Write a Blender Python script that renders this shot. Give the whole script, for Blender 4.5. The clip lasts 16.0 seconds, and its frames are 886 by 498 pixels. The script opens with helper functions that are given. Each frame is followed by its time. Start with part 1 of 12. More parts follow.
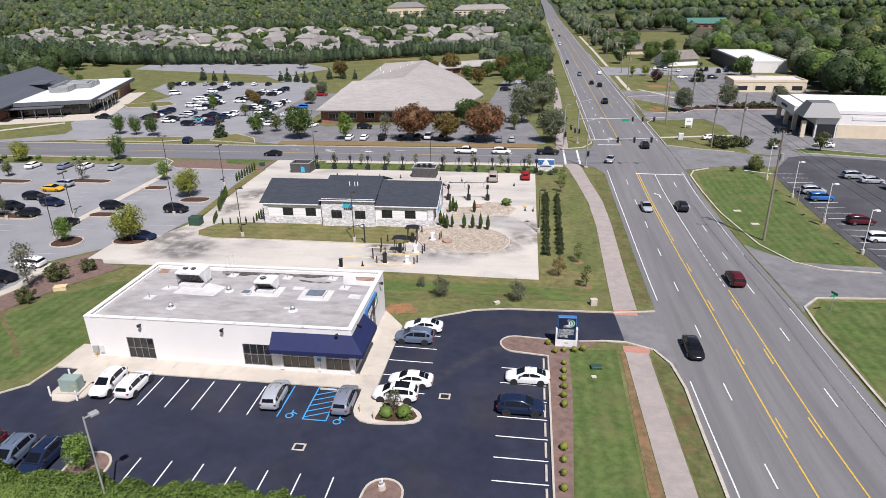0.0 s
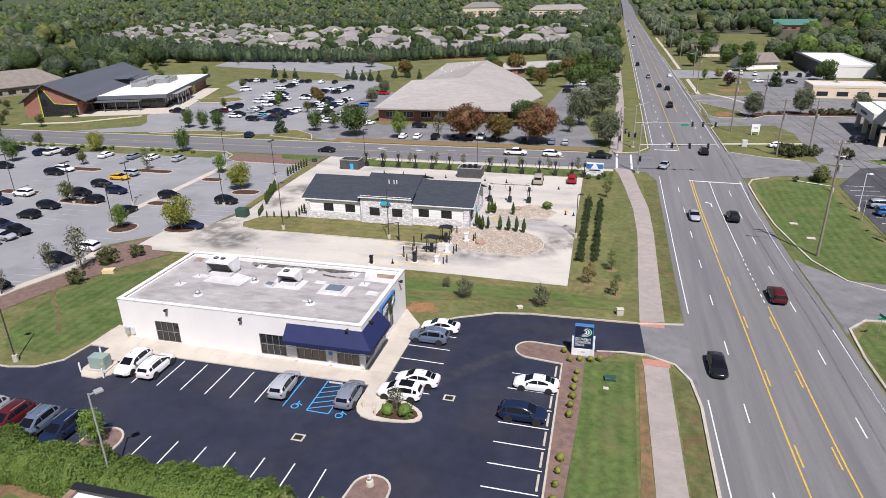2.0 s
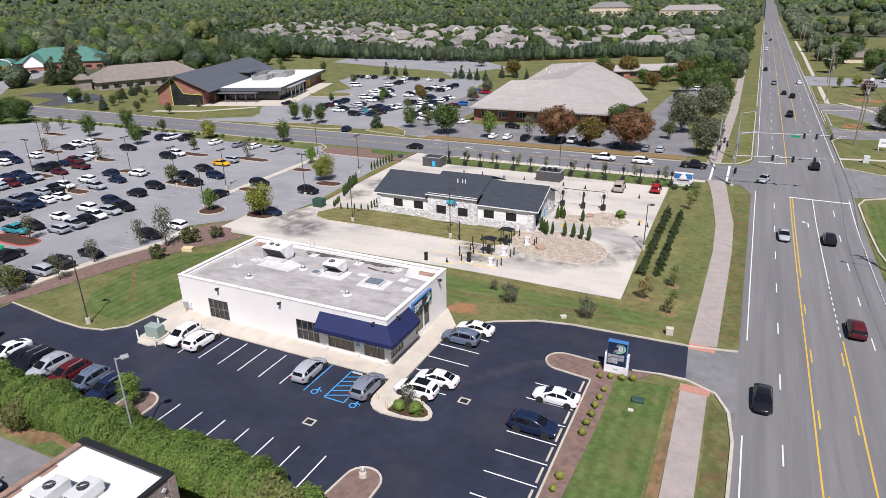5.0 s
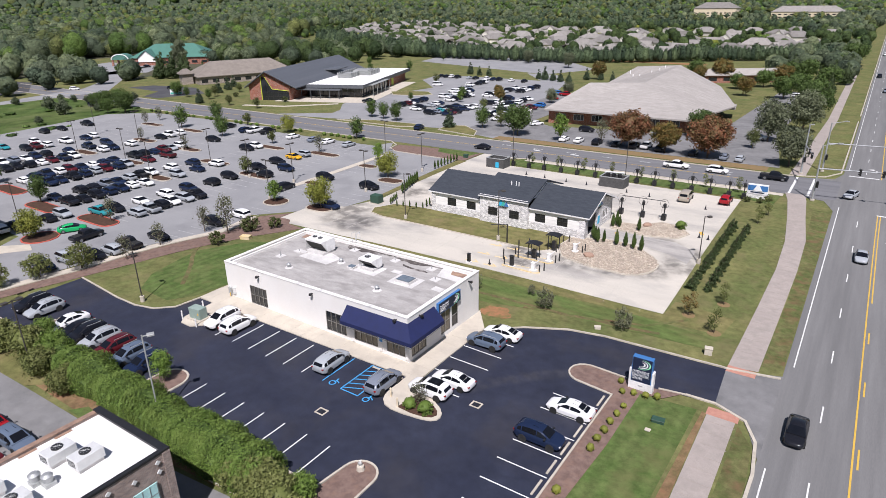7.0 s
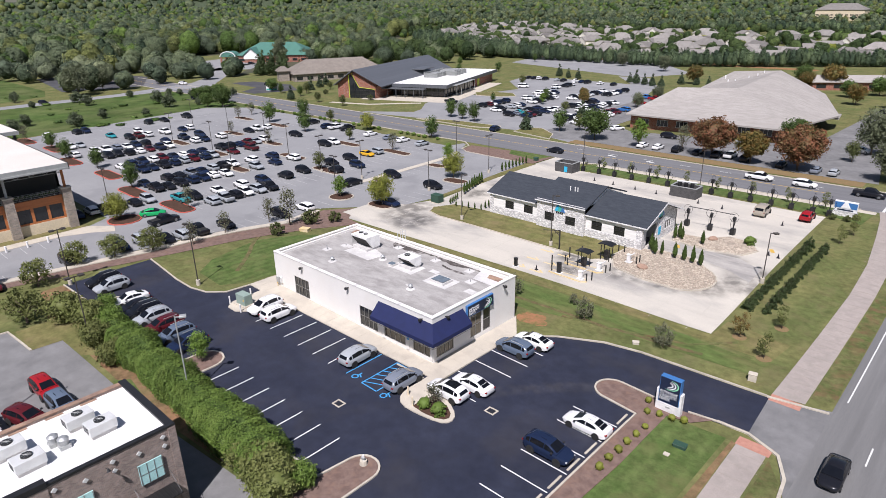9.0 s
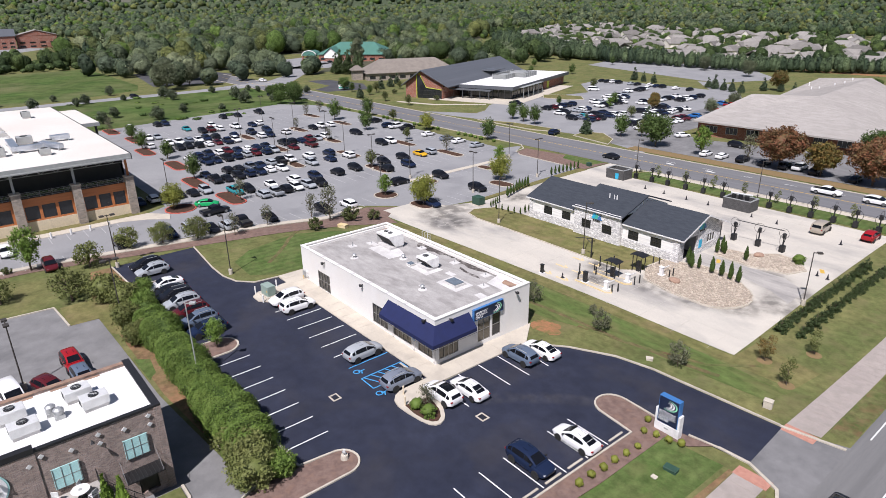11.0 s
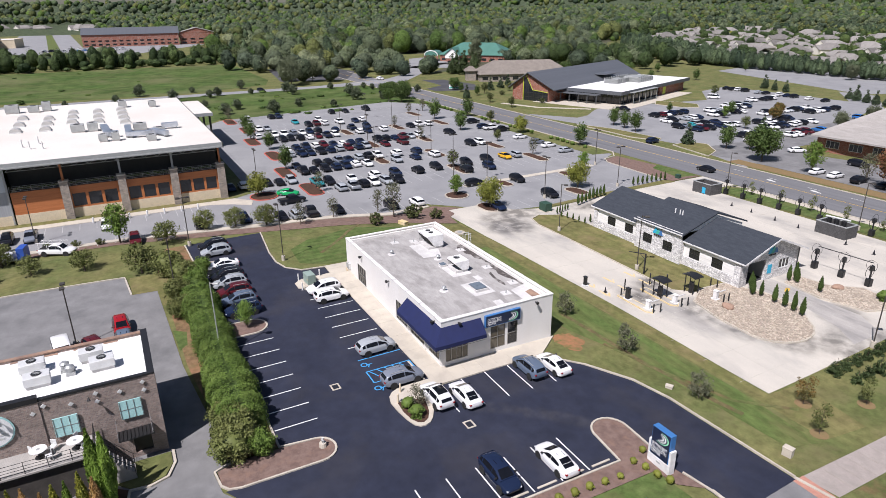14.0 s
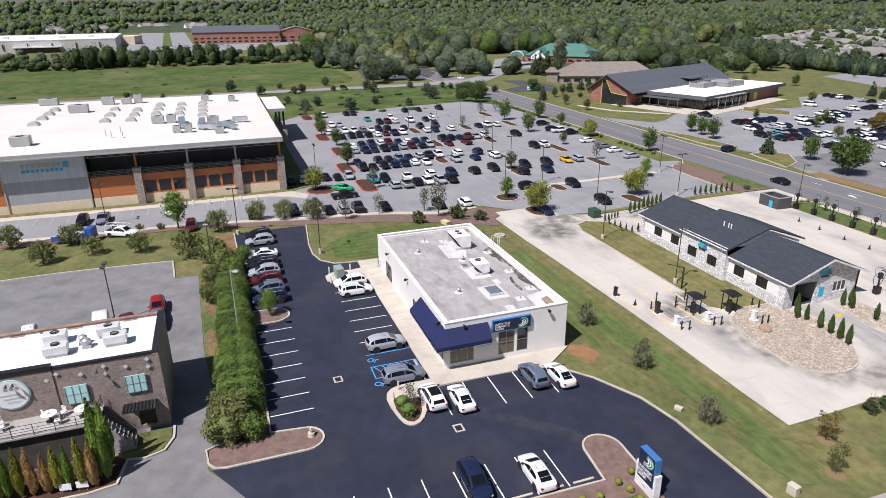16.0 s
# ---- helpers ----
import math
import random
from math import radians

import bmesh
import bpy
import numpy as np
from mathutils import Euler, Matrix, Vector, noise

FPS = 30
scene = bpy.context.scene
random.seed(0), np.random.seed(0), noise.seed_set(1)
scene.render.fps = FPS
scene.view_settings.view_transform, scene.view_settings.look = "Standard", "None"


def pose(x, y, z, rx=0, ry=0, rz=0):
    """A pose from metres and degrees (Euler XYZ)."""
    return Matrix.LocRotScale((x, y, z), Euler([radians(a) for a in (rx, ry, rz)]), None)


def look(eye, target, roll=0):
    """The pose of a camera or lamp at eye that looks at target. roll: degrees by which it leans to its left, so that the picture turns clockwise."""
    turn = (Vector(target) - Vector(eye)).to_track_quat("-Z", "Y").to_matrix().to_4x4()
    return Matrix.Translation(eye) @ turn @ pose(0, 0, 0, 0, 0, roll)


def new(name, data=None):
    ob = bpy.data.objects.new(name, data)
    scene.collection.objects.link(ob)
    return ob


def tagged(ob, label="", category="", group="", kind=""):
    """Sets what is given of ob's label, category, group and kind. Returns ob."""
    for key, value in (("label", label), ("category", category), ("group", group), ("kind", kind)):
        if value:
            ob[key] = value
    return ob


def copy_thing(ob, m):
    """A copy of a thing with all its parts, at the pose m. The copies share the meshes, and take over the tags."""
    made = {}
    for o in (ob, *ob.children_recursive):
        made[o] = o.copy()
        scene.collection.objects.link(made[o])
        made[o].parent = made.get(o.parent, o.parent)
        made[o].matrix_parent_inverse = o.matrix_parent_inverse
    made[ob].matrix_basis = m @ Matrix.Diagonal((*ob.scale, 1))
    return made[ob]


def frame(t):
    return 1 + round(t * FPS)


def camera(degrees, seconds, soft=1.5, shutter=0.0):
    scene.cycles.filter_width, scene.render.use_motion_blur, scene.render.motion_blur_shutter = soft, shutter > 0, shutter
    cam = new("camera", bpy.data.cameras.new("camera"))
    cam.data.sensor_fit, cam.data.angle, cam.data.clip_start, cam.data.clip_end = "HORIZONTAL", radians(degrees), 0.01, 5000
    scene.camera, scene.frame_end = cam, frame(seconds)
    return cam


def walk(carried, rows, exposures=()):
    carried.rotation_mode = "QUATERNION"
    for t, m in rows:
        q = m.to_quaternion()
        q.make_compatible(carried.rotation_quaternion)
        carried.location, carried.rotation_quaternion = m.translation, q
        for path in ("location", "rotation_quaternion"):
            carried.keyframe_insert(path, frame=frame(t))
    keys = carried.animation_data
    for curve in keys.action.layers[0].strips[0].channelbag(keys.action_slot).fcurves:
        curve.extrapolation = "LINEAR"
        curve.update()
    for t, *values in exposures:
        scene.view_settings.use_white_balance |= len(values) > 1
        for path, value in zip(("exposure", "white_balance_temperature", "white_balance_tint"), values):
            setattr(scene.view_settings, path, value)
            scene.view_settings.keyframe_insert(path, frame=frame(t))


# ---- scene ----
cam = camera(70.2, 16.0, soft=0.65)
METRES, EYE, TILT, LEAN, TURN = 52.78, 35.0, 0.0, 0.0, 8.1
ROWS = [
    (0.0, 0.0, 0.0, 0.0, -0.42, -22.22, 1.03),
    (0.5, 0.0294, 0.0011, -0.0006, 1.12, -22.2, 1.02),
    (1.0, 0.0565, 0.0028, -0.0006, 2.65, -22.17, 1.03),
    (1.5, 0.0809, 0.0058, -0.0009, 4.46, -22.15, 1.03),
    (2.0, 0.1046, 0.0089, -0.0016, 6.28, -22.1, 1.05),
    (2.5, 0.1294, 0.0124, -0.0021, 8.15, -22.09, 1.04),
    (3.0, 0.1553, 0.018, -0.0026, 10.02, -22.05, 1.05),
    (3.5, 0.18, 0.0241, -0.0027, 11.88, -22.01, 1.04),
    (4.0, 0.205, 0.0307, -0.0035, 13.73, -21.97, 1.02),
    (6.5, 0.3384, 0.0795, -0.005, 23.33, -21.87, 0.96),
    (7.0, 0.3662, 0.0932, -0.0057, 25.78, -21.8, 0.94),
    (7.5, 0.392, 0.1074, -0.0064, 28.22, -21.76, 0.95),
    (8.0, 0.4167, 0.1227, -0.0068, 30.47, -21.69, 0.92),
    (8.5, 0.4409, 0.1388, -0.0072, 32.66, -21.64, 0.95),
    (9.0, 0.4664, 0.1568, -0.0071, 34.61, -21.6, 0.94),
    (11.5, 0.5977, 0.2649, -0.0056, 43.98, -21.38, 0.79),
    (12.0, 0.6199, 0.288, -0.0056, 45.82, -21.33, 0.77),
    (12.5, 0.6427, 0.3134, -0.006, 47.76, -21.28, 0.76),
    (13.0, 0.667, 0.3418, -0.006, 49.56, -21.27, 0.69),
    (13.5, 0.6905, 0.3712, -0.0062, 51.72, -21.24, 0.65),
    (14.0, 0.7123, 0.4012, -0.0066, 54.04, -21.19, 0.64),
    (14.5, 0.7315, 0.4315, -0.0064, 56.22, -21.17, 0.65),
    (15.0, 0.7512, 0.4635, -0.0063, 58.22, -21.14, 0.63),
    (15.5, 0.7712, 0.4971, -0.0065, 60.37, -21.13, 0.6),
    (16.0, 0.7894, 0.5317, -0.0067, 62.51, -21.11, 0.55),
]
walk(cam, [(t, pose(0, 0, EYE, TILT, LEAN, TURN) @ pose(METRES * x, METRES * y, METRES * z, 90 + pitch, roll, yaw)) for t, x, y, z, yaw, pitch, roll in ROWS],
     [(0.0, 0.27, 6200, 18), (16.0, 0.27, 6200, 18)])

# ---- world and sun ----
SUN_DIR = Vector((0.40, -0.70, 0.0)).normalized()
SUN_ELEV = 55.0
world = bpy.data.worlds.new("sky")
scene.world = world
world.use_nodes = True
wn = world.node_tree
sky = wn.nodes.new("ShaderNodeTexSky")
sky.sky_type = "NISHITA"
sky.sun_disc = False
sky.sun_elevation = radians(SUN_ELEV)
sky.sun_rotation = math.atan2(SUN_DIR.x, SUN_DIR.y)
bg = wn.nodes["Background"]
bg.inputs["Strength"].default_value = 0.050
wn.links.new(sky.outputs["Color"], bg.inputs["Color"])
sun = new("sun", bpy.data.lights.new("sun", "SUN"))
sun.data.energy = 5.0
sun.data.angle = radians(0.53)
sun.data.color = (1.0, 0.97, 0.93)
sd = SUN_DIR * math.cos(radians(SUN_ELEV))
sun.matrix_world = look(Vector((sd.x, sd.y, math.sin(radians(SUN_ELEV)))) * 200, (0, 0, 0))

# ---- materials ----
MATS = {}


def mat(name, a, b=None, scale=1.0, fine=30.0, rough=0.8, bump=0.3, bump_scale=None, metal=0.0, isl=0.0, objr=0.0, spec=0.5,
        stain=None, stain_scale=0.1, stain_amount=0.5, coat=0.0, trans=0.0, stretch=(1, 1, 1), dist=0.02, mottle=0.0, mottle_scale=1.5, stripe=0.0, stripe_scale=0.5, stripe_axis="X", tone=False):
    """Two noises mix colour a with colour b, a third one lays a stain; bump from the fine noise."""
    m = bpy.data.materials.new(name)
    m.use_nodes = True
    t = m.node_tree
    n, l = t.nodes, t.links
    p = n["Principled BSDF"]
    p.inputs["Roughness"].default_value = rough
    p.inputs["Metallic"].default_value = metal
    p.inputs["Specular IOR Level"].default_value = spec
    p.inputs["Coat Weight"].default_value = coat
    p.inputs["Transmission Weight"].default_value = trans
    b = b or tuple(c * 0.75 for c in a)
    tc = n.new("ShaderNodeTexCoord")
    mp = n.new("ShaderNodeMapping")
    mp.inputs["Scale"].default_value = stretch
    l.new(tc.outputs["Object"], mp.inputs["Vector"])

    def noise_node(sc, det=4.0):
        q = n.new("ShaderNodeTexNoise")
        q.inputs["Scale"].default_value = sc
        q.inputs["Detail"].default_value = det
        q.inputs["Roughness"].default_value = 0.6
        l.new(mp.outputs["Vector"], q.inputs["Vector"])
        return q

    def mix(fac, c1, c2, kind="MIX"):
        q = n.new("ShaderNodeMix")
        q.data_type, q.blend_type = "RGBA", kind
        for value, socket in ((fac, q.inputs[0]), (c1, q.inputs[6]), (c2, q.inputs[7])):
            if isinstance(value, bpy.types.NodeSocket):
                l.new(value, socket)
            elif isinstance(value, tuple):
                socket.default_value = (*value[:3], 1)
            else:
                socket.default_value = value
        return q.outputs[2]

    def ramp(src, lo, hi):
        q = n.new("ShaderNodeMapRange")
        q.inputs[1].default_value, q.inputs[2].default_value = lo, hi
        l.new(src, q.inputs[0])
        return q.outputs[0]

    big, small = noise_node(scale), noise_node(fine, 3.0)
    col = mix(ramp(big.outputs["Fac"], 0.35, 0.65), a, b)
    grain = n.new("ShaderNodeMapRange")
    grain.inputs[3].default_value, grain.inputs[4].default_value = 0.72, 1.28
    l.new(small.outputs["Fac"], grain.inputs[0])
    col = mix(1.0, col, grain.outputs[0], "MULTIPLY")
    if mottle:
        for sc, am in ((mottle_scale, mottle), (mottle_scale * 0.22, mottle * 0.7)):
            mo = n.new("ShaderNodeMapRange")
            mo.inputs[1].default_value, mo.inputs[2].default_value = 0.3, 0.7
            mo.inputs[3].default_value, mo.inputs[4].default_value = 1 - am, 1 + am
            l.new(noise_node(sc, 5.0).outputs["Fac"], mo.inputs[0])
            col = mix(1.0, col, mo.outputs[0], "MULTIPLY")
    if stripe:
        wv = n.new("ShaderNodeTexWave")
        wv.bands_direction = stripe_axis
        wv.inputs["Scale"].default_value, wv.inputs["Distortion"].default_value, wv.inputs["Detail Scale"].default_value = stripe_scale, 1.2, 0.4
        l.new(tc.outputs["Object"], wv.inputs["Vector"])
        sr = n.new("ShaderNodeMapRange")
        sr.inputs[3].default_value, sr.inputs[4].default_value = 1 - stripe, 1 + stripe
        l.new(wv.outputs["Fac"], sr.inputs[0])
        col = mix(1.0, col, sr.outputs[0], "MULTIPLY")
    if stain:
        s1 = noise_node(stain_scale, 6.0)
        fac = n.new("ShaderNodeMath")
        fac.operation = "MULTIPLY"
        fac.inputs[1].default_value = stain_amount
        l.new(ramp(s1.outputs["Fac"], 0.5, 0.68), fac.inputs[0])
        col = mix(fac.outputs[0], col, stain)
    for amount, node, out in ((isl, "ShaderNodeNewGeometry", "Random Per Island"), (objr, "ShaderNodeObjectInfo", "Random")):
        if amount:
            g = n.new(node)
            r = n.new("ShaderNodeMapRange")
            r.inputs[3].default_value, r.inputs[4].default_value = 1 - amount, 1 + amount
            l.new(g.outputs[out], r.inputs[0])
            col = mix(1.0, col, r.outputs[0], "MULTIPLY")
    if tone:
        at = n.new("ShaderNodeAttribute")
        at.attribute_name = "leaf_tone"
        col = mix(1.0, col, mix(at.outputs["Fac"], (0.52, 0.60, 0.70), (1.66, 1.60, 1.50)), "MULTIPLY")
    l.new(col, p.inputs["Base Color"])
    if bump:
        bn = n.new("ShaderNodeBump")
        bn.inputs["Strength"].default_value = bump
        bn.inputs["Distance"].default_value = dist
        l.new((noise_node(bump_scale, 3.0) if bump_scale else small).outputs["Fac"], bn.inputs["Height"])
        l.new(bn.outputs["Normal"], p.inputs["Normal"])
    MATS[name] = m
    return m


def masonry(name, c1, c2, mortar, w, h, joint, flip=False, bump=0.6, bias=0.0):
    """Coursed brick or stone: the courses run along the wall, whichever way it faces."""
    m = bpy.data.materials.new(name)
    m.use_nodes = True
    n, l = m.node_tree.nodes, m.node_tree.links
    p = n["Principled BSDF"]
    p.inputs["Roughness"].default_value = 0.85
    tc, sp, add, cb = n.new("ShaderNodeTexCoord"), n.new("ShaderNodeSeparateXYZ"), n.new("ShaderNodeMath"), n.new("ShaderNodeCombineXYZ")
    l.new(tc.outputs["Object"], sp.inputs[0])
    l.new(sp.outputs[0], add.inputs[0])
    l.new(sp.outputs[1], add.inputs[1])
    l.new(add.outputs[0], cb.inputs[0])
    l.new(sp.outputs[2], cb.inputs[1])
    br = n.new("ShaderNodeTexBrick")
    br.inputs["Color1"].default_value, br.inputs["Color2"].default_value, br.inputs["Mortar"].default_value = (*c1, 1), (*c2, 1), (*mortar, 1)
    br.inputs["Scale"].default_value = 1.0
    br.inputs["Mortar Size"].default_value = joint
    br.inputs["Mortar Smooth"].default_value = 0.2
    br.inputs["Brick Width"].default_value, br.inputs["Row Height"].default_value = w, h
    br.inputs["Bias"].default_value = bias
    l.new(cb.outputs[0], br.inputs["Vector"])
    ns = n.new("ShaderNodeTexNoise")
    ns.inputs["Scale"].default_value, ns.inputs["Detail"].default_value = 1.7, 5
    l.new(tc.outputs["Object"], ns.inputs["Vector"])
    mr = n.new("ShaderNodeMapRange")
    mr.inputs[3].default_value, mr.inputs[4].default_value = 0.6, 1.4
    l.new(ns.outputs["Fac"], mr.inputs[0])
    mx = n.new("ShaderNodeMix")
    mx.data_type, mx.blend_type = "RGBA", "MULTIPLY"
    mx.inputs[0].default_value = 1
    l.new(br.outputs["Color"], mx.inputs[6])
    l.new(mr.outputs[0], mx.inputs[7])
    l.new(mx.outputs[2], p.inputs["Base Color"])
    bn = n.new("ShaderNodeBump")
    bn.inputs["Strength"].default_value, bn.inputs["Distance"].default_value = bump, 0.03
    bn.invert = True
    l.new(br.outputs["Fac"], bn.inputs["Height"])
    l.new(bn.outputs["Normal"], p.inputs["Normal"])
    MATS[name] = m
    return m


mat("grass", (0.102, 0.120, 0.042), (0.150, 0.145, 0.058), 0.16, 9.0, 0.95, 0.6, bump_scale=14, mottle=0.24, mottle_scale=1.3, stain=(0.175, 0.150, 0.075), stain_scale=0.35, stain_amount=0.5, spec=0.1)
mat("grass_green", (0.085, 0.122, 0.036), (0.115, 0.135, 0.046), 0.3, 9.0, 0.95, 0.6, bump_scale=14, mottle=0.22, mottle_scale=1.3, spec=0.1, stretch=(0.6, 1.2, 1), stain=(0.16, 0.15, 0.065), stain_scale=0.4, stain_amount=0.6, stripe=0.06, stripe_scale=0.2, stripe_axis="Y")
mat("grass_dry", (0.125, 0.128, 0.046), (0.165, 0.148, 0.062), 0.25, 9.0, 0.95, 0.6, bump_scale=14, mottle=0.22, mottle_scale=1.3, stain=(0.21, 0.165, 0.085), stain_scale=0.3, stain_amount=0.6, spec=0.1, stripe=0.07, stripe_scale=0.2, stripe_axis="Y")
mat("grass_rich", (0.070, 0.110, 0.030), (0.099, 0.129, 0.043), 0.5, 9.0, 0.95, 0.6, bump_scale=14, spec=0.1, mottle=0.22, mottle_scale=1.6, stain=(0.15, 0.14, 0.06), stain_scale=0.3, stain_amount=0.5, stripe=0.09, stripe_scale=0.22)
mat("meadow", (0.056, 0.096, 0.024), (0.088, 0.112, 0.038), 0.05, 1.5, 0.95, 0.8, bump_scale=1.2, mottle=0.26, mottle_scale=0.20, stain=(0.175, 0.16, 0.085), stain_scale=0.03, spec=0.1, dist=0.3)
mat("verge", (0.088, 0.108, 0.036), (0.135, 0.128, 0.055), 0.8, 9.0, 0.95, 0.6, bump_scale=14, mottle=0.25, mottle_scale=1.5, stain=(0.17, 0.09, 0.055), stain_scale=0.5, stain_amount=0.6, spec=0.1)
mat("clay", (0.33, 0.155, 0.08), (0.22, 0.135, 0.065), 1.6, 12.0, 0.95, 0.5, spec=0.1, stain=(0.12, 0.125, 0.045), stain_scale=1.1, stain_amount=0.9)
mat("dead_turf", (0.20, 0.125, 0.07), (0.15, 0.115, 0.055), 0.9, 9.0, 0.95, 0.6, bump_scale=14, mottle=0.25, mottle_scale=1.5, stain=(0.30, 0.15, 0.085), stain_scale=0.5, stain_amount=0.7, spec=0.1)
mat("thatch", (0.135, 0.108, 0.052), (0.105, 0.105, 0.045), 0.9, 9.0, 0.95, 0.6, bump_scale=14, mottle=0.25, mottle_scale=1.5, stain=(0.10, 0.115, 0.04), stain_scale=0.9, stain_amount=0.8, spec=0.1)
mat("asphalt_sealed", (0.0188, 0.0222, 0.0390), (0.0255, 0.0292, 0.0475), 0.25, 40.0, 0.75, 0.35, stain=(0.045, 0.042, 0.046), stain_scale=0.14, stain_amount=0.45, spec=0.3, mottle=0.16, mottle_scale=0.8)
mat("asphalt_road", (0.182, 0.180, 0.176), (0.160, 0.158, 0.155), 0.6, 30.0, 0.9, 0.3, stain=(0.125, 0.124, 0.122), stain_scale=0.2, stain_amount=0.7, stretch=(1.5, 0.06, 1), spec=0.3, mottle=0.09, mottle_scale=0.9)
mat("asphalt_street", (0.17, 0.17, 0.175), (0.15, 0.15, 0.155), 0.6, 30.0, 0.9, 0.3, stain=(0.12, 0.12, 0.125), stain_scale=0.2, stain_amount=0.7, stretch=(0.06, 1.5, 1), spec=0.3, mottle=0.08, mottle_scale=0.9)
mat("asphalt_old", (0.27, 0.27, 0.27), (0.235, 0.235, 0.238), 0.08, 25.0, 0.92, 0.3, stain=(0.20, 0.20, 0.205), stain_scale=0.15, stain_amount=0.7, spec=0.3)
mat("asphalt_grey", (0.20, 0.197, 0.195), (0.17, 0.168, 0.166), 0.15, 25.0, 0.92, 0.3, stain=(0.12, 0.12, 0.12), stain_scale=0.25, stain_amount=0.7, spec=0.3, mottle=0.12, mottle_scale=0.7)
mat("asphalt_dark", (0.075, 0.075, 0.08), (0.055, 0.055, 0.06), 0.2, 25.0, 0.9, 0.3, stain=(0.12, 0.12, 0.12), stain_scale=0.12, spec=0.3)
mat("concrete", (0.545, 0.505, 0.435), (0.465, 0.435, 0.38), 0.15, 20.0, 0.85, 0.2, stain=(0.30, 0.285, 0.265), stain_scale=0.13, stain_amount=0.85, stretch=(0.55, 1.2, 1), spec=0.3)


def worn(name, spots, amount, scale, tint=(1.0, 1.0, 1.01)):
    """Tyre-darkened places on a paved surface, broken up by noise."""
    t = MATS[name].node_tree
    n, l = t.nodes, t.links
    socket = n["Principled BSDF"].inputs["Base Color"]
    src = socket.links[0].from_socket
    tc = n.new("ShaderNodeTexCoord")
    ns = n.new("ShaderNodeTexNoise")
    ns.inputs["Scale"].default_value, ns.inputs["Detail"].default_value = scale, 6.0
    l.new(tc.outputs["Object"], ns.inputs["Vector"])
    total = None
    for x, y, r in spots:
        d = n.new("ShaderNodeVectorMath")
        d.operation = "DISTANCE"
        d.inputs[1].default_value = (x, y, gz_rough)
        l.new(tc.outputs["Object"], d.inputs[0])
        f = n.new("ShaderNodeMapRange")
        f.interpolation_type = "SMOOTHSTEP"
        f.inputs[1].default_value, f.inputs[2].default_value, f.inputs[3].default_value, f.inputs[4].default_value = r * 0.3, r, 1.0, 0.0
        l.new(d.outputs["Value"], f.inputs[0])
        if total is None:
            total = f.outputs[0]
        else:
            m = n.new("ShaderNodeMath")
            m.operation = "MAXIMUM"
            l.new(total, m.inputs[0])
            l.new(f.outputs[0], m.inputs[1])
            total = m.outputs[0]
    nr = n.new("ShaderNodeMapRange")
    nr.inputs[1].default_value, nr.inputs[2].default_value = 0.30, 0.58
    l.new(ns.outputs["Fac"], nr.inputs[0])
    m = n.new("ShaderNodeMath")
    m.operation = "MULTIPLY"
    l.new(total, m.inputs[0])
    l.new(nr.outputs[0], m.inputs[1])
    mx = n.new("ShaderNodeMix")
    mx.data_type, mx.blend_type = "RGBA", "MULTIPLY"
    l.new(m.outputs[0], mx.inputs[0])
    l.new(src, mx.inputs[6])
    mx.inputs[7].default_value = (amount * tint[0], amount * tint[1], amount * tint[2], 1)
    l.new(mx.outputs[2], socket)


gz_rough = -1.4
worn("concrete", [(-13, 88.2, 4.5), (-8, 89.2, 4.5), (-3.5, 91.2, 4.5), (-0.2, 94.5, 4.5), (-0.4, 99, 4.5), (-4.5, 101.4, 4), (-10, 101.2, 3.5), (-56, 86, 6), (-52, 84.5, 6), (-58, 90, 6), (-54, 104, 5), (-52.5, 112, 5), (-20, 84, 4), (-22, 88, 3.5)], 0.38, 0.55)
worn("asphalt_sealed", [(-9.2 + 0.62 * k + 0.02 * k * k, 52.6 + 0.98 * k - 0.008 * k * k, 1.25) for k in range(15)], 1.5, 0.9, (1.12, 1.0, 0.80))
mat("sidewalk", (0.52, 0.47, 0.385), (0.46, 0.415, 0.345), 0.4, 20.0, 0.85, 0.2, stain=(0.36, 0.32, 0.27), stain_scale=0.5, spec=0.3)
mat("path_paving", (0.345, 0.300, 0.268), (0.312, 0.274, 0.246), 0.5, 20.0, 0.85, 0.2, mottle=0.08, stain=(0.26, 0.235, 0.205), stain_scale=0.6, spec=0.3)
mat("kerb_concrete", (0.50, 0.45, 0.37), (0.42, 0.38, 0.31), 1.0, 20.0, 0.85, 0.3, stain=(0.30, 0.26, 0.21), stain_scale=0.8)
mat("joint_grey", (0.455, 0.41, 0.34), (0.42, 0.38, 0.315), 2.0, 20.0, 0.9, 0.1)
mat("deck_shade", (0.075, 0.068, 0.06), (0.05, 0.045, 0.04), 1.0, 12.0, 0.85, 0.3)
mat("wall_pale", (0.68, 0.645, 0.58), (0.62, 0.585, 0.525), 0.3, 5.0, 0.8, 0.1, objr=0.2)
mat("kerb_red", (0.52, 0.10, 0.07), (0.42, 0.09, 0.06), 2.0, 20.0, 0.7, 0.2)
mat("mulch", (0.205, 0.142, 0.118), (0.145, 0.098, 0.082), 1.5, 16.0, 0.95, 1.0, stain=(0.24, 0.15, 0.11), stain_scale=1.2, spec=0.1)
mat("mulch_dark", (0.09, 0.05, 0.035), (0.06, 0.036, 0.026), 1.5, 16.0, 0.95, 1.0, spec=0.1)
mat("straw", (0.235, 0.155, 0.08), (0.19, 0.145, 0.07), 1.5, 16.0, 0.95, 1.0, spec=0.1)
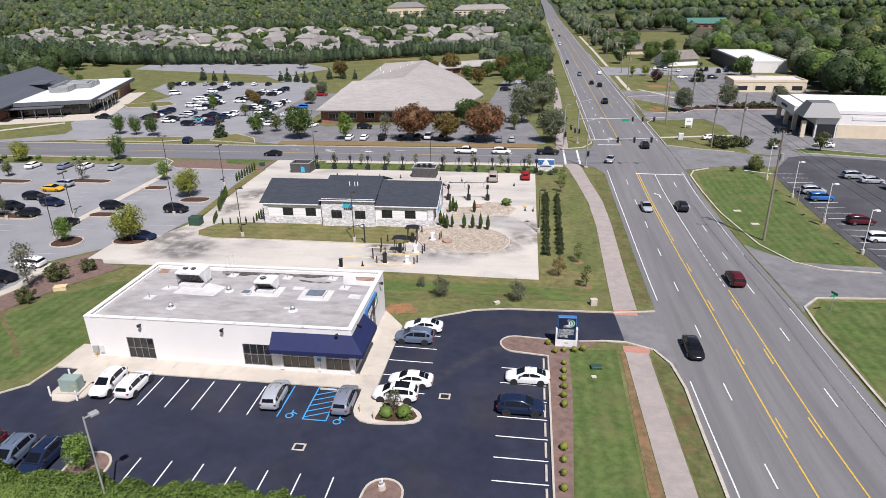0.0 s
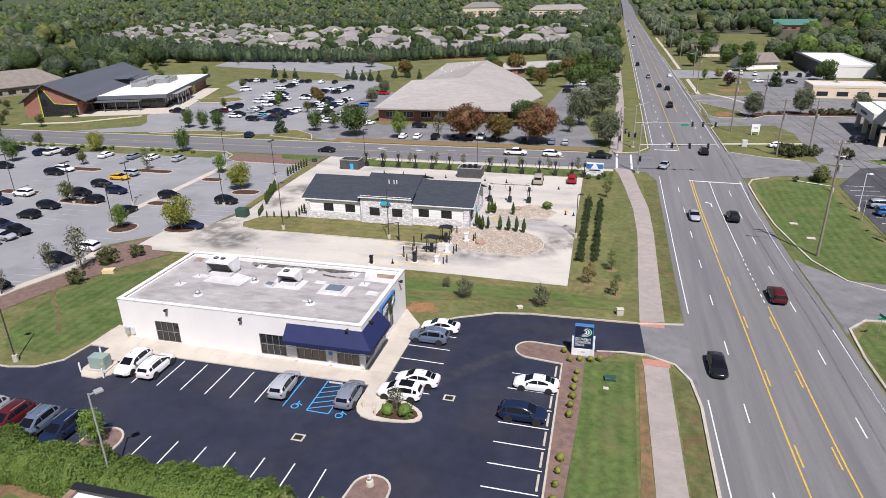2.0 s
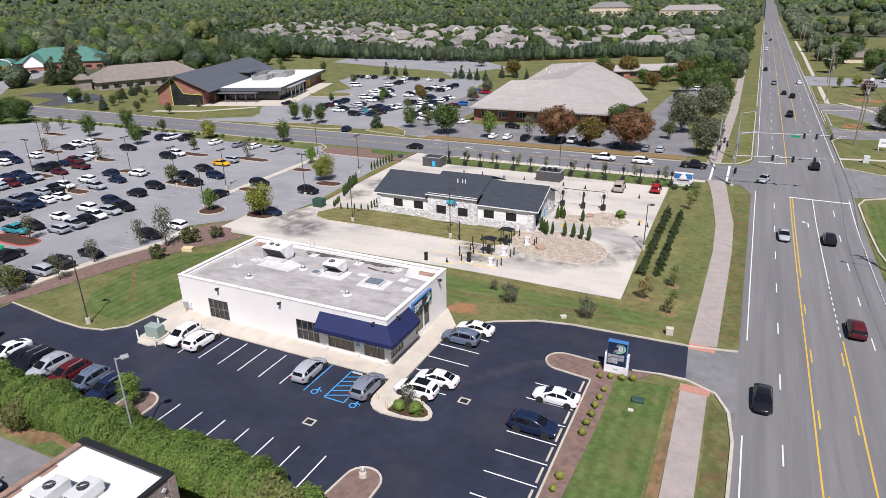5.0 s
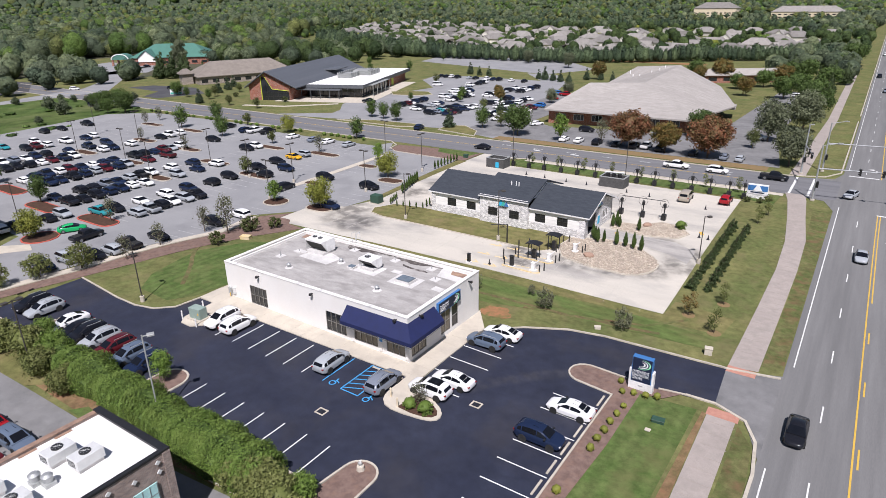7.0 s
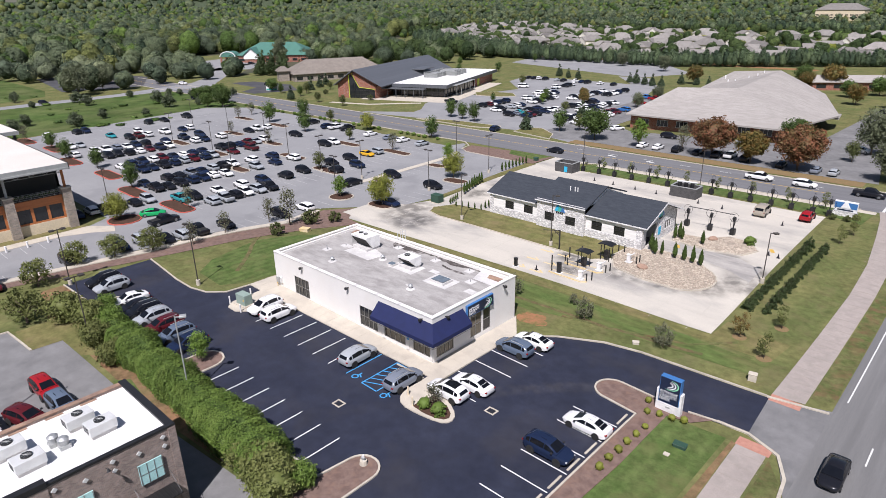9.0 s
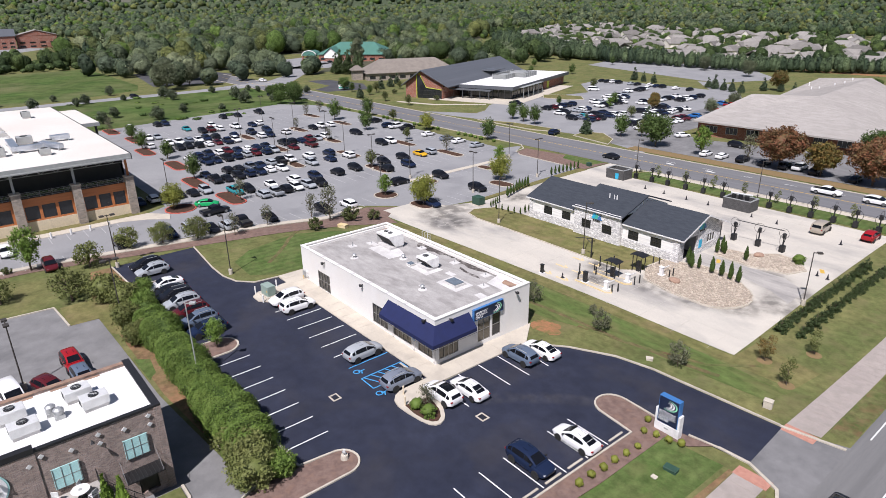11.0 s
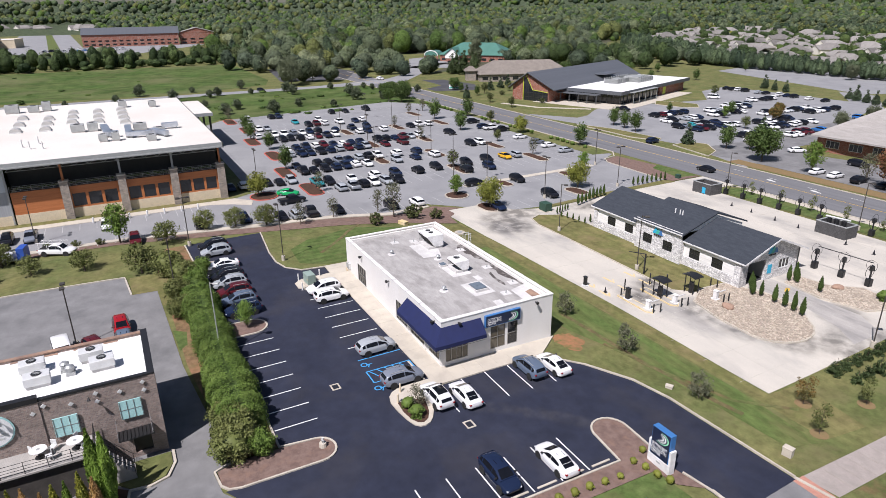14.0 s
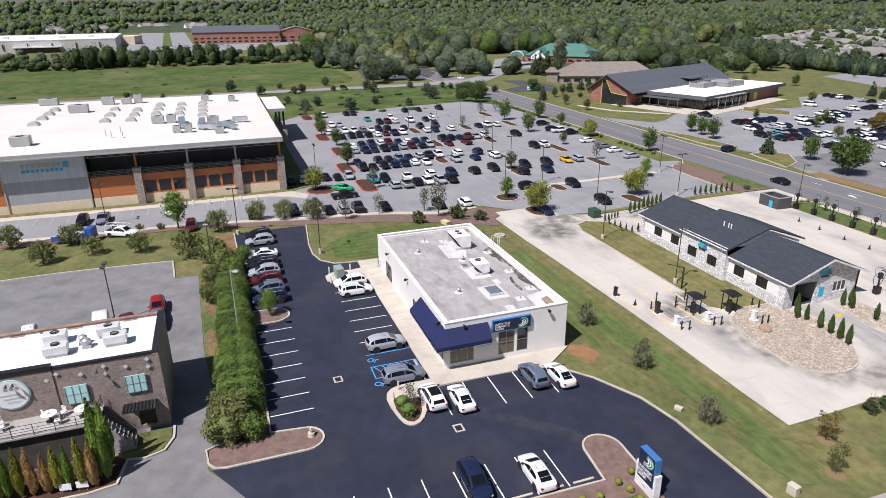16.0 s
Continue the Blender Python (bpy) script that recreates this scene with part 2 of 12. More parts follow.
mat("paint_white", (0.78, 0.78, 0.76), (0.66, 0.66, 0.64), 2.0, 25.0, 0.6, 0.1)
mat("paint_road", (0.70, 0.70, 0.67), (0.55, 0.55, 0.53), 3.0, 25.0, 0.7, 0.1)
mat("paint_yellow", (0.62, 0.40, 0.06), (0.52, 0.33, 0.06), 2.0, 25.0, 0.7, 0.1)
mat("paint_blue", (0.055, 0.31, 0.62), (0.05, 0.27, 0.54), 2.0, 25.0, 0.6, 0.1)
mat("paint_faint", (0.40, 0.40, 0.39), (0.34, 0.34, 0.335), 1.0, 12.0, 0.8, 0.1)
mat("paint_worn_yellow", (0.62, 0.46, 0.20), (0.60, 0.50, 0.33), 1.0, 12.0, 0.8, 0.1)
mat("brick_red_paving", (0.45, 0.23, 0.17), (0.38, 0.18, 0.13), 3.0, 12.0, 0.85, 0.3)
mat("stucco_white", (0.73, 0.71, 0.675), (0.70, 0.68, 0.645), 0.4, 40.0, 0.85, 0.15, stain=(0.68, 0.64, 0.58), stain_scale=0.25, stain_amount=0.35, stretch=(1, 1, 0.4))
mat("membrane", (0.385, 0.368, 0.348), (0.312, 0.297, 0.281), 0.3, 14.0, 0.85, 0.2, stain=(0.20, 0.185, 0.175), stain_scale=0.55, stain_amount=0.6, stretch=(0.6, 1.4, 1), mottle=0.13, mottle_scale=1.0)
mat("membrane_dark", (0.045, 0.038, 0.035), (0.10, 0.085, 0.078), 0.8, 10.0, 0.85, 0.2, stain=(0.36, 0.34, 0.32), stain_scale=0.9, stain_amount=0.9)
mat("membrane_light", (0.60, 0.585, 0.565), (0.50, 0.485, 0.465), 0.9, 14.0, 0.8, 0.2)
mat("membrane_rust", (0.34, 0.22, 0.15), (0.20, 0.13, 0.10), 0.8, 8.0, 0.85, 0.2)
mat("membrane_white", (0.78, 0.775, 0.76), (0.73, 0.725, 0.71), 0.12, 14.0, 0.7, 0.1, stain=(0.72, 0.69, 0.65), stain_scale=0.12, stain_amount=0.5)
mat("membrane_cream", (0.68, 0.645, 0.585), (0.61, 0.57, 0.51), 0.06, 8.0, 0.7, 0.1, stain=(0.64, 0.585, 0.52), stain_scale=0.05, stain_amount=0.6)
mat("canvas_navy", (0.008, 0.014, 0.072), (0.007, 0.012, 0.06), 1.0, 50.0, 0.75, 0.15)
mat("glass_dark", (0.02, 0.022, 0.025), (0.015, 0.017, 0.02), 0.6, 4.0, 0.08, 0.0, spec=0.6)
mat("glass_bronze", (0.10, 0.085, 0.06), (0.13, 0.11, 0.08), 0.8, 4.0, 0.08, 0.0, spec=0.6)
mat("glass_car", (0.008, 0.009, 0.012), (0.006, 0.007, 0.01), 1.0, 4.0, 0.06, 0.0, spec=0.35)
mat("frame_alu", (0.35, 0.34, 0.32), rough=0.4, metal=0.7, bump=0)
mat("frame_dark", (0.03, 0.028, 0.026), rough=0.5, bump=0)
mat("metal_grey", (0.42, 0.43, 0.42), (0.36, 0.37, 0.36), 1.5, 30, 0.5, 0.05, metal=0.3)
mat("metal_light", (0.66, 0.665, 0.65), (0.58, 0.585, 0.57), 1.5, 30, 0.5, 0.05, metal=0.2)
mat("metal_black", (0.014, 0.014, 0.015), (0.02, 0.02, 0.021), 2.0, 30, 0.45, 0.05)
mat("pole_bronze", (0.055, 0.047, 0.04), (0.045, 0.04, 0.035), 1.0, 30, 0.5, 0.05)
mat("duct_steel", (0.62, 0.66, 0.72), (0.52, 0.56, 0.62), 1.0, 12, 0.28, 0.05, metal=0.75)
mat("galvanised", (0.40, 0.41, 0.41), (0.34, 0.35, 0.35), 1.0, 20, 0.5, 0.05, metal=0.4)
mat("utility_green", (0.26, 0.33, 0.29), (0.22, 0.29, 0.25), 1.0, 20, 0.6, 0.05)
mat("utility_dark_green", (0.03, 0.075, 0.05), (0.025, 0.06, 0.04), 1.0, 20, 0.6, 0.05)
mat("sign_navy", (0.012, 0.022, 0.055), (0.01, 0.018, 0.045), 1.0, 20, 0.35, 0.0)
mat("sign_blue", (0.05, 0.17, 0.40), (0.045, 0.15, 0.36), 1.0, 20, 0.4, 0.0)
mat("sign_mint", (0.30, 0.72, 0.45), (0.28, 0.68, 0.42), 1.0, 20, 0.5, 0.0)
mat("sign_cyan", (0.03, 0.40, 0.62), (0.03, 0.36, 0.56), 1.0, 20, 0.5, 0.0)
mat("sign_teal", (0.06, 0.42, 0.34), (0.05, 0.38, 0.30), 1.0, 20, 0.5, 0.0)
mat("sign_lime", (0.45, 0.55, 0.03), (0.42, 0.5, 0.03), 1.0, 20, 0.5, 0.0)
mat("sign_white", (0.80, 0.80, 0.80), (0.76, 0.76, 0.76), 1.0, 20, 0.5, 0.0)
mat("shingle_dark", (0.050, 0.057, 0.068), (0.038, 0.044, 0.054), 1.2, 8.0, 0.95, 0.6, bump_scale=6, stretch=(0.7, 2.2, 2.2), spec=0.2)
mat("shingle_tan", (0.36, 0.335, 0.31), (0.30, 0.28, 0.255), 0.5, 5.0, 0.95, 0.5, bump_scale=5, stain=(0.27, 0.25, 0.23), stain_scale=0.06, stretch=(0.7, 2.0, 2.0), spec=0.2)
mat("shingle_brown", (0.20, 0.175, 0.15), (0.16, 0.14, 0.12), 0.5, 5.0, 0.95, 0.5, bump_scale=5, objr=0.25, spec=0.2)
mat("shingle_house", (0.235, 0.220, 0.202), (0.185, 0.174, 0.160), 0.3, 4.0, 0.95, 0.5, objr=0.3, spec=0.2)
mat("metal_roof_dark", (0.125, 0.133, 0.146), (0.11, 0.118, 0.13), 0.2, 3.0, 0.5, 0.4, bump_scale=2.2, stretch=(3, 0.02, 0.02), metal=0.2)
mat("metal_roof_green", (0.085, 0.21, 0.165), (0.075, 0.185, 0.145), 0.2, 3.0, 0.5, 0.2, metal=0.1)
mat("siding_white", (0.80, 0.785, 0.75), (0.77, 0.755, 0.72), 0.6, 5.0, 0.7, 0.5, bump_scale=7, stretch=(0.05, 0.05, 1))
mat("siding_grey", (0.33, 0.345, 0.36), (0.30, 0.315, 0.33), 0.6, 5.0, 0.6, 0.6, bump_scale=4, stretch=(0.05, 1, 0.02))
mat("siding_silver", (0.52, 0.56, 0.60), (0.46, 0.50, 0.54), 0.6, 5.0, 0.45, 0.8, bump_scale=3.5, stretch=(0.05, 1, 0.02), metal=0.3)
mat("siding_cream", (0.66, 0.56, 0.40), (0.60, 0.51, 0.37), 0.6, 5.0, 0.8, 0.2)
mat("wood_orange", (0.48, 0.17, 0.058), (0.38, 0.13, 0.042), 0.8, 10.0, 0.6, 0.3, stretch=(0.1, 0.25, 4.0))
mat("trim_white", (0.80, 0.79, 0.77), rough=0.6, bump=0.05)
mat("pebble", (0.46, 0.395, 0.315), (0.36, 0.305, 0.24), 0.8, 6.0, 0.85, 0.3, isl=0.28)
mat("concrete_stained", (0.30, 0.285, 0.265), (0.40, 0.375, 0.34), 0.5, 14.0, 0.85, 0.2, stain=(0.20, 0.19, 0.18), stain_scale=0.35, stain_amount=0.7, stretch=(0.4, 1.4, 1))
mat("joint_path", (0.315, 0.275, 0.235), (0.295, 0.26, 0.22), 2.0, 20.0, 0.9, 0.1)
mat("joint_pale", (0.47, 0.44, 0.385), (0.44, 0.41, 0.36), 2.0, 20.0, 0.9, 0.1)
mat("glass_sky", (0.16, 0.19, 0.22), (0.13, 0.16, 0.19), 2.0, 10.0, 0.2, 0.0)
mat("gravel", (0.40, 0.335, 0.265), (0.25, 0.205, 0.16), 3.0, 9.0, 0.9, 1.0, bump_scale=5, stain=(0.66, 0.57, 0.45), stain_scale=2.0, dist=0.1)
mat("boulder", (0.36, 0.24, 0.17), (0.28, 0.18, 0.13), 1.5, 8.0, 0.9, 0.6)
mat("rubber", (0.012, 0.012, 0.012), (0.018, 0.018, 0.018), 3.0, 20, 0.85, 0.1)
mat("rim_alloy", (0.38, 0.385, 0.39), rough=0.35, metal=0.8, bump=0)
mat("louvre_grey", (0.30, 0.31, 0.30), (0.20, 0.21, 0.20), 0.6, 3.0, 0.5, 0.2, metal=0.3, stretch=(1, 1, 6))
mat("roof_edge", (0.05, 0.05, 0.06), (0.035, 0.035, 0.042), 0.4, 4.0, 0.7, 0.2)
mat("seam_grey", (0.17, 0.175, 0.16), (0.13, 0.135, 0.125), 6.0, 3.0, 0.45, 0.3, stretch=(2, 2, 0.05))
mat("dome_grey", (0.50, 0.49, 0.46), (0.44, 0.43, 0.41), 1.0, 10.0, 0.4, 0.1)
mat("lamp_clear", (0.75, 0.76, 0.78), rough=0.15, bump=0)
mat("lamp_red", (0.30, 0.012, 0.010), rough=0.2, bump=0)
mat("leaf_litter", (0.075, 0.066, 0.036), (0.05, 0.055, 0.026), 0.1, 2.0, 0.95, 0.3)
mat("bark", (0.12, 0.09, 0.065), (0.08, 0.06, 0.045), 3.0, 14.0, 0.95, 0.8, stretch=(1, 1, 0.3))
mat("wood_pole", (0.24, 0.20, 0.165), (0.19, 0.16, 0.13), 1.0, 14.0, 0.9, 0.5, stretch=(1, 1, 0.15))
mat("teal_shutter", (0.42, 0.68, 0.66), (0.37, 0.62, 0.60), 1.0, 8.0, 0.6, 0.1)
mat("table_white", (0.80, 0.79, 0.77), rough=0.5, bump=0)
mat("traffic_black", (0.012, 0.012, 0.012), rough=0.5, bump=0)
mat("traffic_green", (0.02, 0.30, 0.16), rough=0.5, bump=0)
mat("cone_black", (0.015, 0.015, 0.02), rough=0.6, bump=0)
mat("tarp_blue", (0.03, 0.09, 0.40), (0.025, 0.07, 0.30), 1.0, 10, 0.5, 0.1)
for leaf, c1, c2 in (("green", (0.050, 0.085, 0.018), (0.075, 0.115, 0.028)), ("bright", (0.10, 0.165, 0.025), (0.13, 0.20, 0.035)), ("olive", (0.070, 0.086, 0.028), (0.098, 0.108, 0.036)),
                     ("yellow", (0.185, 0.195, 0.030), (0.155, 0.172, 0.032)), ("autumn", (0.19, 0.068, 0.034), (0.105, 0.085, 0.034)), ("rust", (0.17, 0.095, 0.025), (0.095, 0.10, 0.028)),
                     ("conifer", (0.046, 0.070, 0.036), (0.066, 0.090, 0.046)), ("dark", (0.036, 0.056, 0.018), (0.05, 0.072, 0.024)), ("grey", (0.10, 0.105, 0.06), (0.13, 0.13, 0.08)), ("wood", (0.064, 0.084, 0.046), (0.090, 0.108, 0.058)),
                     ("hedge", (0.082, 0.136, 0.022), (0.125, 0.182, 0.036)), ("bush", (0.105, 0.125, 0.034), (0.140, 0.150, 0.048)), ("gold", (0.27, 0.25, 0.035), (0.20, 0.22, 0.035)), ("fresh", (0.13, 0.215, 0.03), (0.16, 0.24, 0.04)), ("brown", (0.40, 0.235, 0.10), (0.32, 0.22, 0.075)), ("pale", (0.092, 0.108, 0.058), (0.120, 0.135, 0.076)), ("purple", (0.06, 0.022, 0.026), (0.045, 0.02, 0.02))):
    m = mat("leaf_" + leaf, c1, c2, 0.7, 6.0, 0.65, 0.0, isl=0.20, objr=0.15, spec=0.25)
    mat("spray_" + leaf, tuple(c * 0.86 for c in c1), tuple(c * 1.45 for c in c2), 0.12, 1.2, 0.7, 0.0, isl=0.10, spec=0.2, mottle=0.20, mottle_scale=0.25, tone=True)
    # inner crowns: a darker copy of the spray colour, for shade between sprays
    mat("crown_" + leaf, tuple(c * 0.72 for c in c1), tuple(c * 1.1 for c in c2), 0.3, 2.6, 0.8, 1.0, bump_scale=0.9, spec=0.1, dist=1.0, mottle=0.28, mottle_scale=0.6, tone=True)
masonry("brick_brown", (0.33, 0.245, 0.205), (0.19, 0.142, 0.124), (0.34, 0.315, 0.29), 0.23, 0.085, 0.008)
masonry("brick_red", (0.30, 0.105, 0.065), (0.24, 0.085, 0.055), (0.36, 0.30, 0.26), 0.23, 0.085, 0.006)
masonry("stone_veneer", (0.80, 0.78, 0.755), (0.42, 0.41, 0.41), (0.22, 0.215, 0.21), 0.46, 0.15, 0.012, bias=-0.25)
masonry("stone_tan", (0.36, 0.30, 0.24), (0.22, 0.19, 0.16), (0.30, 0.27, 0.24), 0.55, 0.22, 0.02)
masonry("block_charcoal", (0.075, 0.073, 0.072), (0.06, 0.058, 0.057), (0.10, 0.10, 0.10), 0.42, 0.22, 0.012)
for paint, c in (("white", (0.72, 0.72, 0.71)), ("black", (0.012, 0.0125, 0.016)), ("navy", (0.012, 0.020, 0.048)), ("silver", (0.33, 0.35, 0.37)), ("grey", (0.17, 0.19, 0.23)), ("red", (0.28, 0.012, 0.016)),
                 ("maroon", (0.085, 0.012, 0.016)), ("blue", (0.03, 0.13, 0.36)), ("teal", (0.03, 0.24, 0.27)), ("yellow", (0.62, 0.34, 0.02)), ("green", (0.01, 0.32, 0.10)), ("tan", (0.33, 0.29, 0.235)), ("slate", (0.10, 0.13, 0.18))):
    mat("car_" + paint, c, c, 1.0, 60, 0.16, 0.0, metal=0.0, coat=0.0, spec=0.38)


# ---- building blocks ----
def bm_new():
    return bmesh.new()


def box(bm, x0, x1, y0, y1, z0, z1):
    v = [bm.verts.new((x, y, z)) for z in (z0, z1) for x, y in ((x0, y0), (x1, y0), (x1, y1), (x0, y1))]
    for f in ((3, 2, 1, 0), (4, 5, 6, 7), (0, 1, 5, 4), (1, 2, 6, 5), (2, 3, 7, 6), (3, 0, 4, 7)):
        bm.faces.new([v[i] for i in f])
    return bm


def prism(bm, poly, z0, z1):
    a = [bm.verts.new((x, y, z0)) for x, y in poly]
    b = [bm.verts.new((x, y, z1)) for x, y in poly]
    bm.faces.new(b)
    bm.faces.new(a[::-1])
    for i in range(len(poly)):
        j = (i + 1) % len(poly)
        bm.faces.new((a[i], a[j], b[j], b[i]))
    return bm


def tube(bm, p0, p1, r0, r1=None, n=8):
    p0, p1 = Vector(p0), Vector(p1)
    r1 = r0 if r1 is None else r1
    q = (p1 - p0).to_track_quat("Z", "Y")
    rings = []
    for p, r in ((p0, r0), (p1, r1)):
        rings.append([bm.verts.new(p + q @ Vector((r * math.cos(a), r * math.sin(a), 0))) for a in (2 * math.pi * k / n for k in range(n))])
    for k in range(n):
        bm.faces.new((rings[0][k], rings[0][(k + 1) % n], rings[1][(k + 1) % n], rings[1][k]))
    bm.faces.new(rings[0][::-1])
    bm.faces.new(rings[1])
    return bm


def pipe(bm, pts, r, n=6, closed=False):
    """One bent round tube along a line of points."""
    pts = [Vector(p) for p in pts]
    rings = []
    for i, p in enumerate(pts):
        a = pts[i - 1] if (i or closed) else p
        b = pts[(i + 1) % len(pts)] if (i < len(pts) - 1 or closed) else p
        q = (b - a).to_track_quat("Z", "Y")
        rings.append([bm.verts.new(p + q @ Vector((r * math.cos(2 * math.pi * k / n), r * math.sin(2 * math.pi * k / n), 0))) for k in range(n)])
    pairs = list(zip(rings[:-1], rings[1:])) + ([(rings[-1], rings[0])] if closed else [])
    for a, b in pairs:
        for k in range(n):
            bm.faces.new((a[k], a[(k + 1) % n], b[(k + 1) % n], b[k]))
    if not closed:
        bm.faces.new(rings[0][::-1])
        bm.faces.new(rings[-1])
    return bm


def rounded(bm, w=0.03, seg=2):
    bmesh.ops.bevel(bm, geom=bm.edges[:], offset=w, segments=seg, affect="EDGES", clamp_overlap=True)
    return bm


def mesh_of(name, bm, material):
    bmesh.ops.recalc_face_normals(bm, faces=bm.faces[:])
    me = bpy.data.meshes.new(name)
    bm.to_mesh(me)
    bm.free()
    me.materials.append(MATS[material])
    return me


def raw_mesh(name, v, f, material, tone=None):
    me = bpy.data.meshes.new(name)
    me.vertices.add(len(v))
    me.vertices.foreach_set("co", np.asarray(v, np.float32).ravel())
    me.loops.add(f.size)
    me.loops.foreach_set("vertex_index", f.ravel().astype(np.int32))
    me.polygons.add(len(f))
    me.polygons.foreach_set("loop_start", np.arange(0, f.size, f.shape[1], dtype=np.int32))
    me.update(calc_edges=True)
    if tone is not None:
        me.attributes.new("leaf_tone", "FLOAT", "POINT").data.foreach_set("value", np.asarray(tone, np.float32))
    me.materials.append(MATS[material])
    return me


def part(name, bm, material, parent, label="", m=None):
    ob = new(name, mesh_of(name, bm, material) if isinstance(bm, bmesh.types.BMesh) else bm)
    ob.parent = parent
    if m is not None:
        ob.matrix_basis = m
    if label:
        ob["label"] = label
    return ob


def thing(name, label, category, group="", m=None, kind=""):
    ob = new(name)
    ob.empty_display_size = 0.3
    if m is not None:
        ob.matrix_basis = m
    return tagged(ob, label, category, group, kind)


def solid(name, bm, material, label, category, kind="", group=""):
    return tagged(new(name, mesh_of(name, bm, material)), label, category, group, kind)


# ---- the lie of the land ----
HEIGHTS = np.array([(-30, 52, -0.4), (-45, 53, -0.4), (-17, 52, -0.6), (-19, 41.6, -1.3), (-7.3, 50.5, -1.4), (-32, 40, -1.0), (0, 45, -1.5), (-9.5, 38, -1.2), (-2, 59.7, -1.4), (10.6, 61, -2.1), (10, 72, -2.1),
                    (2.2, 80.2, -2.7), (-17, 67, -1.3), (-54, 46, -0.1), (-52, 34, -0.3), (-44, 96, -0.8), (-18, 97, -0.9), (-30, 84, -1.5), (-52.6, 90.7, -1.5), (-66, 86, -1.8), (-97, 36, -1.7), (-1.4, 97.5, -1.3),
                    (33, 70, -1.7), (36, 97, -2.6), (17, 26, -0.8)])


def land(x, y):
    x, y = np.asarray(x, float), np.asarray(y, float)
    w = np.exp(-((x[..., None] - HEIGHTS[:, 0]) ** 2 + (y[..., None] - HEIGHTS[:, 1]) ** 2) / 288.0)
    return (w @ HEIGHTS[:, 2] - 0.028) / (w.sum(-1) + 0.02)


def gz(x, y):
    return float(land(x, y))


XL = [-4500, -3000, -2000, -1400, -1000, -700, -500, -400, -320, -260, -220, -190, -165, -150, -140, -130, -122] + list(np.arange(-116, -70, 4)) + list(np.arange(-70, 46, 2)) + list(np.arange(46, 80, 4)) + [84, 90, 100, 120, 150, 200, 300, 450, 700, 1200, 2000, 3200, 4500]
YL = [-3500, -2000, -1000, -500, -250, -120, -60, -40, -24, -12] + list(np.arange(-4, 20, 4)) + list(np.arange(20, 130, 2)) + list(np.arange(130, 160, 5)) + [160, 170, 185, 200, 230, 260, 300, 360, 440, 560, 700, 1000, 1500, 2200, 3200, 4500]


def sheet(name, poly, off, material, label="", category="", parent=None, thick=0.0):
    """A paved or planted area: its outline laid on the land, cut along one common grid."""
    bm = bm_new()
    f = bm.faces.new([bm.verts.new((x, y, 0)) for x, y in poly])
    for axis, lines in ((0, XL), (1, YL)):
        lo, hi = min(p[axis] for p in poly), max(p[axis] for p in poly)
        for c in lines:
            if lo + 1e-3 < c < hi - 1e-3:
                co, no = [0, 0, 0], [0, 0, 0]
                co[axis], no[axis] = c, 1
                bmesh.ops.bisect_plane(bm, geom=bm.verts[:] + bm.edges[:] + bm.faces[:], dist=1e-5, plane_co=co, plane_no=no)
    bmesh.ops.triangulate(bm, faces=[q for q in bm.faces if len(q.verts) > 4])
    xy = np.array([v.co[:2] for v in bm.verts])
    for v, z in zip(bm.verts, land(xy[:, 0], xy[:, 1])):
        v.co.z = z + off
    if thick:
        r = bmesh.ops.extrude_face_region(bm, geom=bm.faces[:])
        bmesh.ops.translate(bm, verts=[g for g in r["geom"] if isinstance(g, bmesh.types.BMVert)], vec=(0, 0, -thick))
    bmesh.ops.recalc_face_normals(bm, faces=bm.faces[:])
    if not thick and bm.faces[:] and sum(q.normal.z for q in bm.faces) < 0:
        bmesh.ops.reverse_faces(bm, faces=bm.faces[:])
    me = bpy.data.meshes.new(name)
    bm.to_mesh(me)
    bm.free()
    me.materials.append(MATS[material])
    ob = new(name, me)
    if parent:
        ob.parent = parent
        if label:
            ob["label"] = label
    else:
        tagged(ob, label, category, kind="structure")
    return ob


def run(pts, step=2.0):
    """Points along a line of corners, a step apart."""
    out = [Vector((*pts[0], 0))]
    for a, b in zip(pts[:-1], pts[1:]):
        a, b = Vector((*a, 0)), Vector((*b, 0))
        n = max(1, math.ceil((b - a).length / step))
        out += [a.lerp(b, k / n) for k in range(1, n + 1)]
    return out


def strip(name, pts, width, z0, z1, material, parent=None, label="", category="", closed=False):
    """A band along a line of corners that follows the land: a kerb, a painted line, a wall."""
    if closed:
        pts = list(pts) + [pts[0]]
    path = run(pts)
    bm = bm_new()
    rings = []
    for i, p in enumerate(path):
        a, b = path[max(i - 1, 0)], path[min(i + 1, len(path) - 1)]
        if closed and i in (0, len(path) - 1):
            a, b = path[-2], path[1]
        d = (b - a).normalized()
        s = Vector((-d.y, d.x, 0)) * width / 2
        g = gz(p.x, p.y)
        rings.append([bm.verts.new((*(p + k * s).xy, g + z)) for k, z in ((1, z0), (1, z1), (-1, z1), (-1, z0))])
    for a, b in zip(rings[:-1], rings[1:]):
        for k in range(4):
            bm.faces.new((a[k], a[(k + 1) % 4], b[(k + 1) % 4], b[k]))
    bm.faces.new(rings[0])
    bm.faces.new(rings[-1][::-1])
    me = mesh_of(name, bm, material)
    ob = new(name, me)
    if parent:
        ob.parent = parent
        if label:
            ob["label"] = label
        return ob
    return tagged(ob, label, category, kind="structure")


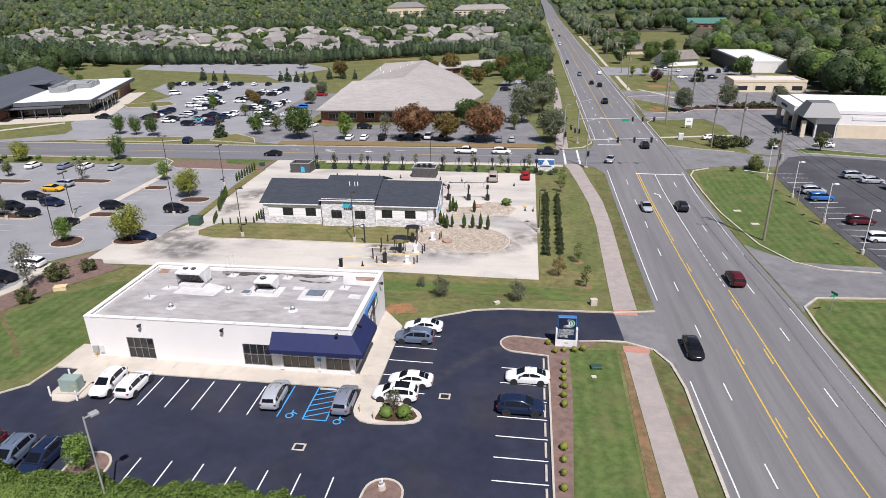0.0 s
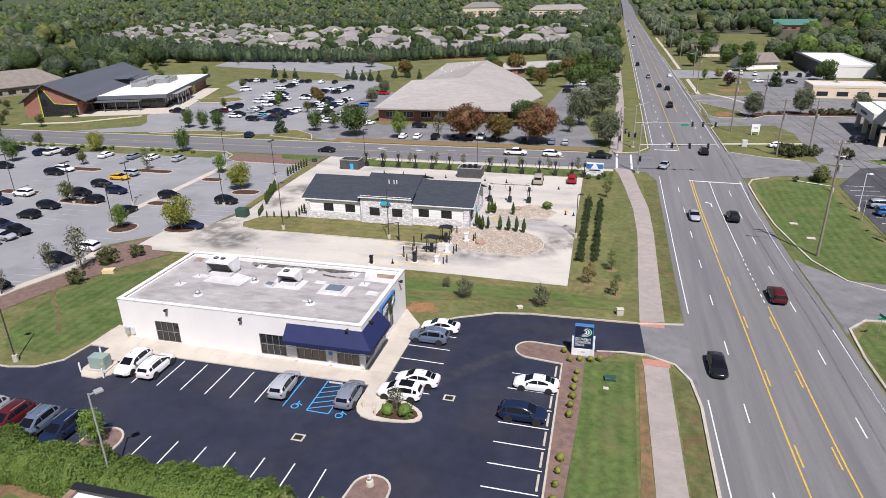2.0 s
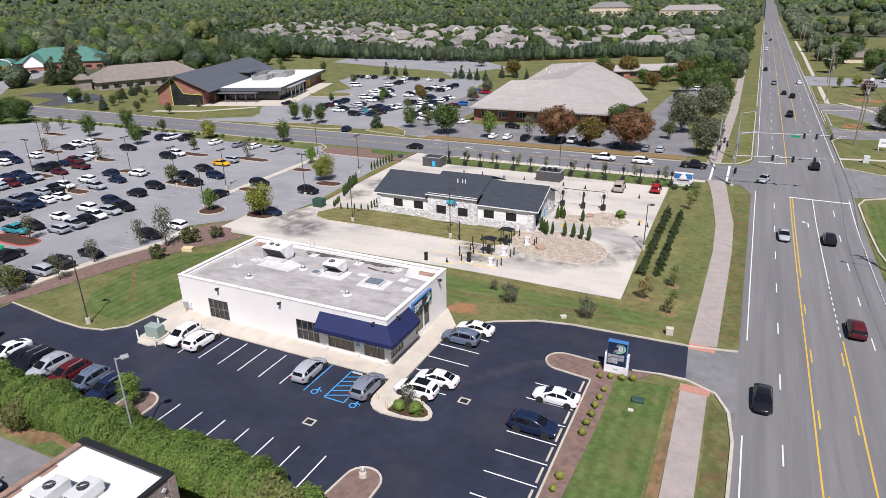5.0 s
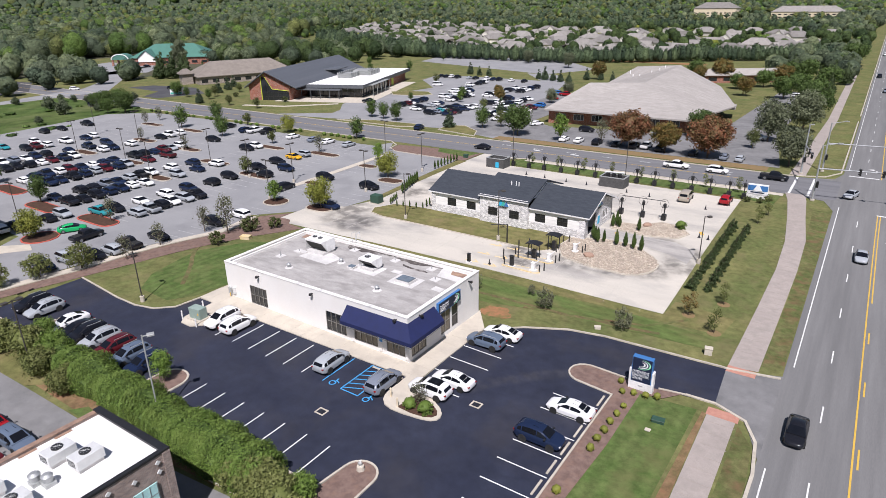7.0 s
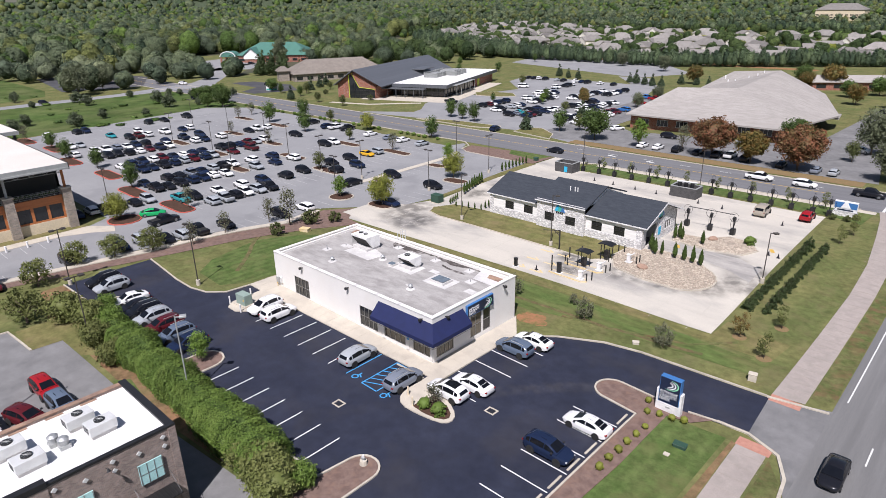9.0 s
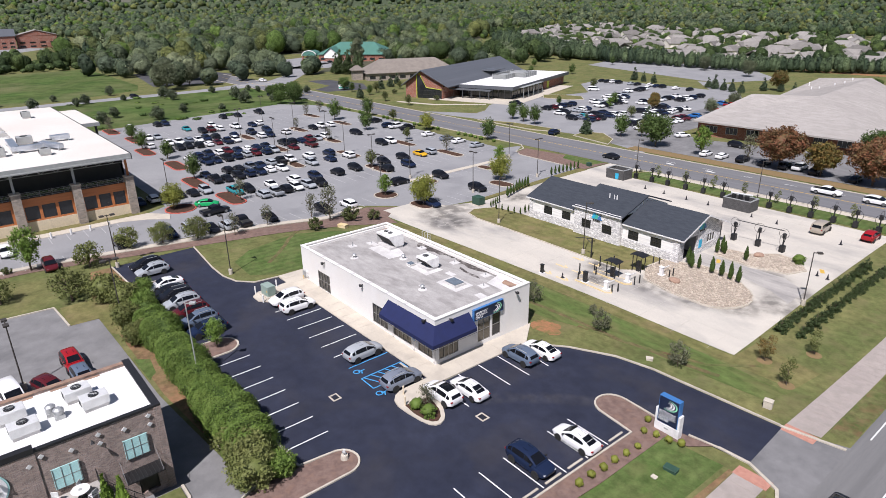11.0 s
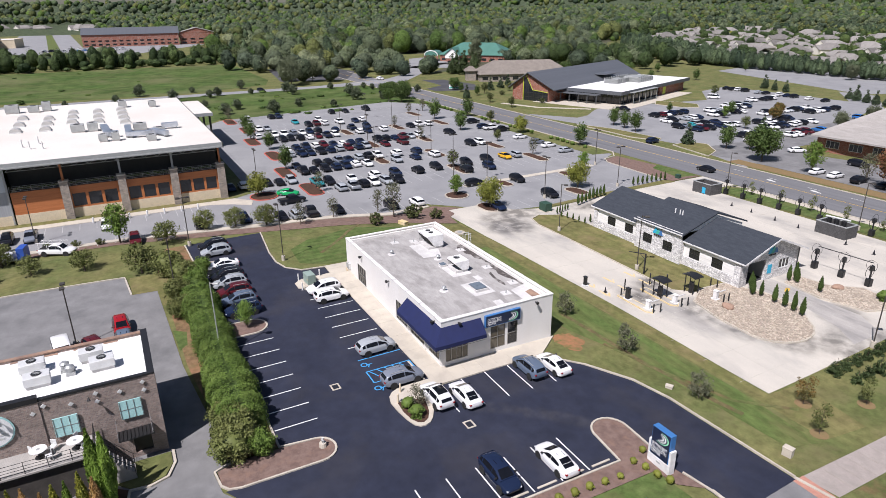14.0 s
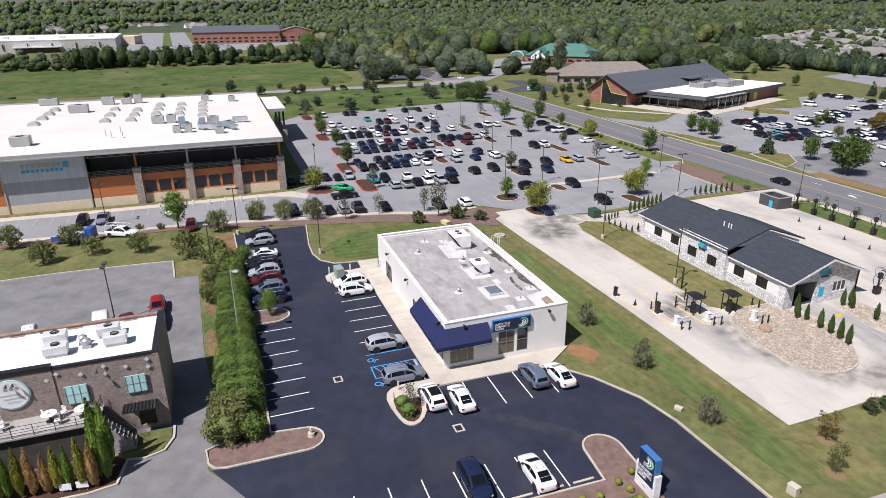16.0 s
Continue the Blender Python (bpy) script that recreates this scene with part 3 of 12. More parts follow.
def arc(cx, cy, r, a0, a1, n=8, ry=None):
    ry = ry or r
    return [(cx + r * math.cos(radians(a0 + (a1 - a0) * k / n)), cy + ry * math.sin(radians(a0 + (a1 - a0) * k / n))) for k in range(n + 1)]


def line(parent, a, b, width=0.11, material="paint_white", off=0.052, name="parking_line"):
    return strip(name, [a, b], width, off, off + 0.012, material, parent)

LATE, GRAVEL = [], []
# ---- ground: one sheet to the horizon ----
gx, gy = np.meshgrid(XL, YL)
verts = np.stack([gx, gy, land(gx, gy)], -1).reshape(-1, 3)
nx, ny = len(XL), len(YL)
faces = [(j * nx + i, j * nx + i + 1, (j + 1) * nx + i + 1, (j + 1) * nx + i) for j in range(ny - 1) for i in range(nx - 1)]
me = bpy.data.meshes.new("ground")
me.from_pydata(verts.tolist(), [], faces)
me.materials.append(MATS["grass"])
tagged(new("ground", me), "mown grass with dry patches reaching to the horizon", "ground", kind="structure")

# main road and the street that crosses it
RW, RE = 16.1, 33.4
SN, SS = 154.6, 140.2
road = sheet("road", [(RW, -120), (RE, -120), (RE, 75), (RE, SS - 4), (RE, SN + 6), (RE, 1900), (RW, 1900), (RW, SN + 4), (RW, SS - 4)], 0.03, "asphalt_road", "grey asphalt main road with two lanes each way and a turn lane", "road")
street = sheet("street", [(-330, SS), (RW, SS), (RW, SN), (-330, SN)], 0.03, "asphalt_street", "grey asphalt side street", "road")
for a, b, c in (((8, SS), (RW, SS), (RW, SS - 7)), ((9, SN), (RW, SN), (RW, SN + 7))):
    sheet("road_corner", [a, b, c, ((a[0] + c[0]) / 2 + 2.2, (a[1] + c[1]) / 2 + (2.2 if a[1] > 150 else -2.2) * -0.9)], 0.034, "asphalt_road", "rounded asphalt corner of the junction", "road")
sheet("side_street", [(RE, 138), (36, 139), (42, 141), (60, 141.5), (95, 130), (95, 147), (62, 153), (54, 150), (49, 154.5), (40, 157), (RE, 161)], 0.034, "asphalt_grey", "worn grey asphalt side street opposite the junction", "road")
for x, mtl in ((16.85, "paint_road"), (32.4, "paint_road")):
    for a, b in ((-60, 56.5 if x < 20 else 74), (75 if x < 20 else 92, 136), (165, 900)):
        line(road, (x, a), (x, b), 0.13, mtl, 0.034, "edge_line")
for x in (20.05, 29.5):
    for k in range(-4, 62):
        y = 41.4 + 12.2 * k
        if not 132 < y < 160:
            line(road, (x, y), (x, y + 3.0), 0.13, "paint_road", 0.034, "lane_dash")
for x, a, b in ((22.75, -60, 134.4), (23.15, 100, 134.4), (26.55, -60, 79), (22.75, 160, 900), (26.55, 215, 900)):
    line(road, (x, a), (x, b), 0.15, "paint_yellow", 0.034, "centre_line")
for k in range(24):
    for x in (23.15, 26.15):
        y = 100 - 12.2 * k if x < 25 else 76 - 12.2 * k
        line(road, (x, y), (x, y - 3), 0.15, "paint_yellow", 0.034, "centre_dash")
line(road, (26.45, 96), (26.45, 134.4), 0.13, "paint_road", 0.034, "lane_line")
for k in range(9):
    line(road, (26.4, 80 + 1.8 * k), (26.4, 80.9 + 1.8 * k), 0.13, "paint_road", 0.034, "lane_dash")
line(road, (22.6, 134.4), (32.6, 134.4), 0.5, "paint_road", 0.034, "stop_line")
line(road, (17, 160.4), (22.4, 160.4), 0.5, "paint_road", 0.034, "stop_line")
line(road, (8.2, 140.9), (8.2, 154.2), 0.45, "paint_road", 0.034, "crossing_line")
line(road, (11.4, 140.9), (11.4, 154.2), 0.45, "paint_road", 0.034, "crossing_line")
for y0, sgn, x0 in ((122, 1, 24.7), (168, 1, 21.3)):
    line(road, (x0 + 0.5, y0 - 2.4), (x0 + 0.5, y0 - 0.4), 0.2, "paint_road", 0.034, "turn_arrow")
    line(road, (x0 + 0.5, y0 - 0.5), (x0 - 0.3, y0 + 0.2), 0.25, "paint_road", 0.036, "turn_arrow")
    bm = prism(bm_new(), [(x0 - 1.1, y0 + 0.3), (x0 - 0.1, y0 - 0.5), (x0 - 0.0, y0 + 0.9)], gz(x0, y0) + 0.045, gz(x0, y0) + 0.05)
    part("turn_arrow", bm, "paint_road", road)
line(street, (-330, 147.6), (-2, 147.6), 0.14, "paint_yellow", 0.034, "centre_line")
for x in np.arange(-60, 8, 9):
    line(street, (x, 151.2), (x + 2.5, 151.2), 0.12, "paint_road", 0.034, "lane_dash")
for x0, y0 in ((-50, 149.4), (-40, 149.4), (-6, 149.6)):
    bm = prism(bm_new(), [(x0, y0), (x0 + 2.0, y0 - 0.15), (x0 + 2.0, y0 + 0.1), (x0 + 0.2, y0 + 0.9), (x0 - 0.6, y0 + 0.5)], gz(x0, y0) + 0.04, gz(x0, y0) + 0.046)
    part("turn_arrow", bm, "paint_road", street)
# kerbs of the two roads
KERB = dict(material="kerb_concrete", label="pale concrete kerb", category="kerb")
for k, pts in enumerate((
        [(15.9, -60), (15.95, 40), (16.1, 55), (15.6, 59.5), (14.3, 62.3), (11.4, 63.7), (8.7, 63.6)],
        [(10.8, 70.9), (16.0, 71.8)],
        [(34.0, 40), (33.8, 68), (34.3, 74.5), (36.8, 77.3), (48, 78.2)], [(49, 86.9), (42, 87.6), (38.6, 90), (36, 97), (34.2, 112), (33.7, 134), (35, 137.4), (38.5, 139.4)],
        [(33.6, 161), (33.6, 190), (36, 195)], [(33.6, 160.8), (40, 157), (48, 154.5)], [(-330, SN + 0.1), (6, SN + 0.1), (13, 157), (15.6, 162), (15.7, 230)],
        [(-330, SS - 0.1), (-88, SS - 0.1), (-84, 137), (-83, 133)], [(-52, 133), (-51.5, 138), (-48, SS - 0.1), (5, SS - 0.1)], [(33.6, 214), (33.6, 400)], [(15.8, 240), (15.8, 900)])):
    strip("kerb", pts, 0.28, -0.1, 0.15, **KERB)
# walks beside the main road
walk_s = sheet("footpath", [(11.1, 62.4), (13.6, 62.1), (13.9, 20), (13.9, -60), (11.3, -60), (11.5, 20)], 0.04, "path_paving", "warm grey concrete footpath", "footpath")
walk_n = sheet("footpath", [(11.0, 71.6), (13.9, 72.0), (14.1, 102), (13.8, 115), (12.6, 126), (11.6, 137), (11.0, 141), (7.6, 141), (8.6, 136), (9.8, 126), (11.1, 113), (11.5, 101)], 0.04, "path_paving", "warm grey concrete footpath", "footpath")
sheet("footpath", [(6.5, 156), (9.5, 156), (10.5, 230), (9.5, 400), (7, 400), (8, 230)], 0.04, "path_paving", "pale concrete footpath", "footpath")
for x, w in ((11.1, walk_s), (11.0, walk_n)):
    y = 62.3 if w is walk_s else 71.2
    bm = prism(bm_new(), [(11.0, y - 0.75), (13.8, y - 0.75), (13.8, y + 0.55), (11.0, y + 0.55)], gz(12.4, y) - 0.05, gz(12.4, y) + 0.07)
    part("tactile_ramp", bm, "brick_red_paving", w, "brick-red tactile ramp")
for k in range(38):
    y = 60.5 - 1.8 * k
    line(walk_s, (11.4, y), (13.75, y), 0.03, "joint_path", 0.041, "joint")
for k in range(36):
    y = 74.0 + 1.6 * k
    sh = 0 if y < 103 else -(y - 103) * 0.07
    line(walk_n, (11.35 + sh, y), (13.95 + sh, y), 0.03, "joint_path", 0.041, "joint")
# verge between footpath and road, and worn ground beside the path
sheet("verge", [(13.9, 61.2), (15.4, 58.8), (15.8, 54), (15.75, 0), (13.95, 0)], 0.02, "verge", "patchy verge with bare clay beside the road", "grass")
sheet("verge", [(14.0, 73.5), (16.0, 74), (16.1, 132), (13.2, 132), (13.6, 118), (14.2, 102)], 0.02, "verge", "patchy verge with bare clay beside the road", "grass")
sheet("verge", [(10.65, 61.8), (11.05, 61.6), (11.15, 50), (11.3, 20), (9.9, 20), (10.15, 40), (10.4, 52)], 0.028, "dead_turf", "bare clay and dead grass beside the footpath", "grass")
sheet("lawn", [(4.9, 61.2), (10.2, 61.8), (9.9, 40), (9.5, 12), (3.0, 12), (4.3, 38.6), (5.0, 52)], 0.024, "grass_rich", "striped mown lawn beside the car park", "grass")
sheet("lawn", [(34.5, 96), (39, 90.6), (48, 89.6), (48, 139), (40, 138), (35.2, 135.5), (34.2, 112)], 0.024, "grass_rich", "deep green mown lawn across the road", "grass")
sheet("lawn", [(34.6, 40), (34.4, 72), (37, 76.6), (80, 77.6), (80, 40)], 0.024, "grass_rich", "green lawn across the road", "grass")

# ---- sealed car park of the white building ----
lot = sheet("parking_lot", [(-67, 45), (-57, 44.1), (-53, 44.1), (-50.3, 44.8), (-48.5, 46.6), (-48.0, 49.9), (-15.4, 50.55), (-14.0, 50.6), (-14.1, 61.5), (-12.9, 64.2), (-10.5, 66.4), (-6, 69), (-2, 70), (5, 70.5), (11, 70.8), (11.4, 63.6),
                            (8.8, 63.4), (5.5, 62.9), (-0.2, 63.1), (-1.8, 62.6), (-2.3, 61.3), (-1.6, 60.0), (2.6, 59.5), (2.65, 38), (2.65, 31.0), (-1, 32.4), (-4.8, 31.7), (-9.0, 29.2), (-8.9, 36.5), (-9.4, 38.3), (-10.7, 38.8), (-11.8, 37.8), (-12.2, 34.4), (-31, 34.3), (-50, 34.0), (-67, 33.4)],
            0.05, "asphalt_sealed", "freshly sealed black asphalt car park with white stall lines", "parking lot")
sheet("road_apron", [(11, 70.8), (16.2, 72.4), (16.2, 57), (14.4, 62.1), (11.4, 63.6)], 0.045, "asphalt_grey", "worn grey asphalt apron joining car park and road", "road")
for x in (-35.85, -33.15, -30.45, -27.75, -25.05):
    line(lot, (x, 45.2), (x, 49.75))
line(lot, (-38.6, 45.0), (-38.6, 49.7))
for x in (-22.2, -19.75, -17.55):
    line(lot, (x, 45.3), (x, 50.2), 0.13, "paint_blue")
line(lot, (-19.75, 45.3), (-17.55, 45.3), 0.13, "paint_blue")
line(lot, (-19.75, 50.2), (-17.55, 50.2), 0.13, "paint_blue")
for k in range(5):
    y = 45.6 + 0.85 * k
    line(lot, (-19.7, y), (-17.6, y + 1.0), 0.12, "paint_blue", 0.053)
for x0, y0 in ((-21.1, 45.6), (-16.5, 45.3)):
    z = gz(x0, y0) + 0.066
    bm = bm_new()
    for k in range(12):
        a, b = radians(30 * k), radians(30 * k + 30)
        prism(bm, [(x0 + r * math.cos(q), y0 + r * math.sin(q)) for r, q in ((0.27, a), (0.40, a), (0.40, b), (0.27, b))], z, z + 0.01)
    prism(bm, [(x0 + 0.05, y0 + 0.15), (x0 + 0.18, y0 + 0.15), (x0 + 0.18, y0 + 0.85), (x0 + 0.05, y0 + 0.85)], z + 0.011, z + 0.02)
    prism(bm, [(x0 + 0.19, y0 + 0.42), (x0 + 0.62, y0 + 0.2), (x0 + 0.68, y0 + 0.3), (x0 + 0.19, y0 + 0.55)], z + 0.011, z + 0.02)
    part("wheelchair_symbol", bm, "paint_blue", lot, "blue painted wheelchair symbol")
for k in range(8):
    x = -34.2 + 2.78 * k
    line(lot, (x, 34.5), (x, 38.5))
for k in range(10):
    y = 56.35 - 2.78 * k
    line(lot, (-2.1, y + 0.05), (2.45, y + 0.05))
for y in (50.6, 53.4, 56.2, 59.0, 61.9):
    line(lot, (-14.0, y), (-9.3, y))
# kerbs of the car park
for pts in ([(-67, 45.1), (-57, 44.2), (-53, 44.2), (-50.2, 44.9), (-48.3, 46.7), (-47.9, 50.0), (-47.9, 53.4)], [(-14.1, 62), (-12.8, 64.4), (-10.4, 66.6), (-6, 69.2), (-2, 70.2), (5, 70.7), (10.8, 71)],
            [(2.75, 12), (2.8, 38), (2.75, 59.4)] + arc(-0.7, 61.5, 1.75, -88, -272, 12) + [(3, 63.1)], [(6.2, 63.1), (9, 63.6)], [(-67, 33.3), (-50, 33.8), (-31, 34.2), (-12.3, 34.3)],
            [(-12.3, 34.3)] + arc(-10.4, 37.2, 1.55, 175, 0, 10) + [(-8.85, 30.4), (-9.1, 29.5), (-9.8, 29.0), (-11.7, 28.8), (-12.4, 30.5), (-20, 30.1)]):
    strip("kerb", pts, 0.18, -0.1, 0.17, **KERB)
sheet("planting_bed", [(2.85, 12), (2.85, 59.5)] + arc(-0.7, 61.5, 1.65, -88, -272, 12) + [(5.5, 62.8), (8.4, 63.4), (7.0, 61.6), (5.0, 61.2), (5.0, 52), (4.3, 38.6), (3.3, 12)], 0.10, "mulch", "bed of red-brown bark mulch", "planting bed")
sheet("planting_bed", [(-12.2, 30.6), (-12.1, 34.4)] + arc(-10.4, 37.2, 1.45, 175, 0, 10) + [(-8.95, 30.4), (-9.2, 29.6), (-9.9, 29.1), (-11.6, 29.0)], 0.11, "mulch", "bed of red-brown bark mulch", "planting bed")
sheet("planting_bed", [(-67, 30.5), (-67, 33.2), (-50, 33.7), (-12.4, 34.2), (-12.4, 30.6), (-30, 29.0), (-58, 28.6)], 0.06, "dead_turf", "bed of pine straw and thin grass under the hedge", "planting bed")
# pavement round the building
pave = sheet("pavement", [(-48.0, 50.0), (-47.9, 54.5), (-45.6, 54.5), (-45.6, 52.7), (-16.8, 52.7), (-16.8, 67.2), (-14.0, 63.5), (-14.1, 50.4), (-11.0, 48.75), (-9.7, 48.0), (-9.15, 47.45), (-8.95, 46.9), (-9.05, 46.4), (-9.5, 46.0), (-10.5, 45.7), (-12.2, 45.45), (-13.6, 45.4), (-14.5, 45.65), (-15.1, 46.2), (-15.4, 46.9), (-15.5, 47.6), (-15.5, 50.5), (-37.4, 50.0), (-41.0, 49.9), (-41.6, 48.0), (-41.5, 45.6), (-42.6, 44.6), (-44.2, 44.6), (-45.1, 45.6), (-45.3, 49.9)], 0.17, "sidewalk", "pale concrete pavement round the building", "pavement", thick=0.3)
for k in range(17):
    x = -46.5 + 1.8 * k
    line(pave, (x, 50.15), (x, 52.5), 0.03, "joint_grey", 0.172, "joint")
for k in range(7):
    y = 51 + 1.8 * k
    line(pave, (-16.2, y), (-14.1, y), 0.03, "joint_grey", 0.172, "joint")
sheet("planting_bed", [(-13.2, 45.95), (-11.6, 45.85), (-10.3, 46.05), (-9.6, 46.4), (-9.35, 46.9), (-9.7, 47.5), (-10.6, 48.05), (-12.8, 48.6)], 0.19, "mulch_dark", "small bed of dark mulch at the pavement's end", "planting bed")
isl = sheet("traffic_island", [(-36.7, 34.4), (-33.5, 34.5)] + arc(-35.1, 36.9, 1.6, 0, 180, 10), 0.15, "mulch", "kerbed island of mulch round a young tree", "traffic island", thick=0.2)
strip("kerb", [(-36.8, 34.4)] + arc(-35.1, 36.9, 1.7, 180, 0, 12) + [(-33.4, 34.5)], 0.2, -0.1, 0.17, **KERB)
sheet("traffic_island", [(-57.5, 34.5), (-53.2, 34.5), (-52.8, 36.6), (-53.6, 38.1), (-55.2, 38.7), (-57, 38)], 0.15, "mulch", "kerbed island of mulch", "traffic island", thick=0.2)
strip("kerb", [(-57.7, 34.4), (-57.2, 38.1), (-55.2, 38.9), (-53.5, 38.3), (-52.6, 36.6), (-53, 34.4)], 0.2, -0.1, 0.17, **KERB)
sheet("bare_soil", [(-15.2 + r * 1.15 * math.cos(a), 68.1 + r * 1.0 * math.sin(a)) for a in (2 * math.pi * k / 48 for k in range(48)) for r in (1.6 + 0.55 * noise.noise(Vector((1.4 * math.cos(a), 1.4 * math.sin(a), 4.0))) + 0.22 * noise.noise(Vector((5 * math.cos(a), 5 * math.sin(a), 1.0))),)], 0.03, "clay", "patch of bare orange clay", "soil")
strip("worn_track", [(-65.6, 63.2), (-63.0, 60.2), (-60.7, 58.0), (-58.4, 56.2), (-55.8, 53.7), (-53.4, 51.2)], 0.6, -0.05, 0.034, "thatch", label="worn dry track across the lawn", category="grass")
strip("thatch", [(-21.0, 71.6), (-14.2, 72.2), (-8.1, 72.6), (-4.4, 73.4), (-0.6, 73.8), (3.0, 74.6)], 0.6, -0.05, 0.034, "thatch", label="line of brown thatch along the swale", category="grass")
# wheel stops
for k in range(9):
    y = 57.75 - 2.78 * k
    bm = box(bm_new(), 2.15, 2.35, y - 0.95, y + 0.95, gz(2.2, y) + 0.05, gz(2.2, y) + 0.17)
    solid("wheel_stop", rounded(bm, 0.03, 1), "kerb_concrete", "precast concrete wheel stop at a stall's head", "wheel stop", group="wheel stops")
for x in (-23.6, -18.6, -16.6):
    bm = box(bm_new(), x - 0.95, x + 0.95, 49.9, 50.1, gz(x, 50) + 0.05, gz(x, 50) + 0.17)
    solid("wheel_stop", rounded(bm, 0.03, 1), "kerb_concrete", "precast concrete wheel stop at a stall's head", "wheel stop", group="wheel stops")

# drains
for x, y in ((-7.3, 50.5), (-18.75, 41.6)):
    z = gz(x, y) + 0.05
    dr = thing("storm_drain", "square iron storm drain in a concrete collar", "drain", "storm drains")
    bm = bm_new()
    for a in ((-0.55, 0.55, -0.46, -0.3), (-0.55, 0.55, 0.3, 0.46), (-0.55, -0.38, -0.3, 0.3), (0.38, 0.55, -0.3, 0.3)):
        box(bm, x + a[0], x + a[1], y + a[2], y + a[3], z - 0.1, z + 0.015)
    part("collar", bm, "kerb_concrete", dr, "pale concrete collar")
    bm = bm_new()
    for k in range(7):
        box(bm, x - 0.38, x + 0.38, y - 0.30 + 0.09 * k, y - 0.25 + 0.09 * k, z - 0.03, z + 0.008)
    part("grate", bm, "metal_black", dr, "dark iron grate")

# ---- drive and car park of the brick building ----
sheet("driveway", [(-11.6, 28.7), (-9.0, 29.0), (-4.8, 31.9), (-1, 32.6), (2.65, 31.2), (2.65, -30), (-60, -30), (-60, 1), (-57.5, 24.2), (-51.1, 24.7), (-51.0, 27.9), (-30, 28.6), (-12.5, 30.3)], 0.04, "asphalt_grey", "worn grey asphalt drive and car park beside the brick building", "driveway")
strip("kerb", [(-60, -6), (-57.6, 24.3), (-51.0, 24.8)], 0.2, -0.1, 0.16, **KERB)
sheet("verge", [(-51.0, 24.9), (-50.8, 28.0), (-46, 28.15), (-44.5, 29.4), (-49, 31.5), (-57, 31.5), (-57, 24.9)], 0.066, "grass_dry", "dry grass and pine straw beside the hedge", "grass")
sheet("verge", [(-38.5, 28.5), (-33.5, 28.65), (-34.5, 29.6), (-37.5, 29.9)], 0.068, "grass_rich", "small green patch of grass beside the hedge", "grass")

# ---- concrete yard of the car wash ----
yard = sheet("concrete_yard", [(-62, 78.4), (-50, 78.2), (-30, 78.7), (1.9, 79.8), (1.6, 105), (1.4, 131.5), (-51, 132), (-50.8, 140), (-59, 140), (-58.6, 120), (-57, 97), (-60, 90.5), (-66, 88), (-66, 80)], 0.05, "concrete", "pale concrete yard of the car wash with worn tyre tracks", "yard", thick=0.2)
for x in np.arange(-56, 1, 4.6):
    line(yard, (x, 78.9), (x, 88.4), 0.03, "joint_pale", 0.051, "joint")
for y in (83.5, 112, 117, 122, 127):
    line(yard, (-57 if y > 100 else -55, y), (1.3, y), 0.03, "joint_pale", 0.051, "joint")
for x in np.arange(-48, 1, 4.6):
    line(yard, (x, 110.3), (x, 131.8), 0.03, "joint_pale", 0.051, "joint")
sheet("lawn", [(-54.5, 92.5), (-53.2, 90.2), (-50, 89.3), (-19.5, 88.9), (-16.2, 92.3), (-15.6, 96.4), (-47, 96.6), (-52.5, 96.0)], 0.09, "grass_dry", "mown lawn in front of the car wash", "grass", thick=0.1)
strip("kerb", [(-54.6, 92.6), (-53.3, 90.1), (-50, 89.1), (-19.5, 88.7)], 0.18, -0.05, 0.17, **KERB)
for pts, lab in (([(-17.2, 96.2)] + [(-17.6, 92.0), (-15.5, 88.6), (-11, 87.7)] + arc(-7.2, 92.3, 4.6, -80, 60, 9) + [(-8, 98.6), (-12.5, 98.5)], "a"), ([(-14.6, 106.8), (-13.4, 103.6), (-8, 103.2), (-3.2, 104.6), (-2.0, 107.6), (-4.2, 110.4), (-7.2, 110.8), (-10, 107.6)], "b")):
    sheet("gravel_bed", pts, 0.14, "gravel", "bed of tan river stones inside a concrete kerb", "gravel bed", thick=0.15)
    strip("kerb", pts, 0.2, -0.05, 0.2, closed=True, **KERB)
    GRAVEL.append(pts)
sheet("lane", [(-15.4, 98.6), (-12.5, 98.9), (-7, 99.2), (-2.5, 98), (0.6, 96), (0.6, 101), (-3, 103.2), (-8, 102.9), (-13.6, 103.2), (-15.4, 103)], 0.056, "concrete_stained", "wheel-darkened concrete lane out of the wash bay", "lane")
sheet("lawn", [(-50.6, 133), (2, 132.6), (6.8, 131), (7.4, 139.8), (-48, 139.8)], 0.06, "grass_rich", "strip of lawn behind the vacuum bays", "grass")
sheet("footpath", [(-47, 138.1), (7.5, 138.1), (7.5, 139.9), (-47, 139.9)], 0.07, "sidewalk", "pale concrete footpath along the street", "footpath")
sheet("verge", [(2.3, 84), (5.8, 84), (6.2, 116), (2.2, 116)], 0.03, "grass", "grass under the shrub rows", "grass")
for poly in ([(-28.5, 81.2), (-16.4, 81.2), (-15.8, 81.7), (-16.4, 82.3), (-28.5, 82.0)], [(-27, 85.2), (-16.2, 85.2), (-15.6, 85.9), (-16.2, 86.5), (-27, 86.1)]):
    sheet("traffic_island", [(max(x, -21.5), y) for x, y in poly], 0.2, "concrete", "raised concrete island with a yellow kerb edge between pay lanes", "traffic island", thick=0.2)
    strip("kerb", [(max(x, -21.5), y) for x, y in poly], 0.14, -0.05, 0.21, "paint_worn_yellow", None, "worn yellow-painted kerb edge", "kerb", closed=True)
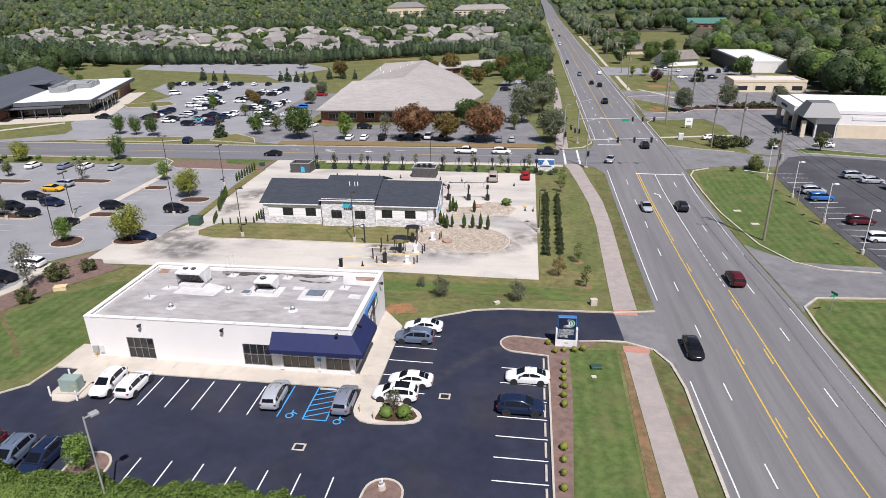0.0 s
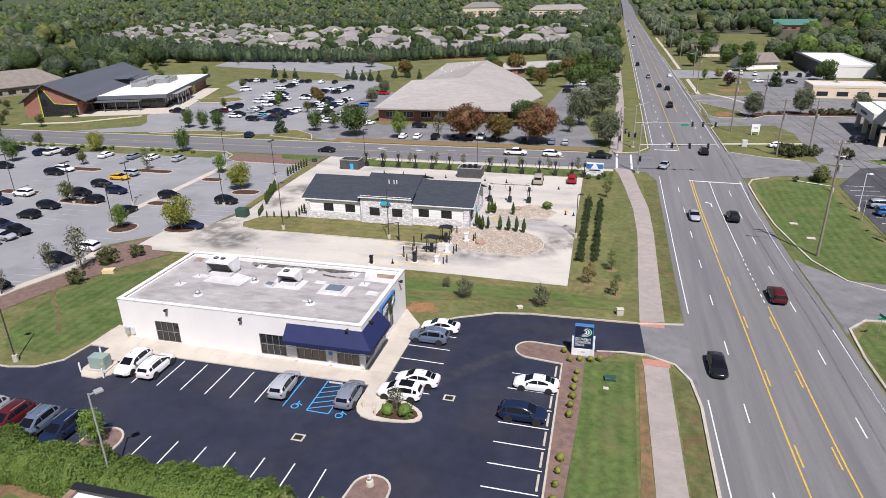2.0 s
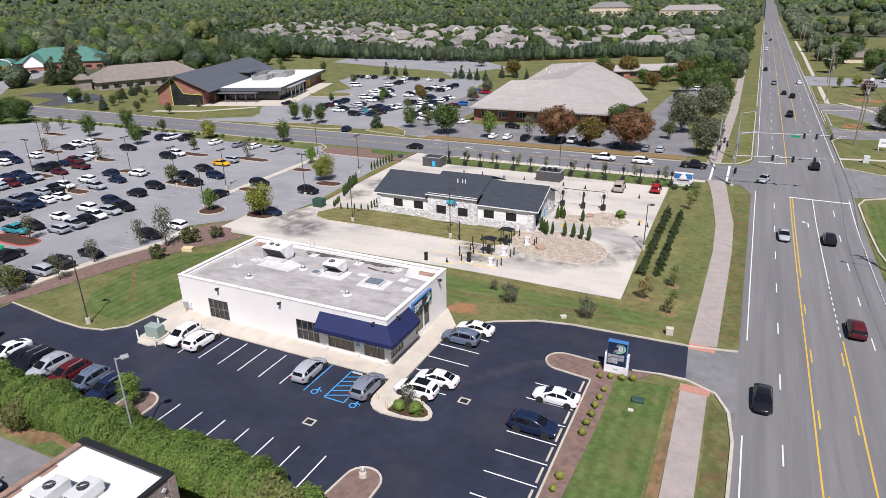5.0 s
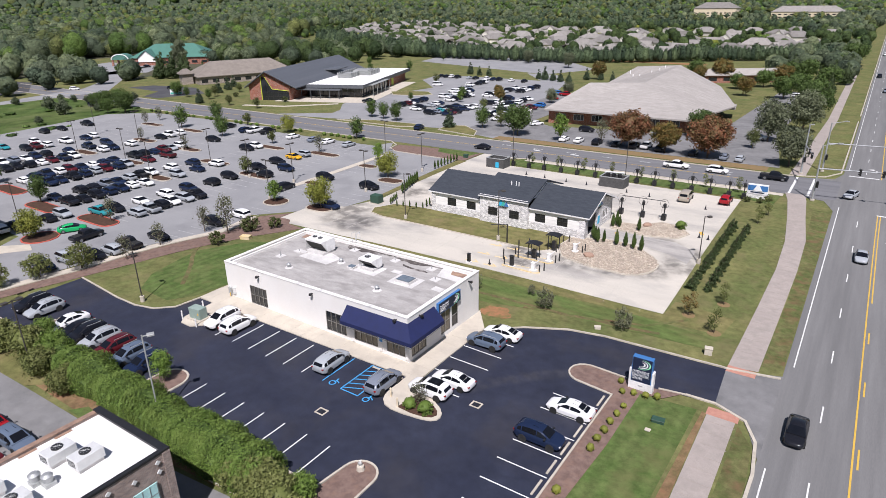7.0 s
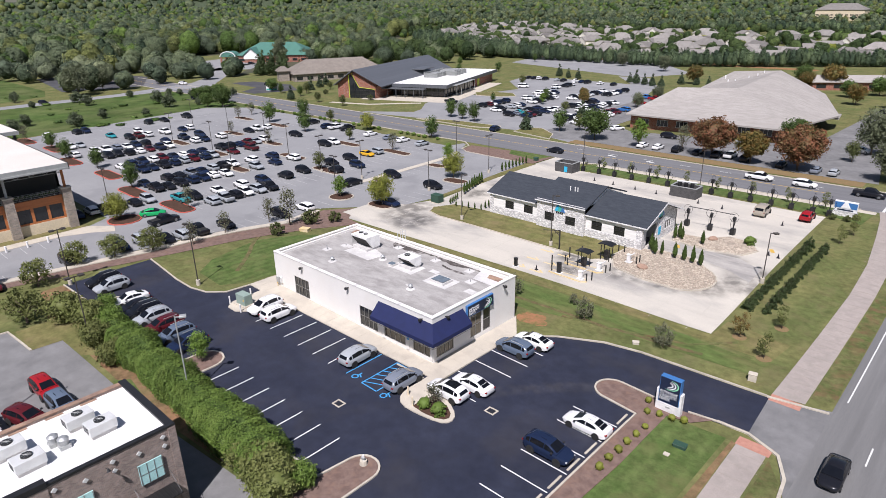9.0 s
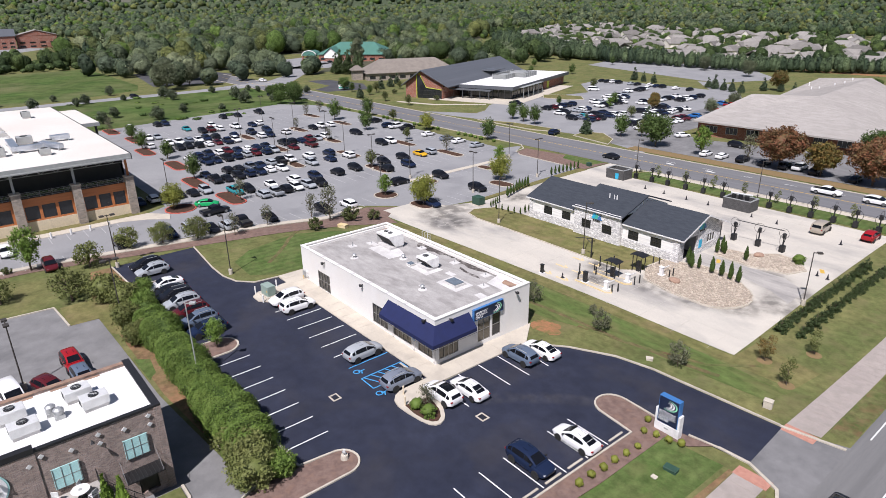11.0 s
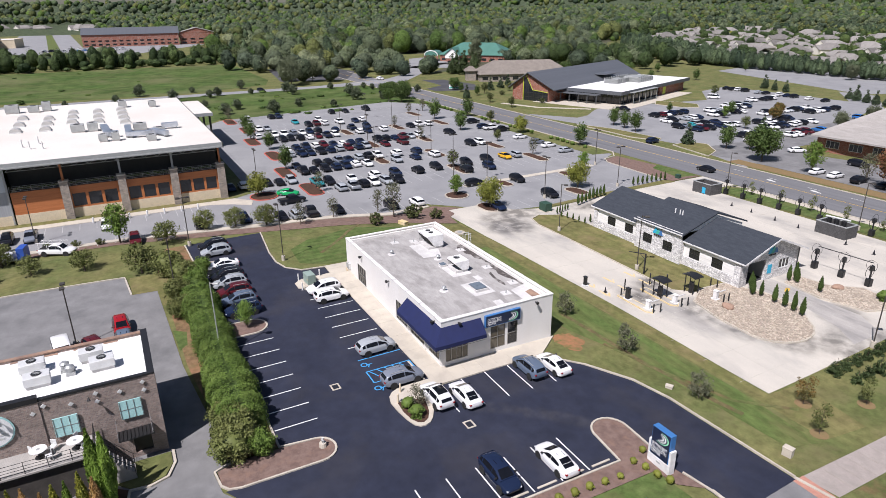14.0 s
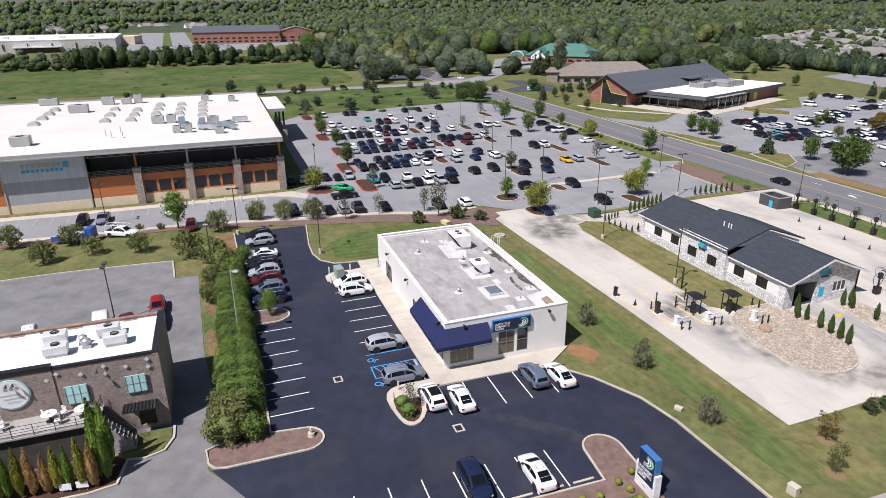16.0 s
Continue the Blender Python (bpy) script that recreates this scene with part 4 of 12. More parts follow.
for y in (80.2, 83.6, 87.4):
    for x in (-27, -24):
        line(yard, (x, y), (x + 1.8, y), 0.35, "paint_worn_yellow", 0.054, "lane_arrow")
        line(yard, (x + 1.2, y + 0.7), (x + 2.1, y), 0.25, "paint_worn_yellow", 0.055, "lane_arrow")
for x0, y0 in ((-0.2, 108.6), (-11.5, 101.2)):
    line(yard, (x0, y0), (x0 - 0.6, y0 + 1.2), 0.55, "paint_yellow", 0.06, "lane_arrow")

# ---- big car park ----
big = sheet("car_park", [(-66, 84), (-60, 90), (-58.5, 97), (-59.5, 125), (-62, 133), (-83, 133), (-86, 138.2), (-130, 138.2), (-190, 136), (-203, 126), (-192, 60), (-180, 50), (-97, 50), (-94, 45), (-94, -30), (-79, -30), (-79, 20), (-73, 44), (-69.5, 70), (-72, 78)], 0.04, "asphalt_old", "large pale grey asphalt car park full of cars", "parking lot")
ROWS_X = ((-73.0, 47, 84), (-90.2, 64, 96), (-96.0, 64, 96), (-107.2, 62, 98), (-113.0, 62, 98), (-125.3, 62, 104), (-131.8, 64, 108), (-146.0, 64, 104), (-153.2, 62, 104), (-165.5, 62, 120), (-172.8, 66, 120), (-187.5, 64, 122))
for x, a, b in ROWS_X:
    for y in np.arange(a, b + 0.1, 2.65):
        line(big, (x - 2.5, y), (x + 2.5, y), 0.1, "paint_faint", 0.042)
for x, a, b in ((-90.2, 99, 128), (-96.2, 99, 128), (-113.5, 108, 130), (-77.5, 92, 125), (-62.3, 92, 128), (-147.5, 109, 130), (-131, 112, 130)):
    for y in np.arange(a, b, 2.65):
        line(big, (x - 2.5, y), (x + 2.5, y), 0.1, "paint_faint", 0.042)
for x in np.arange(-148, -88, 2.65):
    line(big, (x, 127), (x, 132), 0.1, "paint_faint", 0.042)
for y in np.arange(-6, 40, 2.7):
    for x0, x1 in ((-92.5, -88), (-80, -76)):
        line(big, (x0, y), (x1, y), 0.1, "paint_faint", 0.042)


def island(cx, cy, lx, ly, kerb="kerb_concrete", fill="mulch_dark"):
    pts = arc(cx + lx / 2 - ly / 2, cy, ly / 2, -90, 90, 6) + arc(cx - lx / 2 + ly / 2, cy, ly / 2, 90, 270, 6) if lx > ly else arc(cx, cy + ly / 2 - lx / 2, lx / 2, 0, 180, 6) + arc(cx, cy - ly / 2 + lx / 2, lx / 2, 180, 360, 6)
    o = sheet("traffic_island", pts, 0.16, fill, "planted island with a %s kerb in the car park" % ("red-painted" if kerb == "kerb_red" else "concrete"), "traffic island", thick=0.2)
    strip("kerb_edge", pts, 0.22, -0.08, 0.19, kerb, o, closed=True)


for cx, cy in ((-93.2, 61.6), (-110.2, 60.4), (-128.5, 62.4), (-149.5, 61.3), (-169, 63.8), (-187, 62)):
    island(cx, cy, 10.5, 3.2, "kerb_red")
island(-93.0, 51.6, 6, 5.5, "kerb_red")
for cx, cy in ((-93.0, 97.4), (-110.3, 99.8), (-128.7, 105.5), (-149.6, 106.4), (-93.3, 119.5), (-111, 118), (-150, 122), (-170, 122), (-110.5, 84.3), (-129, 89.5), (-149.6, 89.5)):
    island(cx, cy, 9.5, 2.6)
for cx, cy, lx, ly in ((-74, 86.2, 5, 4.6), (-76.8, 99.5, 5, 2.5), (-63.5, 87.5, 6, 3.6), (-63.5, 108.5, 6, 3), (-76, 116, 5, 2.4)):
    island(cx, cy, lx, ly)
strip("footpath", [(-79.5, 91), (-79.5, 126)], 1.6, 0.02, 0.13, "sidewalk", None, "pale concrete walk across the car park", "footpath")
sheet("footpath", [(-82, -28), (-80.5, -28), (-76.5, 25), (-70.2, 46), (-67.8, 70), (-70, 78), (-71.6, 77.5), (-69.5, 70), (-71.9, 46.5), (-78.2, 25.6)], 0.12, "sidewalk", "pale concrete walk at the car park's edge", "footpath", thick=0.15)
sheet("planting_bed", [(-80.3, -25), (-76.3, 25), (-70.0, 46), (-67.6, 70), (-69.8, 78.6), (-66, 83), (-62, 78.2), (-58, 77.6), (-62, 70), (-65.6, 52), (-67.2, 45.8), (-70, 36), (-74, 24), (-78, -25)], 0.05, "mulch", "long bed of brown mulch at the car park's edge", "planting bed")
sheet("planting_bed", [(-57.7, 97), (-57.6, 108), (-58.4, 131), (-60.8, 131.5), (-60.2, 122), (-58.8, 98)], 0.07, "grass_dry", "strip of dry grass beside the drive", "grass")
sheet("planting_bed", [(-61.5, 130.4), (-80, 131.4), (-82.5, 133), (-83.6, 137.6), (-66, 139.4), (-59.4, 139.4), (-59.2, 131)], 0.09, "mulch", "mulch bed with grass at the street corner", "planting bed")
sheet("lawn", [(-61, 134.5), (-60, 139.6), (-72, 139.6), (-70, 136)], 0.1, "grass_rich", "patch of lawn at the street corner", "grass")
strip("kerb", [(-61.4, 130.3), (-80, 131.2), (-83, 133.2)], 0.2, -0.05, 0.18, **KERB)
sheet("planting_bed", [(-88, 133.4), (-130, 133.4), (-132, 138.6), (-87, 138.8)], 0.07, "grass", "grass strip along the street", "grass")
sheet("lawn", [(-97.4, -28), (-97.4, 46), (-94.6, 46), (-94.6, -28)], 0.06, "grass_dry", "narrow lawn at the foot of the large building", "grass")
sheet("footpath", [(-94.6, -28), (-94.6, 46), (-91, 49), (-88, 48), (-90.6, 45), (-92.3, 41), (-92.3, -28)], 0.12, "sidewalk", "pale concrete walk before the large building", "footpath", thick=0.15)

# drives and lawns across the main road
sheet("driveway", [(33.6, 73), (37.2, 77.6), (80, 78.4), (80, 89), (48, 89.2), (39, 90.2), (34.8, 95), (33.6, 97)], 0.036, "asphalt_grey", "worn grey asphalt drive opening on the main road", "driveway")
sheet("driveway", [(33.6, 239), (33.6, 253), (42, 249.5), (60, 246.5), (74, 248), (74, 240), (58, 238), (44, 241.5)], 0.05, "asphalt_grey", "worn grey asphalt shop entrance from the main road", "driveway")
sheet("car_park", [(33.6, 300), (46, 303.5), (82, 301), (96, 300), (95, 332), (70, 327), (42, 331), (33.6, 334)], 0.036, "asphalt_old", "pale asphalt car park before the white store", "parking lot")
sheet("bare_soil", [(40, 224), (46, 222), (48, 227), (44, 231), (39, 229)], 0.03, "clay", "patch of bare orange clay in the lawn", "soil")
sheet("bare_soil", [(46, 262), (53, 260), (56, 266), (50, 270), (45, 267)], 0.03, "clay", "patch of bare orange clay in the lawn", "soil")
strip("footpath", [(37.2, 254), (37.4, 298)], 1.5, -0.05, 0.05, "sidewalk", label="narrow concrete footpath beside the main road", category="footpath")
strip("footpath", [(41, 256), (47, 245), (50, 236)], 1.4, -0.05, 0.055, "sidewalk", label="narrow concrete footpath across a lawn", category="footpath")
strip("footpath", [(37.4, 336), (38, 430), (38, 560)], 1.5, -0.05, 0.05, "sidewalk", label="narrow concrete footpath beside the main road", category="footpath")
strip("kerb", [(34.2, 219), (34.2, 237.6), (37, 239.6), (44, 240.6), (54, 237)], 0.25, -0.1, 0.16, **KERB)
strip("kerb", [(34.2, 298), (34.2, 256), (37, 252.6), (44, 250.2), (60, 247.2)], 0.25, -0.1, 0.16, **KERB)
for k, p_, x_, y_ in (("suv", "white", 62, 318), ("suv", "white", 67, 313), ("sedan", "white", 58, 322), ("suv", "black", 84, 310), ("suv", "black", 88, 312), ("pickup", "black", 80, 316), ("sedan", "silver", 90, 320)):
    LATE.append((k, p_, x_, y_))
sheet("lawn", [(-57, 47.5), (-51, 47.2), (-49, 50), (-48.4, 54.6), (-46.4, 56), (-46.2, 70), (-49, 73.5), (-55, 72), (-60, 67), (-62.5, 60), (-60, 51)], 0.022, "grass_rich", "green mown lawn behind the medical building", "grass")
sheet("lawn", [(-45, 69.2), (-30, 69.4), (-17, 69.8), (-10, 72.2), (2, 73.5), (8, 74), (9, 77), (0, 77.6), (-20, 76.4), (-45, 75.6)], 0.022, "grass_green", "green mown swale between the two properties", "grass")
sheet("lawn", [(-57, 73.8), (-46, 75.8), (-20, 76.7), (0, 77.9), (9, 78.0), (9.6, 83.0), (2.3, 84.0), (2.0, 79.6), (-30, 78.5), (-50, 78.0), (-58, 78.0)], 0.022, "grass_dry", "drying yellow-green mown bank beside the concrete yard", "grass")
strip("drainage_line", [(-13, 71.4), (-6, 73.2), (1, 75.6), (5, 80)], 0.5, -0.1, 0.03, "verge", label="thin line of brown thatch along the swale", category="grass")

# ---- white single-storey medical building ----
def wall_x(bm, x0, x1, y0, y1, z0, z1, holes):
    """A wall along x with rectangular openings (a, b, low, high) right through it."""
    xs = sorted({x0, x1, *[h[0] for h in holes], *[h[1] for h in holes]})
    zs = sorted({z0, z1, *[h[2] for h in holes], *[h[3] for h in holes]})
    for a, b in zip(xs[:-1], xs[1:]):
        for c, d in zip(zs[:-1], zs[1:]):
            if not any(h[0] <= a and b <= h[1] and h[2] <= c and d <= h[3] for h in holes):
                box(bm, a, b, y0, y1, c, d)
    bmesh.ops.remove_doubles(bm, verts=bm.verts[:], dist=1e-4)
    bm.verts.index_update()
    inner = {}
    for f in bm.faces:
        inner.setdefault(tuple(sorted(v.index for v in f.verts)), []).append(f)
    bmesh.ops.delete(bm, geom=[f for fs in inner.values() if len(fs) > 1 for f in fs], context="FACES_ONLY")
    return bm


def wall_y(bm, y0, y1, x0, x1, z0, z1, holes):
    wall_x(bm, y0, y1, x0, x1, z0, z1, holes)
    for v in bm.verts:
        v.co.x, v.co.y = v.co.y, v.co.x
    return bm


def glazing(parent, along, a, b, plane, z0, z1, cols, rows=1, frame="frame_alu", glass="glass_dark", depth=0.08, bar=0.07, name="window"):
    """A window in a wall: frame with bars and one pane a field."""
    def b3(bm, u0, u1, w0, w1, c0, c1):
        return box(bm, u0, u1, w0, w1, c0, c1) if along == "x" else box(bm, w0, w1, u0, u1, c0, c1)
    bm = bm_new()
    for k in range(cols + 1):
        u = a + (b - a - bar) * k / cols
        b3(bm, u, u + bar, plane - depth, plane + depth, z0, z1)
    for k in range(rows + 1):
        z = z0 + (z1 - z0 - bar) * k / rows
        b3(bm, a, b, plane - depth * 0.9, plane + depth * 0.9, z, z + bar)
    w = part(name, bm, frame, parent)
    for k in range(cols):
        for r in range(rows):
            u0, u1 = a + (b - a - bar) * k / cols + bar, a + (b - a - bar) * (k + 1) / cols
            c0, c1 = z0 + (z1 - z0 - bar) * r / rows + bar, z0 + (z1 - z0 - bar) * (r + 1) / rows
            part("pane", b3(bm_new(), u0, u1, plane - 0.012, plane + 0.012, c0, c1), glass, w)
    return w


X0, X1, Y0, Y1, ZT = -45.5, -16.75, 52.6, 66.75, 4.3
clinic = thing("medical_building", "white stucco single-storey medical building with flat grey roof and navy awning", "building")
S_HOLES = [(-41.2, -38.2, -0.35, 2.1), (-28.4, -25.4, -0.35, 2.1), (-24.2, -20.9, -0.35, 2.1), (-19.7, -17.2, -0.42, 2.1)]
E_HOLES = [(53.1, 55.8, -0.5, 2.1), (58.6, 60.5, -0.5, 2.25), (60.8, 62.1, -0.5, 2.25)]
part("wall", wall_x(bm_new(), X0, X1, Y0, Y0 + 0.3, -2.2, ZT, S_HOLES), "stucco_white", clinic)
part("wall", wall_y(bm_new(), Y0 + 0.3, Y1 - 0.3, X1 - 0.3, X1, -2.2, ZT, E_HOLES), "stucco_white", clinic)
part("wall", box(bm_new(), X0, X1, Y1 - 0.3, Y1, -2.2, ZT), "stucco_white", clinic)
part("wall", box(bm_new(), X0, X0 + 0.3, Y0 + 0.3, Y1 - 0.3, -2.2, ZT), "stucco_white", clinic)
part("floor", box(bm_new(), X0 + 0.3, X1 - 0.3, Y0 + 0.3, Y1 - 0.3, -0.6, -0.45), "sidewalk", clinic)
part("roof", box(bm_new(), X0 + 0.3, X1 - 0.3, Y0 + 0.3, Y1 - 0.3, 3.55, 3.82), "membrane", clinic, "grey stained membrane roof")
# coping in lengths, with a raised inner lip
bm = bm_new()
for a in ((X0 - 0.05, X1 + 0.05, Y0 - 0.05, Y0 + 0.42), (X0 - 0.05, X1 + 0.05, Y1 - 0.42, Y1 + 0.05), (X0 - 0.05, X0 + 0.42, Y0 + 0.42, Y1 - 0.42), (X1 - 0.42, X1 + 0.05, Y0 + 0.42, Y1 - 0.42)):
    box(bm, *a, ZT, ZT + 0.09)
part("coping", bm, "stucco_white", clinic)
bm = bm_new()
for a in ((X0 + 0.3, X1 - 0.3, Y0 + 0.3, Y0 + 0.62), (X0 + 0.3, X1 - 0.3, Y1 - 0.62, Y1 - 0.3), (X0 + 0.3, X0 + 0.62, Y0 + 0.62, Y1 - 0.62), (X1 - 0.62, X1 - 0.3, Y0 + 0.62, Y1 - 0.62)):
    box(bm, *a, 3.8, 4.12)
part("flashing", bm, "stucco_white", clinic, "pale membrane turned up at the parapet")
# roof patches and stains
for poly, mtl, lab, h in (([(-36.6, 66.1), (-29.0, 66.1), (-29.4, 65.7), (-30.6, 65.8), (-31.4, 65.2), (-32.6, 65.35), (-33.4, 64.9), (-34.6, 65.2), (-35.4, 64.8), (-36.4, 65.4)], "membrane_dark", "dark stained membrane along the rear parapet", 0.006),
                          ([(-29.2, 66.1), (-19.8, 66.1), (-21.4, 65.8), (-23.0, 65.85), (-24.2, 65.3), (-25.6, 65.1), (-26.6, 65.45), (-27.8, 65.2), (-28.4, 65.7)], "membrane_dark", "dark stained membrane along the rear parapet", 0.006),
                          ([(-26.4, 64.6), (-24.6, 64.2), (-22.9, 64.3), (-22.2, 64.0), (-23.2, 63.8), (-24.9, 63.9), (-26.2, 64.2)], "membrane_dark", "dark puddle stain on the roof", 0.007),
                          ([(-44.6, 66.0), (-43.4, 66.0), (-43.2, 64.9), (-44.4, 64.7)], "membrane_rust", "rust-stained roof corner", 0.006),
                          ([(-21.5, 66.2), (-17.0, 66.2), (-17.0, 63.6), (-20.8, 63.8)], "membrane_light", "pale repaired patch in the roof corner", 0.012), ([(-20.0, 66.0), (-17.2, 66.0), (-17.2, 64.9), (-19.6, 65.0)], "membrane_rust", "rust-stained roof corner", 0.018),
                          ([(-19.4, 60.4), (-18.0, 60.3), (-18.0, 61.3), (-19.3, 61.4)], "membrane_light", "pale roof patch", 0.008), ([(-26.3, 61.9), (-25.0, 61.9), (-25.0, 62.7), (-26.3, 62.7)], "membrane_light", "pale roof patch", 0.008),
                          ([(-25.6, 57.3), (-24.6, 57.3), (-24.6, 57.6), (-25.6, 57.6)], "membrane_light", "pale roof patch", 0.008), ([(-39.6, 59.6), (-34.6, 59.4), (-34.2, 61.8), (-36.6, 62.6), (-39.4, 61.4)], "membrane_light", "pale coating round the rooftop unit", 0.008), ([(-31.2, 59.8), (-27.2, 59.8), (-27.2, 62.4), (-31.2, 62.4)], "membrane_light", "pale coating round the rooftop unit", 0.008),
                          ([(-24.9, 59.4), (-21.3, 59.4), (-21.3, 62.1), (-24.9, 62.1)], "membrane_light", "pale coating round the skylight", 0.008), ([(-41.6, 60.5), (-39.6, 60.6), (-39.8, 61.4), (-41.4, 61.2)], "membrane_light", "pale roof patch", 0.008)):
    part("roof_patch", prism(bm_new(), poly, 3.821, 3.824 + h), mtl, clinic, lab)
for k in range(1, 5):
    y = Y0 + 0.6 + 2.9 * k
    part("roof_seam", box(bm_new(), X0 + 0.65, X1 - 0.65, y, y + 0.06, 3.82, 3.826), "membrane", clinic)
# parapet scuppers and fixings along the south edge
for k in range(8):
    x = X0 + 2 + 3.6 * k
    part("coping_joint", box(bm_new(), x, x + 0.35, Y0 - 0.055, Y0 + 0.425, ZT + 0.05, ZT + 0.11), "membrane_light", clinic)
glazing(clinic, "x", -41.2, -38.2, Y0 + 0.1, -0.35, 2.1, 4, 2, "frame_alu")
glazing(clinic, "x", -28.4, -25.4, Y0 + 0.1, -0.35, 2.1, 4, 2, "frame_alu")
glazing(clinic, "x", -24.2, -20.9, Y0 + 0.1, -0.35, 2.1, 4, 1, "frame_alu", "glass_bronze")
door = glazing(clinic, "x", -19.7, -17.2, Y0 + 0.1, -0.42, 2.1, 3, 1, "frame_alu", "glass_bronze", name="door")
part("handle", box(bm_new(), -18.4, -18.34, Y0 - 0.04, Y0 + 0.02, 0.45, 0.95), "frame_alu", door, "vertical metal pull handle")
glazing(clinic, "y", 53.1, 55.8, X1 - 0.1, -0.5, 2.1, 4, 1, "frame_alu", "glass_bronze")
glazing(clinic, "y", 58.6, 60.5, X1 - 0.1, -0.5, 2.25, 2, 2, "frame_alu", "glass_bronze", name="door")
glazing(clinic, "y", 60.8, 62.1, X1 - 0.1, -0.5, 2.25, 1, 2, "frame_alu", "glass_dark")
part("interior_wall", box(bm_new(), -30.5, -30.3, Y0 + 0.4, Y1 - 0.4, -0.45, 3.5), "stucco_white", clinic)
part("interior_wall", box(bm_new(), -30.2, X1 - 0.4, 57.2, 57.4, -0.45, 3.5), "stucco_white", clinic)
for k, x in enumerate((-24.5, -20.6, -17.1)):
    part("pillar", box(bm_new(), x, x + 0.32, Y0 - 0.12, Y0 - 0.003, -0.6, 2.3), "stucco_white", clinic)
# navy awning round the corner: shed top, valance, soffit and ribs
PR, ZA, ZB = 1.35, 3.72, 2.4
AX, AY = -25.0, 57.3
top = bm_new()
o = [(AX, Y0 - 0.02, ZA), (X1 + 0.02, Y0 - 0.02, ZA), (X1 + 0.02, AY, ZA), (AX, Y0 - PR, ZB), (X1 + PR, Y0 - PR, ZB), (X1 + PR, AY, ZB)]
v = [top.verts.new(q) for q in o]
top.faces.new((v[0], v[3], v[4], v[1]))
top.faces.new((v[1], v[4], v[5], v[2]))
w = [top.verts.new((x, y, z - 0.42)) for x, y, z in o[3:]]
top.faces.new((v[3], w[0], w[1], v[4]))
top.faces.new((v[4], w[1], w[2], v[5]))
b = [top.verts.new((x, y, ZB - 0.42)) for x, y, z in o[:3]]
for f in ((v[0], b[0], w[0], v[3]), (v[2], v[5], w[2], b[2]), (b[0], b[1], w[1], w[0]), (b[1], b[2], w[2], w[1]), (v[0], v[1], b[1], b[0]), (v[1], v[2], b[2], b[1])):
    top.faces.new(f)
part("awning", top, "canvas_navy", clinic, "navy canvas awning wrapping the corner")
bm = bm_new()
for k in range(9):
    x = AX + 0.05 + k * (X1 - AX) / 8
    tube(bm, (x, Y0, 1.85), (x, Y0 - PR + 0.06, 1.85), 0.025, n=6)
tube(bm, (AX, Y0 - PR + 0.06, 1.8), (X1 + PR - 0.06, Y0 - PR + 0.06, 1.8), 0.03, n=6)
tube(bm, (X1 + PR - 0.06, Y0 - PR + 0.06, 1.8), (X1 + PR - 0.06, AY, 1.8), 0.03, n=6)
part("awning_frame", bm, "frame_alu", clinic)


def swoosh(parent, u0, v0, s, plane, along, mats):
    """Three nested crescents, open to the left and thick at the right."""
    for k in range(3):
        bm = bm_new()
        size = 0.52 + 0.26 * k
        out, inn = [], []
        for i in range(17):
            a = radians(-112 + 214 * i / 16)
            thick = 0.17 * math.sin(math.pi * i / 16) ** 0.9 + 0.004
            x, y = math.cos(a), math.sin(a)
            for r, row in ((size, out), (size - thick, inn)):
                p, q = r * x - 0.30 * (1 - size), r * y * 0.62
                row.append((p * 0.92 + 0.30 * q, q - 0.06 * p))
        off = Vector((0, -0.015, 0)) if along == "x" else Vector((0.015, 0, 0))
        vs = [[bm.verts.new((u0 + s * p, plane, v0 + s * q) if along == "x" else (plane, u0 + s * p, v0 + s * q)) for p, q in row] for row in (out, inn)]
        for i in range(16):
            bm.faces.new((vs[0][i], vs[0][i + 1], vs[1][i + 1], vs[1][i]))
        r = bmesh.ops.extrude_face_region(bm, geom=bm.faces[:])
        bmesh.ops.translate(bm, verts=[g for g in r["geom"] if isinstance(g, bmesh.types.BMVert)], vec=off)
        part("emblem", bm, mats[k], parent)


def words(text, size, m, material, parent, name="lettering", depth=0.008, squeeze=1.0):
    cu = bpy.data.curves.new(name, "FONT")
    cu.body, cu.size, cu.extrude, cu.resolution_u = text, size, depth, 2
    cu.align_x, cu.align_y = "LEFT", "CENTER"
    tmp = bpy.data.objects.new(name, cu)
    scene.collection.objects.link(tmp)
    me = bpy.data.meshes.new_from_object(tmp.evaluated_get(bpy.context.evaluated_depsgraph_get()))
    bpy.data.objects.remove(tmp)
    me.materials.clear()
    me.materials.append(MATS[material])
    ob = new(name, me)
    ob.parent = parent
    ob.matrix_basis = m @ Matrix.Diagonal((squeeze, 1, 1, 1))
    ob["label"] = "lettering: " + text
    return ob


wsign = thing("wall_sign", "dark blue box sign with white letters and swoosh emblem", "sign")
part("cabinet", rounded(box(bm_new(), X1 + 0.003, X1 + 0.3, 57.75, 62.25, 2.45, 3.85), 0.03, 1), "sign_blue", wsign)
part("face", box(bm_new(), X1 + 0.3, X1 + 0.32, 57.85, 62.15, 2.55, 3.75), "sign_navy", wsign)
for k, tx in enumerate(("OUTPATIENT", "DIAGNOSTIC", "CENTER")):
    words(tx, 0.34, pose(X1 + 0.33, 58.0, 3.32 - 0.29 * k, 90, 0, 90), "sign_white", wsign, squeeze=0.86)
swoosh(wsign, 61.05, 3.14, 0.86, X1 + 0.325, "y", ("sign_white", "sign_white", "sign_mint"))
small = thing("wall_notice", "small blue wall notice beside the entrance", "sign")
